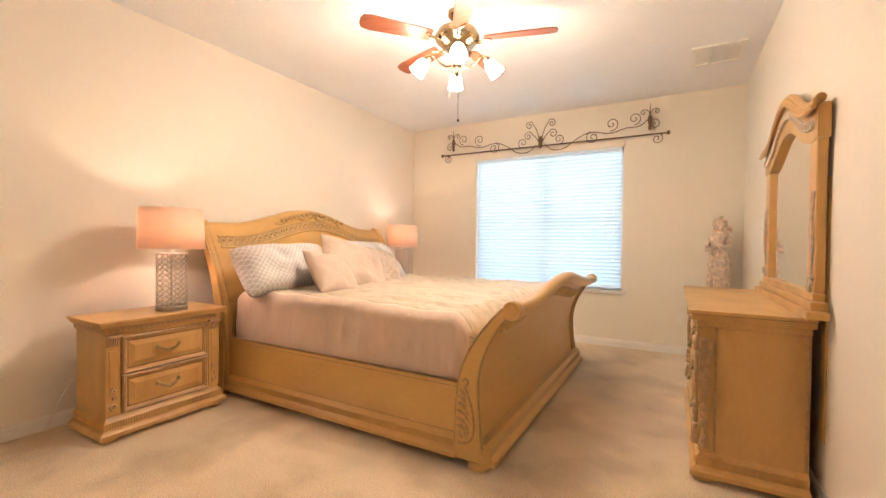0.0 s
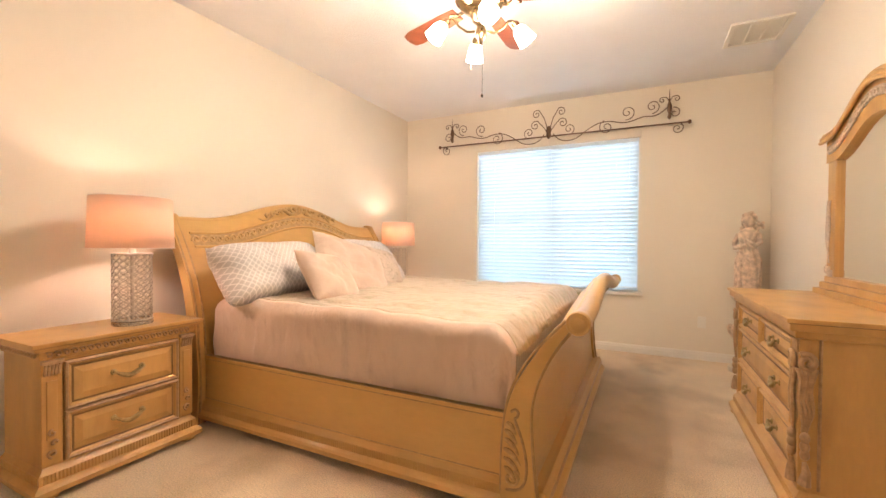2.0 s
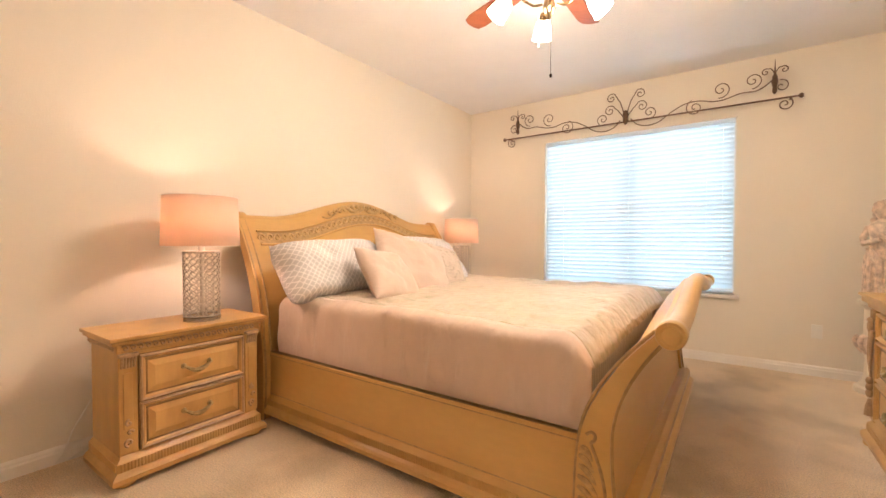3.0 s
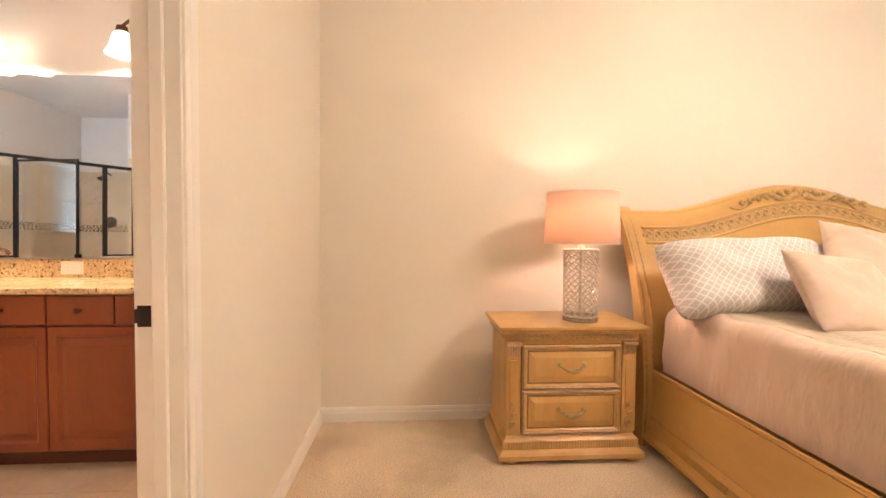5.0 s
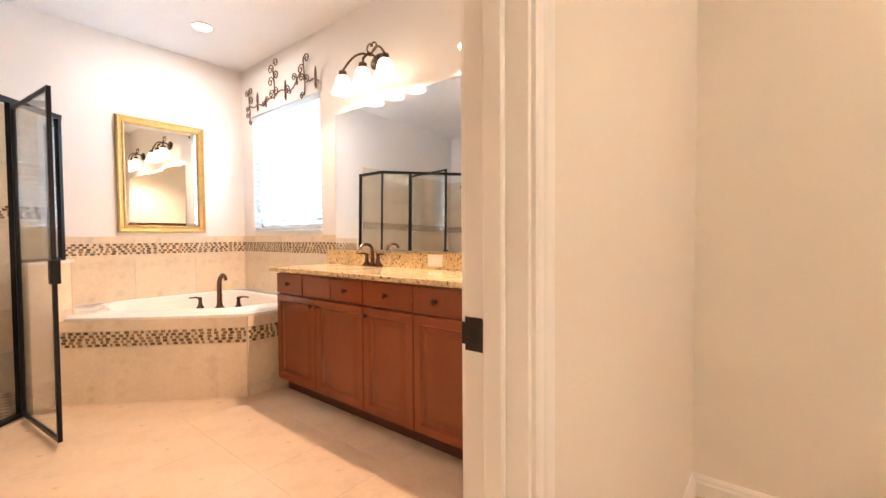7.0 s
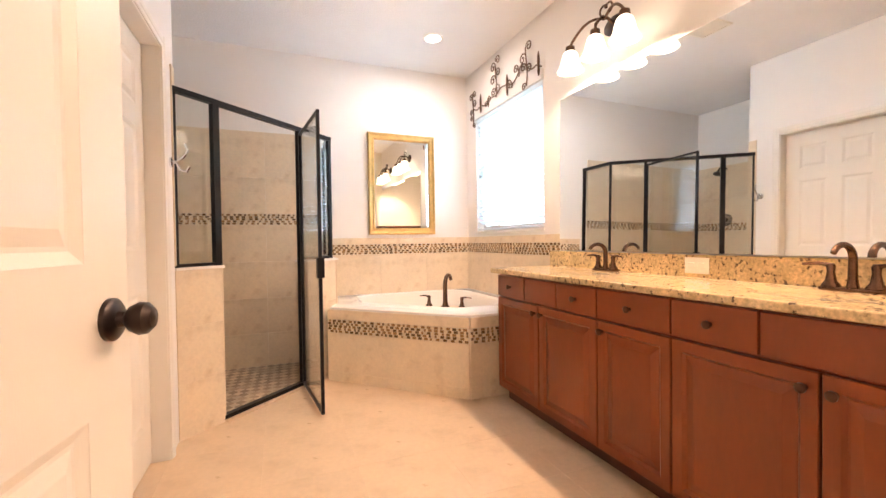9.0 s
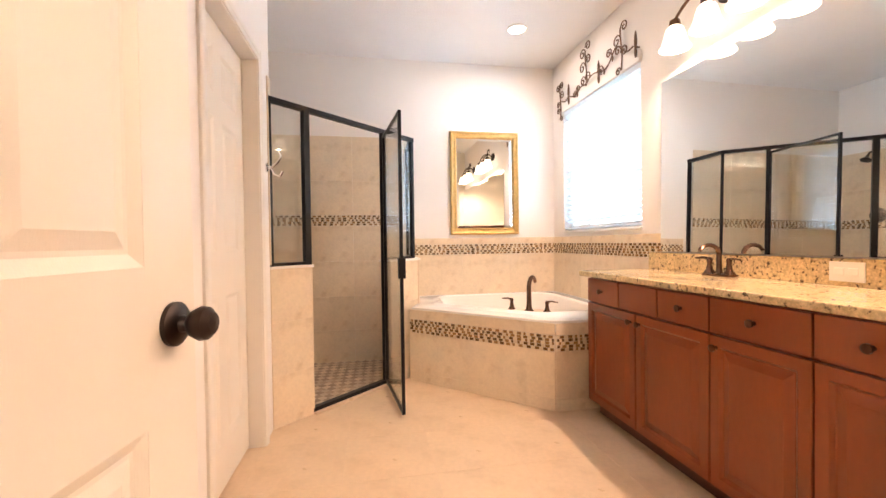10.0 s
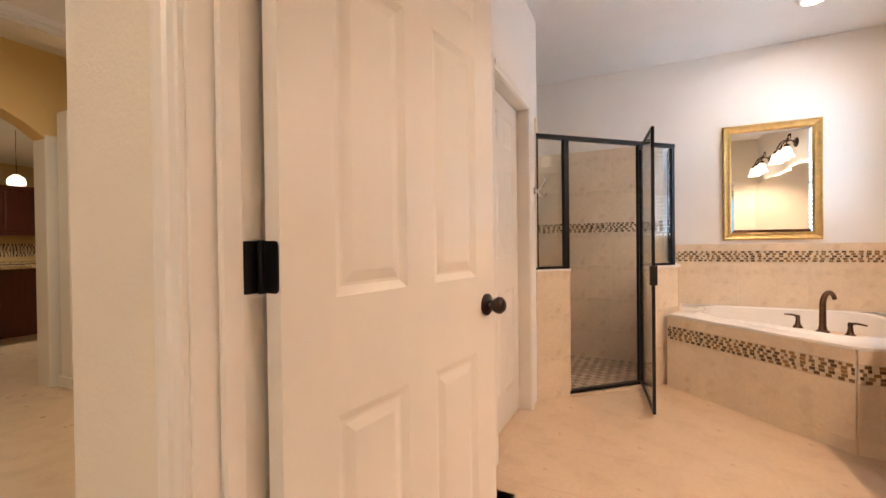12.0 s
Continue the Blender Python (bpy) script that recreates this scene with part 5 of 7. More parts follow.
tagged(part("mattress", box(bm_new(), -3.885, BC - BHW + 0.145, 0.30, -1.99, BC + BHW - 0.145, 0.735, 0.05, 4), M_LATTICE, smooth=True), "mattress in a grey lattice sheet on the bed", "mattress")


# comforter
def comforter():
    bm = bm_new()
    nx, nv = 90, 110
    half = BHW - 0.055
    x0, x1 = -3.86, -1.90
    grid = []
    for i in range(nx + 1):
        fx_ = i / nx
        x = x0 + (x1 - x0) * fx_
        row = []
        for j in range(nv + 1):
            v = -1 + 2 * j / nv
            av, sg = abs(v), (1 if v > 0 else -1)
            drop = 0.405
            flat = half - 0.085
            L_ = flat + 0.11 + drop
            d = av * L_
            if d < flat:
                y, z, side = d, 0.0, 0.0
            elif d < flat + 0.11:
                a = (d - flat) / 0.11 * math.pi / 2
                y, z, side = flat + 0.07 * math.sin(a), -0.07 * (1 - math.cos(a)), a / (math.pi / 2)
            else:
                y, z, side = flat + 0.07 + 0.02 * (d - flat - 0.11), -0.07 - (d - flat - 0.11), 1.0
            pull = 0.008 * noise.noise(Vector((x * 9 + v * 9, v * 3 - x * 2, 6.1)))
            puff = pull + 0.018 * noise.noise(Vector((x * 2.3, v * 4.0, 1.7))) + 0.008 * noise.noise(Vector((x * 6, v * 9, 4.2)))
            quilt = 0.012 * math.exp(-((d - flat * 0.86) / 0.03) ** 2)
            top = 0.778 + puff - quilt + 0.02 * (1 - (d / flat) ** 2 if d < flat else 0)
            hem = 0.0
            fold = 0.0
            if side > 0:
                k = max(0.0, (d - flat - 0.05)) / (drop + 0.06)
                fold = (0.016 * (1 + 1.3 * fx_) * math.sin(x * 24 + 2.2 * math.sin(x * 7) + 2.0 * k) + 0.030 * noise.noise(Vector((x * 5 + k * 1.2, k * 1.6, 9 * sg)))) * k
                fold += 0.014 * noise.noise(Vector((x * 15 - k * 4, k * 3, 3 * sg))) * k
                fold += 0.013 * math.sin(x * 58 + 3 * math.sin(x * 9) + 2.0 * k) * min(1.0, k * 1.6) * max(0.0, (fx_ - 0.42) / 0.58)
                hem = 0.006 * noise.noise(Vector((x * 3.1, 0, 7 * sg))) * k
            zz = top + z + hem
            out_y = min(y + fold + 0.010 * side, 1.060)
            if side > 0:
                out_y += (1.027 - out_y) * min(1.0, max(0.0, (0.53 - zz) / 0.09))
            yy = BC + sg * out_y
            # towards the foot the cover tucks down behind the footboard
            e = max(0.0, (fx_ - 0.93) / 0.07)
            zz -= 0.14 * e * e * (1 - side * 0.6)
            xx = x + 0.012 * noise.noise(Vector((x * 4, v * 6, 12.0))) - 0.02 * e
            h0 = max(0.0, (0.05 - fx_) / 0.05)
            zz -= 0.03 * h0 * h0
            row.append(bm.verts.new((xx, yy, max(zz, 0.40))))
        grid.append(row)
    fs = []
    for i in range(nx):
        for j in range(nv):
            f = bm.faces.new((grid[i][j], grid[i + 1][j], grid[i + 1][j + 1], grid[i][j + 1]))
            f.material_index = 1 if 18 < j < nv - 18 and i > 6 else 0
            fs.append(f)
    bmesh.ops.recalc_face_normals(bm, faces=fs)
    c = empty("comforter", pose(0, 0, 0), "pinkish beige comforter with an embroidered leaf top, draped over the bed", "comforter")
    for index, nm, mt in ((0, "border", M_FABRIC), (1, "embroidered_top", M_EMB)):
        b2 = bm.copy()
        bmesh.ops.delete(b2, geom=[f for f in b2.faces if f.material_index != index], context="FACES")
        for f in b2.faces:
            f.material_index = 0
        ob = part(nm, b2, mt, c, smooth=True, angle=180)
        s_ = ob.modifiers.new("thickness", "SOLIDIFY")
        s_.thickness, s_.offset = 0.014, -1
    bm.free()
    return c


comforter()


def pillow(name, m, w, h, t, mat, label, seed, round_=0.0):
    """A stuffed pillow lying in its own x-y plane with pinched corners."""
    bm = bm_new()
    n = 26
    tops, bots = [], []
    for i in range(n + 1):
        ra, rb = [], []
        for j in range(n + 1):
            u, v = -1 + 2 * i / n, -1 + 2 * j / n
            e = 3.0 if round_ == 0 else 4.0
            k = (1 - abs(u) ** e) * (1 - abs(v) ** e)
            pinch = 1 - 0.065 * (1 - abs(u * v) ** 1.2) * max(abs(u), abs(v)) ** 4 * (1 if round_ == 0 else 0.4) - round_ * (u * v) ** 4
            x, y = u * w / 2 * pinch, v * h / 2 * pinch
            z = t / 2 * max(0, k) ** 0.46
            wr = 0.024 * noise.noise(Vector((x * 8, y * 8, seed))) + 0.009 * noise.noise(Vector((x * 22, y * 22, seed + 3)))
            edge = 0.003
            ra.append(bm.verts.new((x, y, z + edge + wr * (0.3 + k))))
            rb.append(bm.verts.new((x, y, -z - edge + wr * (0.3 + k) * 0.5)))
        tops.append(ra); bots.append(rb)
    fs = []
    for i in range(n):
        for j in range(n):
            fs.append(bm.faces.new((tops[i][j], tops[i + 1][j], tops[i + 1][j + 1], tops[i][j + 1])))
            fs.append(bm.faces.new((bots[i][j + 1], bots[i + 1][j + 1], bots[i + 1][j], bots[i][j])))
    rim = [(i, 0) for i in range(n)] + [(n, j) for j in range(n)] + [(n - i, n) for i in range(n)] + [(0, n - j) for j in range(n)]
    for (a, b), (c, d) in zip(rim, rim[1:] + rim[:1]):
        fs.append(bm.faces.new((tops[a][b], bots[a][b], bots[c][d], tops[c][d])))
    bmesh.ops.recalc_face_normals(bm, faces=fs)
    ob = part(name, bm, mat, None, smooth=True, angle=80)
    ob.matrix_world = m
    return tagged(ob, label, "pillow", "bed pillows")


# pillows lean back on the headboard: local x along the bed's width, local y up the slope
def lean(x, y, z, back, yaw=0, spin=0):
    return pose(x, y, z, 0, 0, 90 + yaw) @ pose(0, 0, 0, back, 0, 0) @ pose(0, 0, 0, 0, 0, spin)


pillow("pillow", lean(-3.70, 2.80, 0.935, 55, 3, 1), 0.90, 0.41, 0.27, M_LATTICE, "grey and white lattice pillow leaning on the headboard", 1.0, 0.02)
pillow("pillow", lean(-3.70, 3.84, 0.945, 48, -3, -2), 0.76, 0.50, 0.22, M_LATTICE, "grey and white lattice pillow beside the blush cushion", 2.0, 0.02)
pillow("pillow", lean(-3.47, 3.33, 0.93, 46, -6, -26), 0.62, 0.61, 0.17, M_PILLOW, "large square blush pillow with a flange edge", 3.0)
pillow("cushion", lean(-3.33, 2.91, 0.90, 50, 6, -12), 0.42, 0.40, 0.14, M_PILLOW, "small blush cushion with faint embroidery", 4.0)
pillow("cushion", lean(-3.47, 3.69, 0.915, 52, -8, -14), 0.46, 0.42, 0.14, M_FLORAL, "small cushion with a faint floral pattern", 5.0)


# ---- nightstands and lamps ----
def bail_pull(bm, y, z, x, w=0.10):
    """A drop handle between two rosettes, facing +x."""
    for s in (-1, 1):
        tmp = lathe(bm_new(), [(0.014, 0), (0.013, 0.004), (0.006, 0.006), (0.006, 0.016), (0.009, 0.02), (0, 0.022)], n=12)
        tmp.transform(pose(x, y + s * w / 2, z, 0, 90))
        me = bpy.data.meshes.new("tmp")
        tmp.to_mesh(me); tmp.free(); bm.from_mesh(me); bpy.data.meshes.remove(me)
    pts = [(x + 0.018 + 0.004 * math.sin(math.pi * t), y - w / 2 + w * t, z - 0.028 * math.sin(math.pi * t)) for t in [i / 14 for i in range(15)]]
    tube(bm, pts, 0.0092, 8, lambda t: 0.6 + 0.75 * math.sin(math.pi * t))
    return bm


def ogee_top(bm, x0, x1, y0, y1, z0, z1):
    """A table top with a stepped edge."""
    box(bm, x0, y0, z1 - 0.018, x1, y1, z1, 0.004)
    box(bm, x0, y0 + 0.012, z0, x1 - 0.012, y1 - 0.012, z1 - 0.018, 0.005)
    return bm


def nightstand(m, label):
    n = empty("nightstand", m, label, "nightstand", "nightstands")
    D, W = 0.43, 0.745
    b = 0.045
    part("top", ogee_top(bm_new(), 0, D, 0, W, 0.655, 0.692), M_OAK, n)
    part("edge_bead", box(bm_new(), 0, 0.009, 0.6705, D - 0.009, W - 0.009, 0.6745), M_OAKV, n, "dark glazed edge line")
    body = part("body", box(bm_new(), 0.01, b, 0.13, D - b - 0.006, W - b, 0.656), M_OAK, n)
    bm = bm_new()
    box(bm, 0.01, b - 0.012, 0.615, D - b + 0.012, W - b + 0.012, 0.655, 0.006)
    fr = part("frieze", bm, M_OAK, n)
    bm = bm_new()
    y = b + 0.02
    while y < W - b - 0.01:
        tube(bm, [(D - b + 0.013 + 0.004, y + u, 0.636 + v) for u, v in spiral(0, 0, 0.014, 1.0, 2.6, -1, 12, 0.2)], 0.0045, 6)
        y += 0.030
    tagged(part("scroll_band", bm, M_CARV, fr, "carved scroll band", smooth=True), kind="stuff")
    bm = bm_new()
    x = 0.03
    while x < D - b:
        tube(bm, [(x + u, b - 0.0155, 0.636 + v) for u, v in spiral(0, 0, 0.014, 1.0, 2.6, -1, 12, 0.2)], 0.0045, 6)
        x += 0.030
    tagged(part("scroll_band", bm, M_CARV, fr, "carved scroll band", smooth=True), kind="stuff")
    for i, y0 in enumerate((b - 0.004, W - b - 0.068)):
        bm = box(bm_new(), D - b - 0.008, y0, 0.15, D - b + 0.004, y0 + 0.072, 0.612, 0.002, 1)
        box(bm, D - b + 0.003, y0 + 0.016, 0.26, D - b + 0.009, y0 + 0.056, 0.52, 0.004)
        p = part("pilaster", bm, M_OAK, n)
        bm = box(bm_new(), D - b + 0.002, y0 - 0.003, 0.595, D - b + 0.024, y0 + 0.075, 0.612, 0.004)
        for k in range(5):
            tube(bm, [(D - b + 0.006, y0 + 0.012 + k * 0.012, 0.545), (D - b + 0.012, y0 + 0.012 + k * 0.012, 0.575), (D - b + 0.02, y0 + 0.010 + k * 0.013, 0.595)], 0.006, 6)
        part("capital", bm, M_CARV, p, "carved leaf capital", smooth=True)
        bm = bm_new()
        for pts in (spiral(0, 0.29, 0.016, 1.0, 1.5, 1, 14), spiral(0, 0.20, 0.02, 1.1, 4.5, -1, 14), spiral(0.004, 0.245, 0.014, 0.8, 0, 1, 12)):
            tube(bm, [(D - b + 0.010, y0 + 0.036 + u, v) for u, v in pts], 0.0055, 6)
        part("leaf_carving", bm, M_CARV, p, "carved leaf drop", smooth=True)
    for z0, z1 in ((0.375, 0.592), (0.150, 0.367)):
        part("drawer_seam", box(bm_new(), D - b - 0.02, b + 0.073, z0 - 0.0045, D - b - 0.0045, W - b - 0.073, z1 + 0.0045), M_OAKV, n, "dark seam round the drawer")
        dr = part("drawer", raised_panel(bm_new(), b + 0.078, W - b - 0.078, z0, z1, D - b + 0.010, 0.026, 0.02), M_OAK, n)
        gr_ = mitred_frame(bm_new(), W - 2 * b - 0.156 - 0.05, z1 - z0 - 0.05, [(0.0, 0), (0.0, 0.0015), (0.008, 0.0015), (0.008, 0)])
        gr_.transform(pose(D - b + 0.0023, b + 0.103, z0 + 0.025) @ Matrix(((0, 1, 0, 0), (1, 0, 0, 0), (0, 0, 1, 0), (0, 0, 0, 1))))
        part("groove_line", gr_, M_OAKV, dr, "dark glazed groove")
        fr_ = bm_new()
        mitred = mitred_frame(fr_, W - 2 * b - 0.156, z1 - z0, [(0.0, 0), (0.0, 0.004), (0.006, 0.008), (0.012, 0.004), (0.012, 0)])
        mitred.transform(pose(D - b + 0.0085, b + 0.078, z0) @ Matrix(((0, 1, 0, 0), (1, 0, 0, 0), (0, 0, 1, 0), (0, 0, 0, 1))))
        part("drawer_moulding", fr_, M_CARV, dr)
        part("bail_handle", bail_pull(bm_new(), W / 2, (z0 + z1) / 2 + 0.012, D - b + 0.009, 0.125), M_BRASS, dr, "antique brass drop handle", smooth=True)
    bm = plinth_ring(bm_new(), 0.01, D - b - 0.006, b + 0.004, W - b - 0.004)
    pl = part("plinth", bm, M_OAK, n)
    bm = reeding(bm_new(), b, W - b, D - b + 0.0155, 1, "y", 0.078)
    reeding(bm, 0.03, D - b, b - 0.0175, -1, "x", 0.078)
    tagged(part("reeded_strip", bm, M_OAK, pl, "reeded strip"), kind="stuff")
    for fx_ in (0.06, D - b - 0.02):
        for fy_ in (b + 0.02, W - b - 0.02):
            part("bun_foot", lathe(bm_new(), [(0.03, 0), (0.046, 0.008), (0.046, 0.022), (0.036, 0.032)], fx_, fy_, 14), M_OAK, n, smooth=True)
    return n


ns1 = nightstand(pose(-4.145, 1.545, 0), "washed maple nightstand with two drawers and carved trim")
copy_thing(ns1, pose(-4.145, 4.64, 0))


def table_lamp(m, label):
    L_ = empty("table_lamp", m, label, "table lamp", "table lamps")
    part("foot", lathe(bm_new(), [(0.092, 0), (0.092, 0.020), (0.088, 0.023)], n=32), M_ACRYL, L_, "clear acrylic foot", smooth=True)
    # pierced metal drum: wavy bars that cross
    bm = bm_new()
    R_, z0, z1 = 0.087, 0.026, 0.372
    nb, waves = 14, 5.0
    for k in range(nb):
        for ph in (0, math.pi):
            pts = []
            for i in range(61):
                t = i / 60
                a = 2 * math.pi * k / nb + (math.pi / nb) * 0.98 * math.sin(2 * math.pi * waves * t + ph + math.pi * k)
                pts.append((R_ * math.cos(a), R_ * math.sin(a), z0 + (z1 - z0) * t))
            tube(bm, pts, 0.0030, 5)
    body = part("lattice_drum", bm, M_SILVER, L_, "pierced silver lattice drum", smooth=True)
    for z in (0.026, 0.372):
        bmr = [(R_ * math.cos(2 * math.pi * i / 40), R_ * math.sin(2 * math.pi * i / 40), z) for i in range(41)]
        part("drum_ring", tube(bm_new(), bmr, 0.005, 6), M_SILVER, body, smooth=True)
    part("stem", tube(bm_new(), [(0, 0, 0.02), (0, 0, 0.41)], 0.009, 10), M_SILVER, L_, smooth=True)
    part("drum_plate", lathe(bm_new(), [(0.086, 0.374), (0.086, 0.378)], n=32), M_SILVER, L_)
    part("socket", lathe(bm_new(), [(0.017, 0.378), (0.017, 0.44), (0.012, 0.45)], n=14), M_PLATE, L_, smooth=True)
    bm = bm_new()
    n = 48
    r0, r1, za, zb = 0.192, 0.182, 0.405, 0.672
    rings = [[bm.verts.new((r * math.cos(2 * math.pi * i / n), r * math.sin(2 * math.pi * i / n), z)) for i in range(n)] for r, z in ((r0, za), (r1, zb))]
    for i in range(n):
        bm.faces.new((rings[0][i], rings[0][(i + 1) % n], rings[1][(i + 1) % n], rings[1][i]))
    sh_ = part("shade", bm, M_LAMPSH, L_, "blush linen drum shade, lit", smooth=True)
    so = sh_.modifiers.new("thickness", "SOLIDIFY")
    so.thickness = 0.0015
    for r, z in ((r0, za), (r1, zb)):
        part("shade_rim", tube(bm_new(), [(r * math.cos(2 * math.pi * i / n), r * math.sin(2 * math.pi * i / n), z) for i in range(n + 1)], 0.0022, 5), M_PLATE, sh_)
    bm = bm_new()
    for k in range(3):
        a = 2 * math.pi * k / 3
        tube(bm, [(0, 0, zb - 0.02), (r1 * math.cos(a), r1 * math.sin(a), zb - 0.004)], 0.0018, 5)
    tube(bm, [(0, 0, 0.45), (0, 0, zb - 0.02)], 0.0018, 5)
    part("spider", bm, M_SILVER, L_)
    bm = lathe(bm_new(), [(0.004, zb - 0.02), (0.004, zb + 0.002), (0.010, zb + 0.010), (0.006, zb + 0.018), (0, zb + 0.022)], n=12)
    part("finial", bm, M_SILVER, L_, smooth=True)
    return L_


lamp1 = table_lamp(pose(LAMP1[0], LAMP1[1], 0.692), "lit table lamp with a pierced silver drum and blush shade")
copy_thing(lamp1, pose(LAMP2[0], LAMP2[1], 0.692, 0, 0, 20))
cord = tube(bm_new(), [(-4.20, 1.60, 0.30), (-4.22, 1.53, 0.16), (-4.24, 1.50, 0.05), (-4.25, 1.47, 0.010), (-4.255, 1.52, 0.008), (-4.258, 1.58, 0.03)], 0.0035, 6)
tagged(part("lamp_cord", cord, M_PLATE, smooth=True), "white lamp cord behind the nightstand", "cord")

# ---- dresser ----
DW, DD, DH = 1.35, 0.475, 0.842
dresser = empty("dresser", pose(-0.425, 4.19, 0, 0, 0, 180), "washed maple dresser with carved corner columns and brass pulls", "dresser")
bd = 0.05
part("top", ogee_top(bm_new(), 0, DD + 0.01, 0, DW, DH - 0.05, DH), M_OAK, dresser)
part("edge_bead", box(bm_new(), 0, 0.009, DH - 0.0215, DD + 0.001, DW - 0.009, DH - 0.0165), M_OAKV, dresser, "dark glazed edge line")
bm = box(bm_new(), 0.01, bd, 0.13, DD - bd - 0.01, DW - bd, DH - 0.05)
part("body", bm, M_OAK, dresser)
bm = box(bm_new(), 0.01, bd - 0.02, DH - 0.082, DD - bd + 0.025, DW - bd + 0.02, DH - 0.05, 0.008)
part("cornice", bm, M_OAK, dresser)
for ys_ in (bd, DW - bd):
    sg = -1 if ys_ == bd else 1
    for xx in (0.02, DD - bd - 0.06):
        part("side_bead", tube(bm_new(), [(xx, ys_ + sg * 0.002, 0.15), (xx, ys_ + sg * 0.002, DH - 0.085)], 0.006, 6), M_CARV, dresser, smooth=True)
fxp = DD - bd + 0.004
rows_ = [((0.600, 0.742), ((0.09, 0.5), (0.5, 0.91)), 1), ((0.375, 0.588), ((0.09, 0.91),), 2), ((0.155, 0.363), ((0.09, 0.5), (0.5, 0.91)), 1)]
for (z0, z1), cols, pulls in rows_:
    for c0, c1 in cols:
        y0, y1 = DW * c0 + 0.008, DW * c1 - 0.008
        part("drawer_seam", box(bm_new(), fxp - 0.03, y0 - 0.006, z0 - 0.006, fxp - 0.0125, y1 + 0.006, z1 + 0.006), M_OAKV, dresser, "dark seam round the drawer")
        d = part("drawer", raised_panel(bm_new(), y0, y1, z0, z1, fxp, 0.03, 0.022), M_OAK, dresser)
        fr_ = mitred_frame(bm_new(), y1 - y0, z1 - z0, [(0.0, 0), (0.0, 0.006), (0.008, 0.012), (0.018, 0.005), (0.018, 0)])
        fr_.transform(pose(fxp - 0.0015, y0, z0) @ Matrix(((0, 1, 0, 0), (1, 0, 0, 0), (0, 0, 1, 0), (0, 0, 0, 1))))
        part("drawer_moulding", fr_, M_OAK, d)
        gr_ = mitred_frame(bm_new(), y1 - y0 - 0.058, z1 - z0 - 0.058, [(0.0, 0), (0.0, 0.0015), (0.008, 0.0015), (0.008, 0)])
        gr_.transform(pose(fxp - 0.0077, y0 + 0.029, z0 + 0.029) @ Matrix(((0, 1, 0, 0), (1, 0, 0, 0), (0, 0, 1, 0), (0, 0, 0, 1))))
        part("groove_line", gr_, M_OAKV, d, "dark glazed groove")
        for k in range(pulls):
            yc = (y0 + y1) / 2 if pulls == 1 else y0 + (y1 - y0) * (0.22 + 0.56 * k)
            part("bail_handle", bail_pull(bm_new(), yc, (z0 + z1) / 2 + 0.012, fxp, 0.085), M_BRASS, d, "antique brass drop handle", smooth=True)
for yc, sg in ((0.078, -1), (DW - 0.078, 1)):
    bm = box(bm_new(), DD - bd - 0.03, yc - 0.032, 0.14, DD - bd + 0.008, yc + 0.032, DH - 0.085, 0.006)
    col = part("corner_column", bm, M_OAK, dresser)
    xo = DD - bd + 0.012
    for k in range(4):
        part("flute", box(bm_new(), xo - 0.006, yc - 0.028 + k * 0.0155, 0.70, xo + 0.006, yc - 0.019 + k * 0.0155, 0.755, 0.003, 1), M_CARV, col)
    # volute, leaf and drop, on the front and on the outer side
    for face in (0, 1):
        def at(u, v, out=0.008):
            if face == 0:
                return (xo + out, yc + u * 0.62, v)
            return (DD - bd - 0.012 + u * -0.9, yc + sg * (0.032 + out), v)
        bm = tube(bm_new(), [at(u, v, 0.012) for u, v in spiral(0.0, 0.665, 0.036, 1.6, 2.2, -1, 30, 0.15)], 0.010, 8, lambda t: 1.2 - 0.4 * t)
        part("volute", bm, M_CARV, col, "carved volute", smooth=True)
        for u0, ph in ((-0.024, 0.0), (-0.009, 0.7), (0.009, 1.2), (0.024, 1.9)):
            bm = tube(bm_new(), [at(u0 * (1.1 - 0.6 * t) + 0.007 * math.sin(9 * t + ph), 0.64 - 0.26 * t, 0.004 + 0.007 * math.sin(math.pi * t)) for t in [i / 16 for i in range(17)]], 0.0095, 7, lambda t: 1.15 - 0.6 * t)
            part("acanthus_lobe", bm, M_CARV, col, "carved acanthus lobe", smooth=True)
        for k in range(3):
            part("husk", ball(bm_new(), at(0, 0.36 - k * 0.035, 0.008), 0.017, sz=1.4, n=10), M_CARV, col, smooth=True)
        bm = tube(bm_new(), [at(0, 0.26, 0.006), at(0.006, 0.22, 0.010), at(0.0, 0.17, 0.006)], 0.016, 8, lambda t: 0.5 + 1.0 * t)
        part("bell_drop", bm, M_CARV, col, smooth=True)
bm = plinth_ring(bm_new(), 0.01, DD - bd - 0.004, bd + 0.004, DW - bd - 0.004)
pl = part("plinth", bm, M_OAK, dresser)
bm = reeding(bm_new(), bd, DW - bd, DD - bd + 0.018, 1, "y", 0.078)
reeding(bm, 0.03, DD - bd, bd - 0.018, -1, "x", 0.078)
reeding(bm, 0.03, DD - bd, DW - bd + 0.018, 1, "x", 0.078)
tagged(part("reeded_strip", bm, M_OAK, pl, "reeded strip"), kind="stuff")
for fx_ in (0.07, DD - bd - 0.02):
    for fy_ in (bd + 0.03, DW - bd - 0.03):
        part("bun_foot", lathe(bm_new(), [(0.04, 0), (0.062, 0.008), (0.062, 0.022), (0.05, 0.032)], fx_, fy_, 16), M_OAK, dresser, smooth=True)

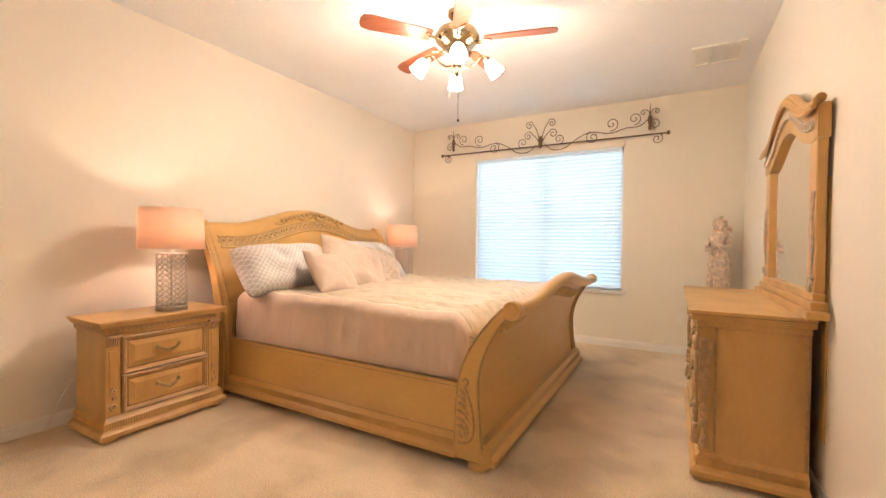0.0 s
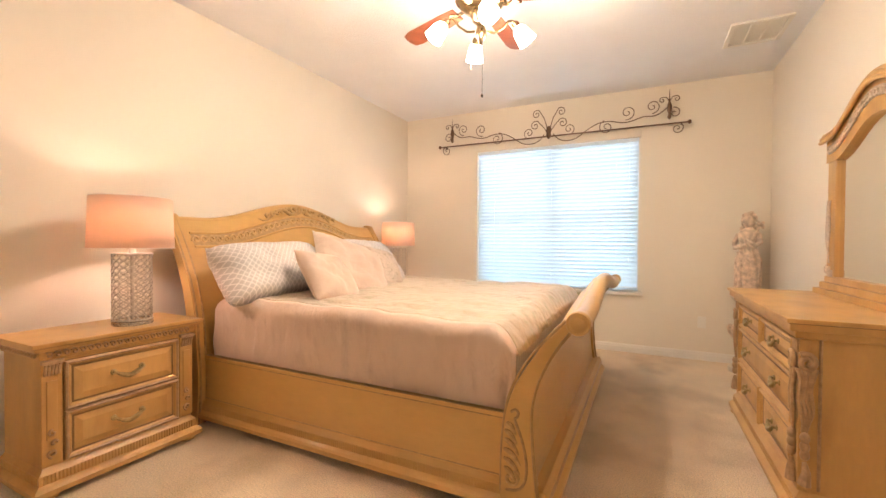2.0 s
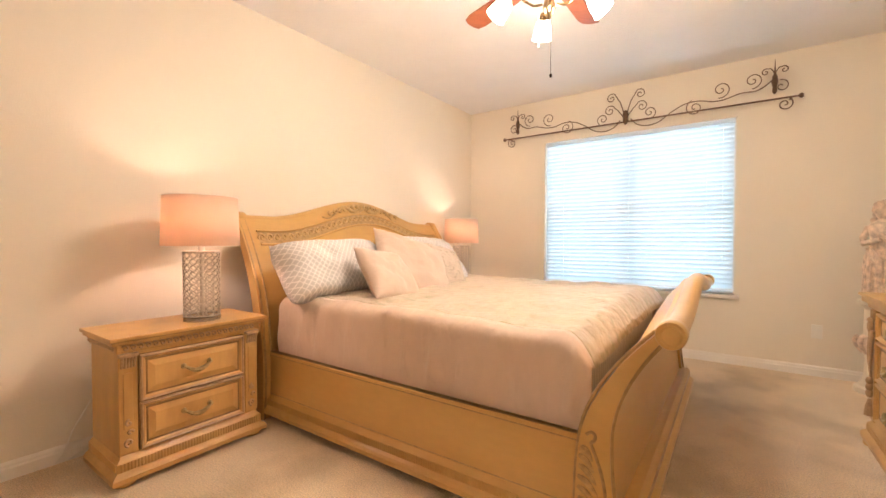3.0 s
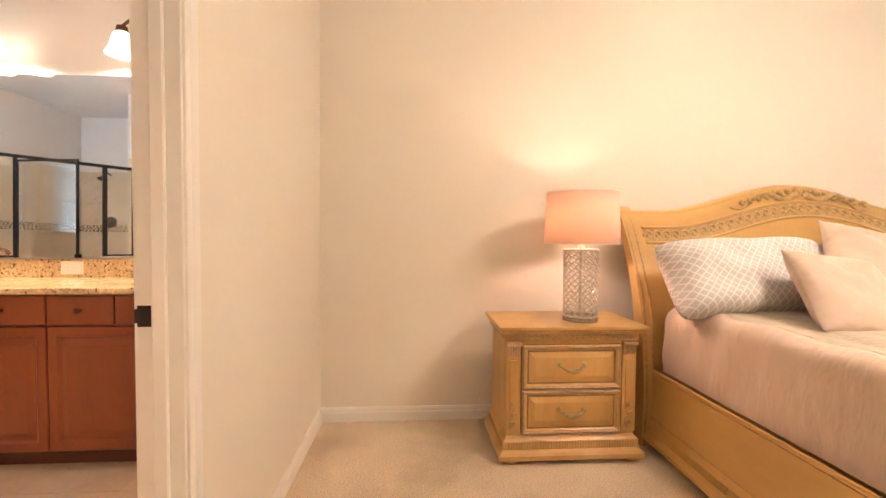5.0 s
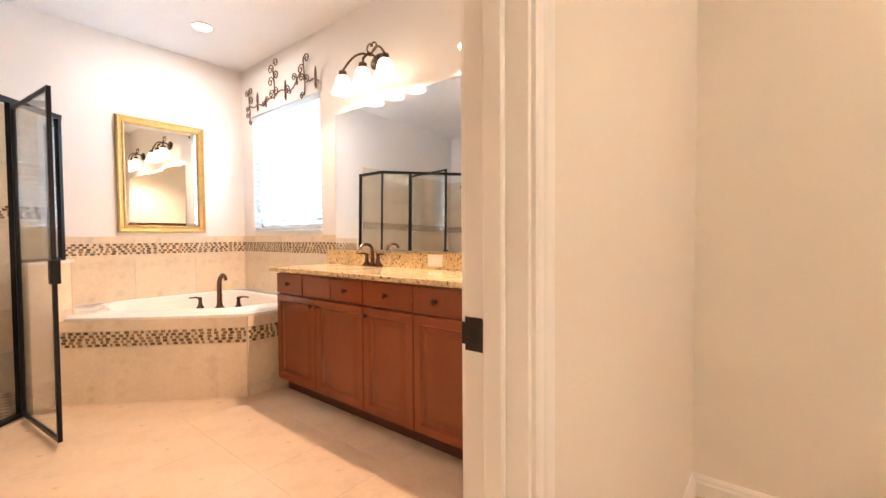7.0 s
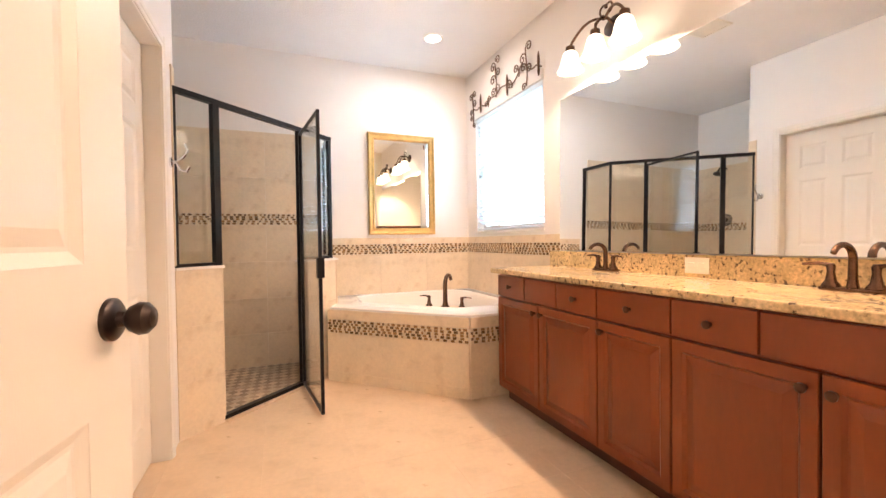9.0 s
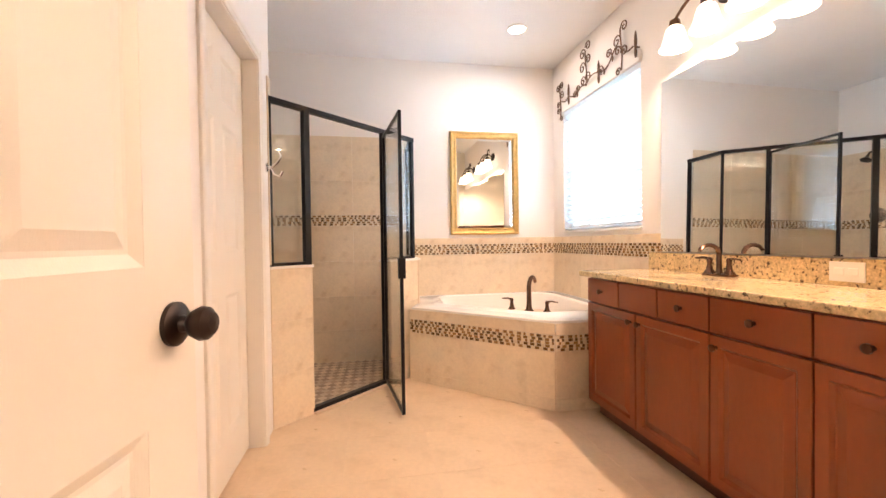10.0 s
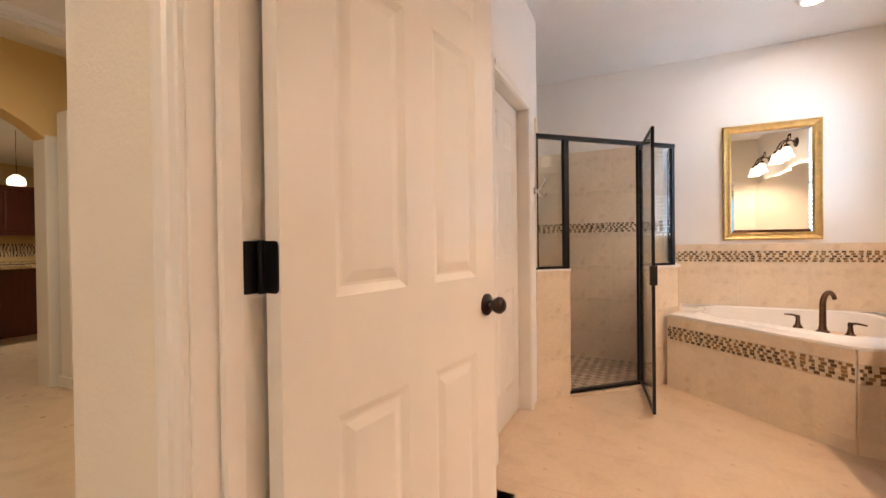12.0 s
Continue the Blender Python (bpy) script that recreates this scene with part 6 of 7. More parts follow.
# mirror that stands on the dresser
MC, MX = 3.44, -0.405
dm = empty("dresser_mirror", pose(MX, MC, DH, 0, 0, 180), "tall arched dresser mirror in a carved maple frame", "mirror")


def mtop(y, low=0.94, high=1.11, half=0.60):
    t = min(1, abs(y) / half)
    return low + (high - low) * (0.5 + 0.5 * math.cos(math.pi * min(1, t / 0.85)))


bm = box(bm_new(), -0.004, -0.655, 0, 0.075, 0.655, 0.035, 0.006)
box(bm, -0.004, -0.62, 0.035, 0.055, 0.62, 0.075, 0.010)
box(bm, -0.004, -0.585, 0.075, 0.04, 0.585, 0.11, 0.006)
part("base_moulding", bm, M_OAK, dm)
for sg in (-1, 1):
    bm = box(bm_new(), -0.004, sg * 0.455, 0.11, 0.034, sg * 0.575, 0.86, 0.008)
    p = part("stile", bm, M_OAK, dm)
    bm = bm_new()
    for u0, ph in ((-0.016, 0.0), (0.0, 0.9), (0.016, 1.8)):
        tube(bm, [(0.034 + 0.006 * math.sin(math.pi * t), sg * (0.540 + u0 * (1 - 0.5 * t) + 0.006 * math.sin(10 * t + ph)), 0.56 - 0.37 * t) for t in [i / 18 for i in range(19)]], 0.0075, 7, lambda t: 0.5 + 0.7 * math.sin(math.pi * min(1, 0.15 + t)))
    tube(bm, [(0.04, sg * 0.545 + u, 0.155 + v) for u, v in spiral(0, 0, 0.03, 1.4, 0.5, sg, 22)], 0.008, 6)
    for k in range(4):
        box(bm, 0.034, sg * 0.51 + k * 0.014 - 0.02, 0.11, 0.044, sg * 0.51 + k * 0.014 - 0.011, 0.15, 0.002, 1)
    part("leaf_carving", bm, M_CARVG, p, "carved leaf drop", smooth=True)
# arched crown: a board with a swept cornice and a rope of carving
bm = bm_new()
nn = 40
front, back = [], []
for i in range(nn + 1):
    y = -0.59 + 1.18 * i / nn
    zt = mtop(y)
    zl = zt - 0.15 - 0.03 * (1 - abs(y) / 0.59)
    front.append((bm.verts.new((0.038, y, zl)), bm.verts.new((0.038, y, zt))))
    back.append((bm.verts.new((-0.007, y, zl)), bm.verts.new((-0.007, y, zt))))
fs = []
for i in range(nn):
    a, b, c, d = front[i], front[i + 1], back[i], back[i + 1]
    fs += [bm.faces.new((a[0], b[0], b[1], a[1])), bm.faces.new((c[1], d[1], d[0], c[0])), bm.faces.new((a[1], b[1], d[1], c[1])), bm.faces.new((c[0], d[0], b[0], a[0]))]
fs += [bm.faces.new((front[0][0], front[0][1], back[0][1], back[0][0])), bm.faces.new((back[-1][0], back[-1][1], front[-1][1], front[-1][0]))]
bmesh.ops.recalc_face_normals(bm, faces=fs)
cr = part("crown", bm, M_OAK, dm)
bm = bm_new()
for off, x, r in ((0.0, 0.050, 0.016), (0.022, 0.060, 0.011), (-0.014, 0.036, 0.020)):
    tube(bm, [(x, -0.62 + 1.24 * i / nn, mtop(-0.62 + 1.24 * i / nn) - off) for i in range(nn + 1)], r, 8)
part("cornice", bm, M_OAK, cr, smooth=True)
bm = bm_new()
for i in range(34):
    y = -0.53 + 1.06 * i / 33
    sl = (mtop(y + 0.01) - mtop(y - 0.01)) / 0.02
    tube(bm, [(0.044, y + u, mtop(y) - 0.085 + v + sl * u) for u, v in spiral(0, 0, 0.026, 1.0, 2.6, -1, 14, 0.3)], 0.008, 6)
part("rope_carving", bm, M_CARVG, cr, "carved scroll border, greyed", smooth=True)
bm = bm_new()
ring = [(0.012, -0.458, 0.105), (0.012, 0.458, 0.105)] + [(0.012, 0.458 - 0.916 * i / 20, mtop(0.458 - 0.916 * i / 20) - 0.14) for i in range(21)]
bm.faces.new([bm.verts.new(p) for p in ring])
bmesh.ops.recalc_face_normals(bm, faces=bm.faces[:])
if bm.faces[:][0].normal.x < 0:
    bmesh.ops.reverse_faces(bm, faces=bm.faces[:])
part("mirror_glass", bm, M_MIRROR, dm, "silvered glass")
part("backing", box(bm_new(), -0.012, -0.47, 0.06, -0.008, 0.47, 0.88), M_OAKV, dm)
for sg in (-1, 1):
    part("support_board", box(bm_new(), -0.020, sg * 0.50, -0.55, -0.012, sg * 0.56, 0.62), M_OAK, dm)

# ---- statue on its pedestal ----
ped = empty("pedestal", pose(-0.60, 5.24, 0), "cream plaster pedestal with a leafy collar", "pedestal")
part("base", lathe(bm_new(), [(0.135, 0), (0.14, 0.02), (0.135, 0.04), (0.115, 0.05), (0.10, 0.08), (0.085, 0.12), (0.078, 0.24), (0.085, 0.29)], n=28), material("cream_plaster", (0.74, 0.67, 0.55), 0.6, vary=0.06, vscale=10), ped, smooth=True)
bm = lathe(bm_new(), [(0.085, 0.29), (0.11, 0.32), (0.125, 0.36), (0.115, 0.40), (0.09, 0.43)], n=28)
for k in range(12):
    a = 2 * math.pi * k / 12
    tube(bm, [(0.09 * math.cos(a), 0.09 * math.sin(a), 0.30), (0.125 * math.cos(a), 0.125 * math.sin(a), 0.345), (0.135 * math.cos(a), 0.135 * math.sin(a), 0.385), (0.125 * math.cos(a), 0.125 * math.sin(a), 0.41)], 0.016, 7)
part("leafy_collar", bm, M_STATUE, ped, "carved leafy collar", smooth=True)
part("top", lathe(bm_new(), [(0.09, 0.43), (0.085, 0.62), (0.11, 0.65), (0.125, 0.66), (0.125, 0.69)], n=28), bpy.data.materials["cream_plaster"], ped, smooth=True)


def statue():
    """A robed garden-style figure, one plain mesh."""
    bm = bm_new()
    n = 44
    prof = [(0.105, 0), (0.11, 0.02), (0.10, 0.03), (0.10, 0.12), (0.105, 0.22), (0.098, 0.32), (0.075, 0.39), (0.066, 0.43), (0.085, 0.50), (0.092, 0.545), (0.07, 0.575), (0.034, 0.592), (0.030, 0.61)]
    rings = []
    for r, z in prof:
        ring_ = []
        for i in range(n):
            a = 2 * math.pi * i / n
            fold = 1 + (0.13 * math.sin(9 * a + 7 * z) + 0.06 * math.sin(17 * a - 5 * z)) * (1 if 0.03 < z < 0.40 else 0.15)
            ring_.append(bm.verts.new((r * fold * math.cos(a) * 1.0, r * fold * math.sin(a) * 0.8, z)))
        rings.append(ring_)
    for p, q in zip(rings, rings[1:]):
        for i in range(n):
            bm.faces.new((p[i], p[(i + 1) % n], q[(i + 1) % n], q[i]))
    bm.faces.new(rings[0][::-1]); bm.faces.new(rings[-1])
    ball(bm, (0, -0.01, 0.655), 0.05, sx=0.85, sz=1.15, n=18)
    rg = random.Random(3)
    for k in range(70):
        a, h = rg.uniform(0, 2 * math.pi), rg.uniform(0.56, 0.73)
        if math.sin(a) < -0.45 and h < 0.69:
            continue
        rr = 0.052 if h > 0.62 else 0.062
        ball(bm, (rr * math.cos(a), 0.012 + rr * math.sin(a) * 0.85, h), rg.uniform(0.014, 0.022), n=8)
    tube(bm, [(-0.085, 0, 0.54), (-0.11, -0.03, 0.46), (-0.08, -0.085, 0.42), (0.0, -0.10, 0.44), (0.03, -0.10, 0.45)], 0.024, 9, lambda t: 1.1 - 0.4 * t)
    tube(bm, [(0.085, 0, 0.54), (0.115, -0.03, 0.47), (0.10, -0.09, 0.44), (0.05, -0.11, 0.47), (0.02, -0.11, 0.49)], 0.024, 9, lambda t: 1.1 - 0.4 * t)
    for k in range(3):
        z = 0.43 - 0.05 * k
        tube(bm, [(-0.075 - 0.012 * k, -0.02, z), (-0.03, -0.075, z - 0.05 - 0.03 * k), (0.04, -0.08, z - 0.12 - 0.04 * k), (0.09, -0.03, z - 0.17 - 0.05 * k)], 0.010, 7)
    for k in range(7):
        a = math.pi * (1.1 + 0.8 * k / 6)
        tube(bm, [(0.07 * math.cos(a), 0.06 * math.sin(a), 0.38), (0.10 * math.cos(a + 0.1), 0.085 * math.sin(a + 0.1), 0.22), (0.108 * math.cos(a), 0.088 * math.sin(a), 0.03)], 0.011, 7, lambda t: 0.6 + 0.6 * t)
    tube(bm, [(0.05, -0.09, 0.47), (0.09, -0.06, 0.55), (0.12, -0.03, 0.62)], 0.010, 6)
    for k in range(8):
        ball(bm, (0.115 + 0.02 * math.cos(k * 2.4), -0.03 + 0.02 * math.sin(k * 2.4), 0.60 + 0.012 * (k % 4)), 0.017, n=8)
    return bm


st = part("statue", statue(), M_STATUE, None, smooth=True, angle=60)
st.matrix_world = pose(-0.60, 5.24, 0.69, 0, 0, -35) @ Matrix.Diagonal((0.9, 0.9, 1.0, 1.0))
tagged(st, "cream resin statue of a robed figure holding flowers, on a pedestal", "statue")


# ---- ironwork above the windows ----
def curtain_iron(m):
    c = empty("curtain_rod", m, "brown wrought iron curtain rod with vine scrolls and leaf finials", "curtain rod")
    # local x along the wall, z up, rod at z = 0
    H = 1.355
    part("rod", tube(bm_new(), [(-H, 0, 0), (H, 0, 0)], 0.008, 10), M_IRON, c, smooth=True)
    for sg in (-1, 1):
        bm = tube(bm_new(), [(sg * 1.29, 0, 0), (sg * 1.29, 0.08, 0.0)], 0.007, 8)
        lathe(bm, [(0.006, -0.02), (0.016, -0.012), (0.016, 0.012), (0.006, 0.02)], sg * H, 0, 12)
        part("bracket", bm, M_IRON, c, smooth=True)
        vine = [(0.05, 0.02), (0.10, -0.045), (0.19, -0.075), (0.30, -0.06), (0.40, 0.02), (0.52, 0.085), (0.64, 0.09), (0.74, 0.055), (0.84, 0.06), (0.95, 0.10), (1.05, 0.085), (1.12, 0.12), (1.17, 0.17)]
        fine = []
        for (a, b), (p, q) in zip(vine, vine[1:]):
            for k in range(4):
                fine.append((a + (p - a) * k / 4, b + (q - b) * k / 4))
        for _ in range(3):
            fine = [fine[0]] + [((fine[i - 1][0] + 2 * fine[i][0] + fine[i + 1][0]) / 4, (fine[i - 1][1] + 2 * fine[i][1] + fine[i + 1][1]) / 4) for i in range(1, len(fine) - 1)] + [fine[-1]]
        bm = tube(bm_new(), [(sg * u, -0.012, v) for u, v in fine], 0.005, 6)
        for cx_, cz_, r, turns, st_, wy in ((0.22, 0.055, 0.06, 1.4, -1.2, 1), (0.60, 0.03, 0.075, 1.5, 1.9, 1), (0.80, 0.155, 0.075, 1.5, -1.8, 1), (1.03, 0.185, 0.07, 1.5, -1.6, 1), (1.25, -0.055, 0.058, 1.5, 1.3, -1), (1.225, 0.10, 0.055, 1.2, 1.8, -1)):
            tube(bm, [(sg * u, -0.012, v) for u, v in spiral(cx_, cz_, r, turns, st_, wy, 30)], 0.0045, 6)
        part("vine_scroll", bm, M_IRON, c, smooth=True)
        bm = lathe(bm_new(), [(0.006, 0.04), (0.018, 0.06), (0.014, 0.10), (0.024, 0.14), (0.018, 0.19), (0.006, 0.215), (0.003, 0.30), (0.001, 0.335)], sg * 1.18, -0.012, 10)
        for s2 in (-1, 1):
            tube(bm, [(sg * 1.18 + s2 * u, -0.012, v) for u, v in [(0, 0.20), (0.01, 0.235), (0.03, 0.262)] + spiral(0.062, 0.235, 0.032, 1.2, 2.2, -1, 20)], 0.0045, 6)
        part("leaf_finial", bm, M_IRON, c, "leaf finial", smooth=True)
        bm = bm_new()
        for (p0, p1, cc, r) in (((0.01, 0.05), (0.05, 0.20), (0.135, 0.255), 0.05), ((0.012, 0.03), (0.07, 0.12), (0.15, 0.13), 0.055)):
            pts = [p0, ((p0[0] + p1[0]) / 2 - 0.004, (p0[1] + p1[1]) / 2), p1, (cc[0] - 0.9 * r + 0.01, cc[1] + 0.55 * r)] + spiral(cc[0], cc[1], r, 1.4, 2.3, -1, 26)
            tube(bm, [(sg * u, -0.012, v) for u, v in pts], 0.0045, 6)
        part("fan_curl", bm, M_IRON, c, smooth=True)
    part("centre_leaf", lathe(bm_new(), [(0.008, -0.03), (0.026, 0.0), (0.022, 0.05), (0.028, 0.08), (0.01, 0.11)], 0, -0.012, 10), M_IRON, c, smooth=True)
    return c


curtain_iron(pose(-2.405, NY - 0.08, 2.332))

bi = empty("wall_ironwork", pose(WX + 0.03, -2.60, 2.288, 0, 0, 90), "brown wrought iron scroll ornament above the bathroom window", "ornament")
for px_ in (-0.40, 0.09, 0.54):
    bm = lathe(bm_new(), [(0.005, -0.01), (0.010, 0.02), (0.008, 0.05), (0.011, 0.09), (0.009, 0.13), (0.004, 0.165)], px_, 0, 10)
    tube(bm, [(px_, 0, 0.06), (px_, 0.03, 0.06)], 0.005, 6)
    part("leaf_post", bm, M_IRON, bi, smooth=True)
bm = bm_new()
vine = [(-0.54, 0.06), (-0.46, 0.03), (-0.40, 0.06), (-0.33, 0.03), (-0.26, 0.02), (-0.19, 0.07), (-0.10, 0.05), (-0.02, 0.10), (0.09, 0.08), (0.17, 0.05), (0.25, 0.09), (0.31, 0.17), (0.37, 0.14), (0.44, 0.06), (0.54, 0.08)]
fine = []
for (a, b), (p, q) in zip(vine, vine[1:]):
    for k in range(4):
        fine.append((a + (p - a) * k / 4, b + (q - b) * k / 4))
for _ in range(3):
    fine = [fine[0]] + [((fine[i - 1][0] + 2 * fine[i][0] + fine[i + 1][0]) / 4, (fine[i - 1][1] + 2 * fine[i][1] + fine[i + 1][1]) / 4) for i in range(1, len(fine) - 1)] + [fine[-1]]
tube(bm, [(u, 0, v) for u, v in fine], 0.0055, 6)
part("vine", bm, M_IRON, bi, smooth=True)


def scroll_stem(u0, z0, z1, curls):
    """An upright bar with curls that leave it to either side: (height, side, radius)."""
    bm = tube(bm_new(), [(u0 + 0.010 * math.sin(5 * t), 0, z0 + (z1 - z0) * t) for t in [i / 10 for i in range(11)]], 0.0055, 6)
    for z, side, r in curls:
        tube(bm, [(u, -0.004, v) for u, v in spiral(u0 + side * r, z, r, 1.35, math.pi if side > 0 else 0.0, -side, 26, 0.2)], 0.005, 6)
    return bm


for u0, z0, z1, curls in ((-0.56, -0.10, 0.21, ((0.19, -1, 0.035), (0.20, 1, 0.035), (0.11, 1, 0.04), (0.04, -1, 0.03), (-0.10, 1, 0.028), (-0.02, -1, 0.028))),
                          (-0.10, 0.04, 0.33, ((0.31, -1, 0.045), (0.35, 1, 0.04), (0.20, -1, 0.048), (0.24, 1, 0.042), (0.09, -1, 0.04), (0.10, 1, 0.04))),
                          (0.38, -0.03, 0.27, ((0.19, -1, 0.045), (0.26, 1, 0.04), (0.12, -1, 0.035), (0.09, 1, 0.04), (-0.03, -1, 0.03))),
                          (0.16, 0.03, 0.09, ((0.07, -1, 0.04),)),
                          (0.27, 0.08, 0.15, ((0.15, -1, 0.035),)),
                          (-0.25, 0.0, 0.06, ((0.06, 1, 0.03), (0.03, -1, 0.03)))):
    part("curl", scroll_stem(u0, z0, z1, curls), M_IRON, bi, smooth=True)

# ---- ceiling fan, vent ----
fan = empty("ceiling_fan", pose(FAN[0], FAN[1], CZ, 0, 0, FAN_TURN), "antique brass ceiling fan with cherry blades and four lit glass shades", "ceiling fan")
part("canopy", lathe(bm_new(), [(0.065, 0), (0.065, -0.03), (0.045, -0.055), (0.018, -0.07), (0.014, -0.075)], n=24), M_FANB, fan, smooth=True)
part("downrod", tube(bm_new(), [(0, 0, -0.07), (0, 0, -0.12)], 0.013, 10), M_FANB, fan, smooth=True)
part("motor", lathe(bm_new(), [(0.03, -0.105), (0.09, -0.115), (0.135, -0.135), (0.15, -0.165), (0.15, -0.195), (0.13, -0.215), (0.115, -0.235), (0.085, -0.25), (0.06, -0.262)], n=32), M_FANB, fan, smooth=True)
bm = bm_new()
for k in range(26):
    a = 2 * math.pi * k / 26
    ball(bm, (0.143 * math.cos(a), 0.143 * math.sin(a), -0.18), 0.012, sz=1.6, n=8)
part("motor_ornament", bm, M_FANB, fan, smooth=True)
for k in range(5):
    a = 72 * k - 14
    ir = part("blade_iron", moved(tube(bm_new(), [(0.10, 0, -0.21), (0.15, 0.02, -0.215), (0.19, 0.0, -0.205), (0.23, 0.03, -0.20)], 0.011, 8), pose(0, 0, 0, 0, 0, a)), M_FANB, fan, smooth=True)
    bm = bm_new()
    outline = [(0.19, -0.05), (0.30, -0.058), (0.60, -0.068), (0.655, -0.055), (0.67, -0.02), (0.67, 0.02), (0.655, 0.055), (0.60, 0.068), (0.30, 0.058), (0.19, 0.05)]
    prism(bm, outline, -0.004, 0.004, "z", 0.001)
    part("blade", moved(bm, pose(0, 0, -0.195, 0, 0, a) @ pose(0, 0, 0, 12, 0, 0)), M_BLADE, fan, "cherry wood blade")
part("light_hub", lathe(bm_new(), [(0.05, -0.262), (0.062, -0.28), (0.05, -0.31), (0.022, -0.335), (0.028, -0.36), (0.034, -0.39), (0.022, -0.42), (0.008, -0.445), (0, -0.45)], n=24), M_FANB, fan, smooth=True)
for k in range(4):
    mk = pose(0, 0, 0, 0, 0, 90 * k)
    bm = tube(bm_new(), [(0.035, 0, -0.37), (0.08, 0, -0.375), (0.13, 0, -0.345), (0.16, 0, -0.305), (0.185, 0, -0.30), (0.20, 0, -0.315)], 0.007, 8)
    part("lamp_arm", moved(bm, mk), M_FANB, fan, smooth=True)
    bm = lathe(bm_new(), [(0.016, 0.02), (0.024, 0.01), (0.024, -0.02), (0.016, -0.022)], n=14)
    part("socket_cup", moved(bm, mk @ pose(0.205, 0, -0.325) @ pose(0, 0, 0, 0, -38, 0)), M_FANB, fan, smooth=True)
    bm = lathe(bm_new(), [(0.022, -0.015), (0.036, -0.03), (0.046, -0.06), (0.05, -0.095), (0.056, -0.122), (0.052, -0.122), (0.044, -0.09), (0.036, -0.05), (0.0, -0.03)], n=20)
    part("glass_shade", moved(bm, mk @ pose(0.205, 0, -0.325) @ pose(0, 0, 0, 0, -38, 0)), M_FANGLASS, fan, "lit frosted glass shade", smooth=True)
bm = tube(bm_new(), [(0.01, 0, -0.44), (0.01, 0, -0.735)], 0.0013, 5)
ball(bm, (0.01, 0, -0.742), 0.008, sz=1.3, n=8)
part("pull_chain", bm, M_BRONZE, fan)
bm = tube(bm_new(), [(-0.05, 0.03, -0.40), (-0.05, 0.03, -0.56)], 0.0013, 5)
ball(bm, (-0.05, 0.03, -0.57), 0.006, sz=2.2, n=8)
part("pull_chain", bm, M_PLATE, fan)

vent = empty("ceiling_vent", pose(-0.88, 4.39, CZ), "white slatted air vent in the ceiling", "vent")
VW_, VD_ = 0.37, 0.40
fr_ = box(bm_new(), 0, 0, -0.008, VW_, 0.03, 0); box(fr_, 0, VD_ - 0.03, -0.008, VW_, VD_, 0); box(fr_, 0, 0.03, -0.008, 0.03, VD_ - 0.03, 0); box(fr_, VW_ - 0.03, 0.03, -0.008, VW_, VD_ - 0.03, 0)
for k in (1, 2):
    box(fr_, 0.03 + (VW_ - 0.06) * k / 3 - 0.006, 0.03, -0.007, 0.03 + (VW_ - 0.06) * k / 3 + 0.006, VD_ - 0.03, 0)
part("frame", moved(fr_, Matrix.Diagonal((1, 1, 1.8, 1))), M_PLATE, vent)
# flat panel, darker than the ceiling to paint the shade between the slats
part("backing", box(bm_new(), 0.03, 0.03, -0.002, VW_ - 0.03, VD_ - 0.03, -0.0005), M_WALL, vent, "cream panel behind the slats, toned for the shade there")
me = mesh_of("slat", moved(box(bm_new(), 0.03, -0.008, -0.0008, VW_ - 0.03, 0.008, 0.0008), pose(0, 0, 0, 9)), M_PLATE)
for k in range(20):
    shared("slat", me, vent, 0, 0.04 + k * 0.0165, -0.0055)

# ---- hall and kitchen beyond the entry ----
AX_HALL = 1.75
structure("floor_hall", box(bm_new(), EX + T, -4.6, -0.1, 8.2, 2.4, -0.002), M_FTILE, "cream tiled hall floor", "floor")
bm = box(bm_new(), EX + T, -1.12, 0, AX_HALL, -1.0, CZ)
box(bm, EX + T, 2.28, 0, 8.2, 2.4, CZ)
# unseen wall, added to keep sky light out of the kitchen
box(bm, AX_HALL, -4.6, 0, AX_HALL + 0.19, -1.0, CZ)
box(bm, 8.1, -4.6, 0, 8.2, 2.28, CZ)
box(bm, 2.1, -4.6, 0, 8.1, -4.48, CZ)
structure("wall_hall", bm, M_HALL, "warm yellow painted hall walls, one unseen stretch added against sky light", "wall")
# arched opening to the kitchen, its deep reveal lined white
bm = bm_new()
AX, AY0, AY1, AD = 1.75, -0.738, 1.2, 0.19
pts = [(-1.0, 0), (AY0, 0), (AY0, 2.03)]
for k in range(1, 16):
    t = k / 16
    pts.append((AY0 + (AY1 - AY0) * t, 2.03 + 0.36 * math.sin(math.pi * t) ** 0.8))
pts += [(AY1, 2.03), (AY1, 0), (2.28, 0), (2.28, CZ), (-1.0, CZ)]
prism(bm, pts, AX, AX + AD, "x")
structure("wall_arch", bm, M_HALL, "yellow wall with a wide arched opening", "wall")
bm = box(bm_new(), AX - 0.003, AY0, 0, AX + AD + 0.003, AY0 + 0.006, 2.03)
box(bm, AX - 0.012, -0.985, 0.09, AX - 0.0005, AY0 + 0.004, 2.06, 0.003, 1)
structure("trim_arch", bm, M_TRIM, "white lined side of the arched opening", "trim")
structure("pillar_hall", box(bm_new(), 1.53, -1.0, 0, 1.70, -0.79, 2.25, 0.015, 3), M_TRIM, "white hall pillar", "pillar")
bm = box(bm_new(), AX - 0.014, -0.99, 0, AX, AY0 + 0.012, 0.09, 0.004)
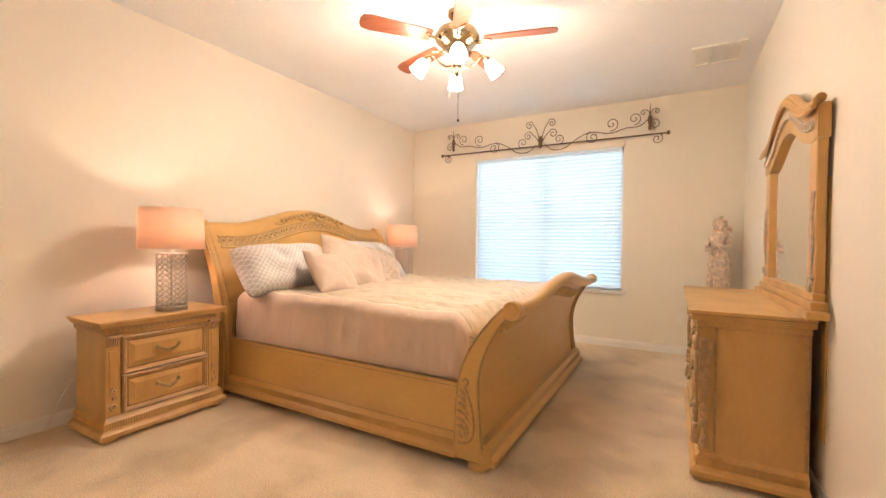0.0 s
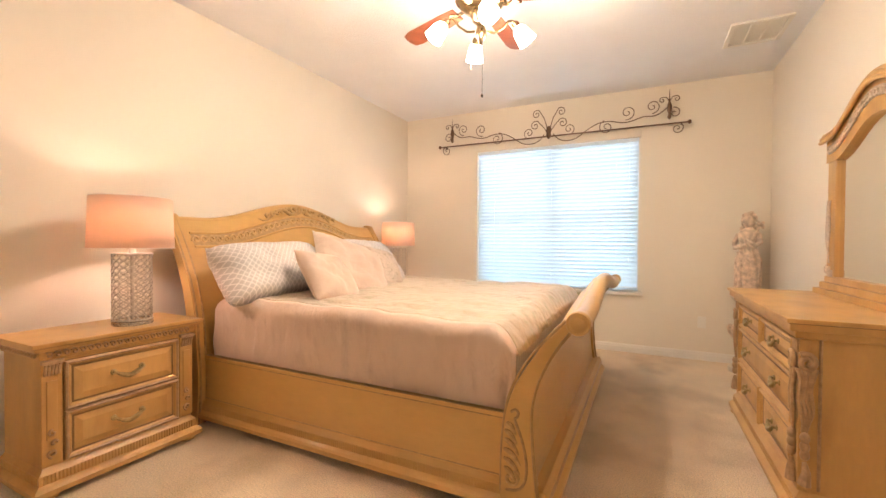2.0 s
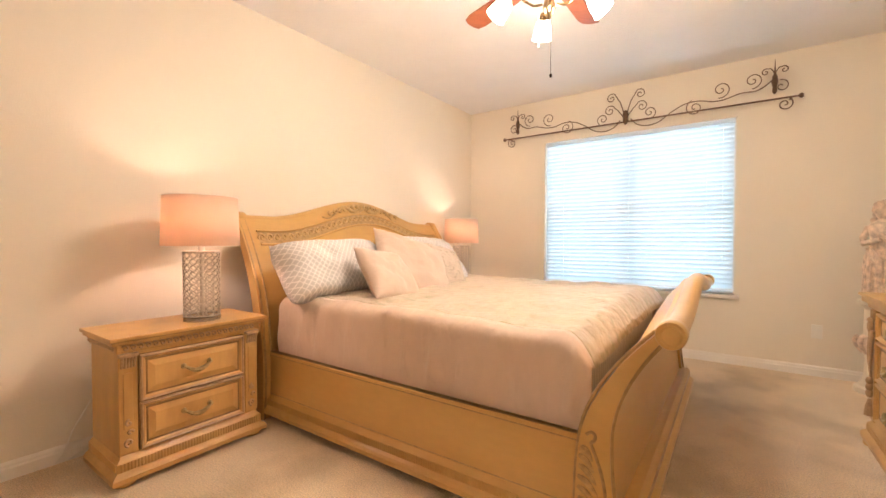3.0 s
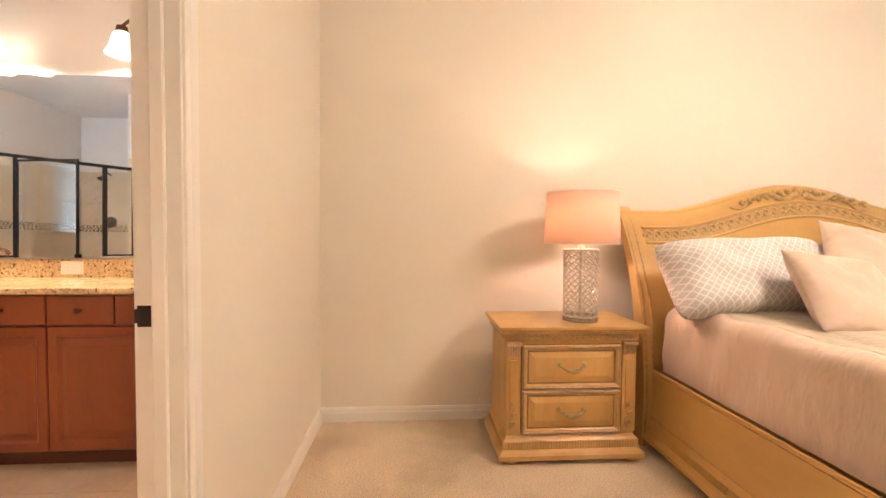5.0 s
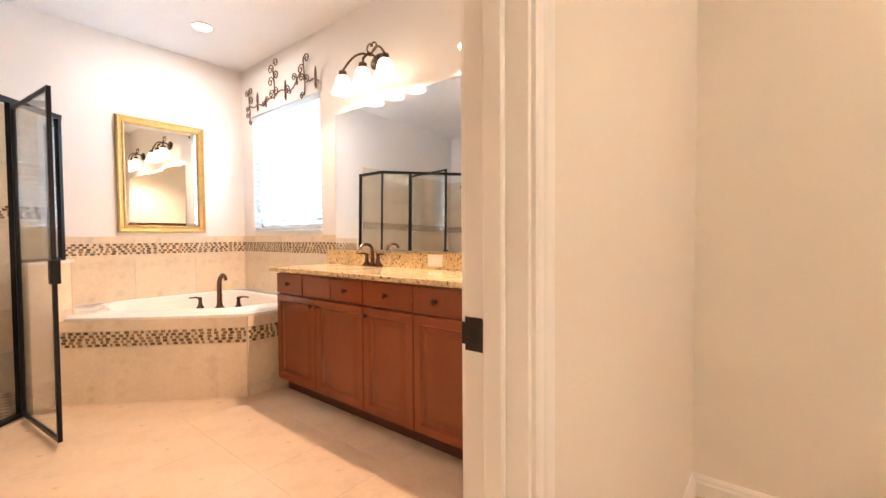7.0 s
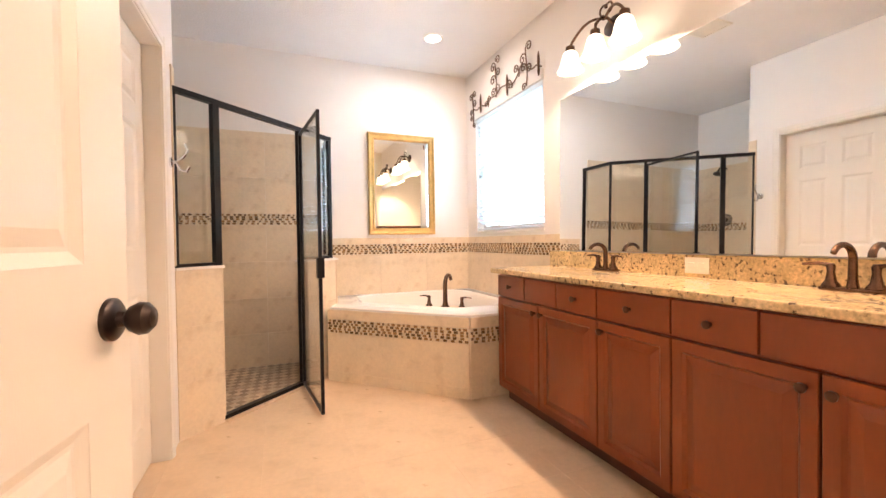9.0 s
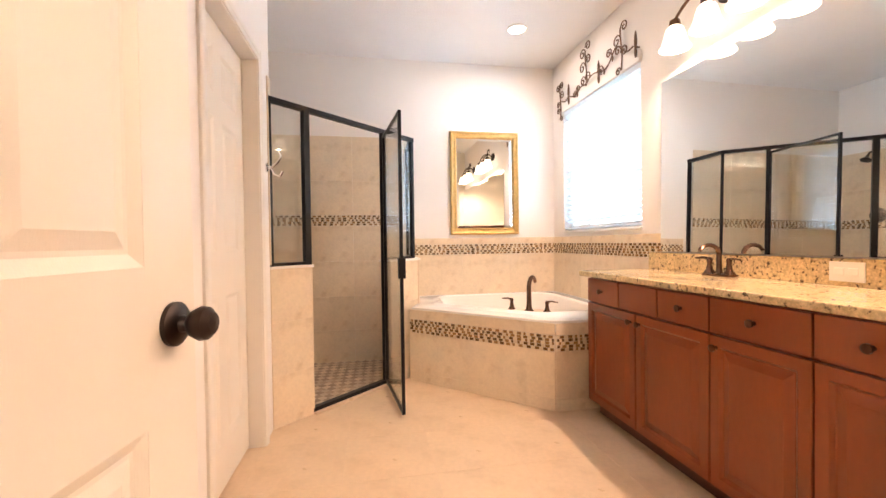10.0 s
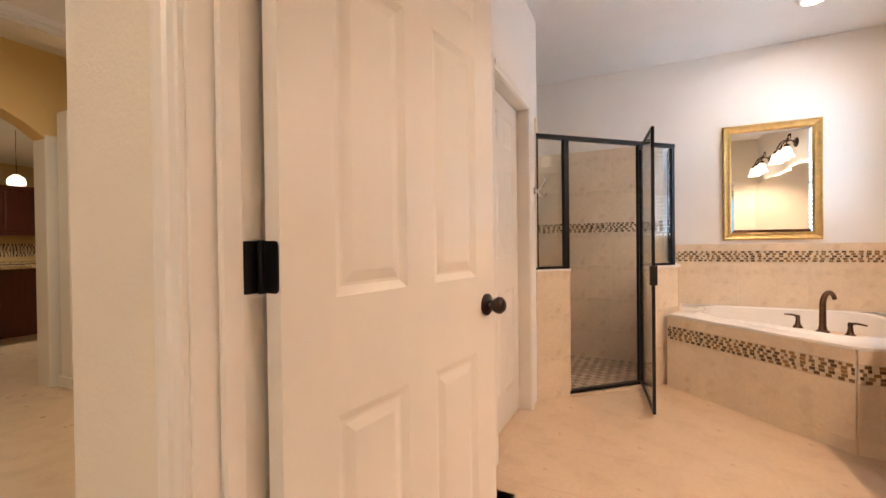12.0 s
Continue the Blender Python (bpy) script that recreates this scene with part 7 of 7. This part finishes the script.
box(bm, 1.515, -1.0, 0, 1.715, -0.775, 0.09, 0.004)
structure("baseboard_hall", bm, M_TRIM, "white baseboard at the arch", "baseboard")
structure("soffit_hall", box(bm_new(), EX + T, -1.0, 2.64, 1.3, 2.28, CZ - 0.001), M_CEIL, "lowered hall ceiling", "ceiling")
kc = empty("kitchen_island", pose(0, 0, 0), "dark espresso kitchen cabinets with a light stone top", "cabinet")
part("body", box(bm_new(), 4.7, -3.2, 0, 5.3, 1.5, 0.88), M_DARKWOOD, kc)
part("worktop", box(bm_new(), 4.66, -3.24, 0.88, 5.34, 1.54, 0.92, 0.006), M_GRANITE, kc)
kb = empty("wall_cabinet", pose(0, 0, 0), "dark espresso wall cabinets above a mosaic backsplash", "cabinet")
part("body", box(bm_new(), 7.7, -3.8, 1.4, 8.09, 1.5, 2.3), M_DARKWOOD, kb)
for k in range(7):
    part("cabinet_door", raised_panel(bm_new(), -3.78 + 0.75 * k, -3.07 + 0.75 * k, 1.42, 2.28, 7.0, 0.06), M_DARKWOOD, kb).matrix_basis = Matrix.Translation((14.69, 0, 0)) @ Matrix.Diagonal((-1, 1, 1, 1))
kl = empty("base_cabinet", pose(0, 0, 0), "dark espresso base cabinets along the kitchen wall", "cabinet")
part("body", box(bm_new(), 7.5, -3.8, 0, 8.09, 1.5, 0.88), M_DARKWOOD, kl)
part("worktop", box(bm_new(), 7.46, -3.8, 0.88, 8.09, 1.5, 0.92, 0.005), M_GRANITE, kl)
mosaic(bpy.data.objects["wall_hall"], Vector((8.1, -3.8)), Vector((8.1, 1.5)), 1.0, 1.25, Vector((-1, 0)), 21)
pd = empty("pendant_lamp", pose(5.0, -1.65, CZ), "small lit glass pendant lamp over the kitchen island", "pendant lamp")
part("cord", tube(bm_new(), [(0, 0, 0), (0, 0, -0.62)], 0.004, 6), M_BLACKM, pd)
part("glass_shade", lathe(bm_new(), [(0.03, -0.60), (0.08, -0.64), (0.10, -0.70), (0.09, -0.74)], n=18), M_SHADE, pd, "lit white glass", smooth=True)
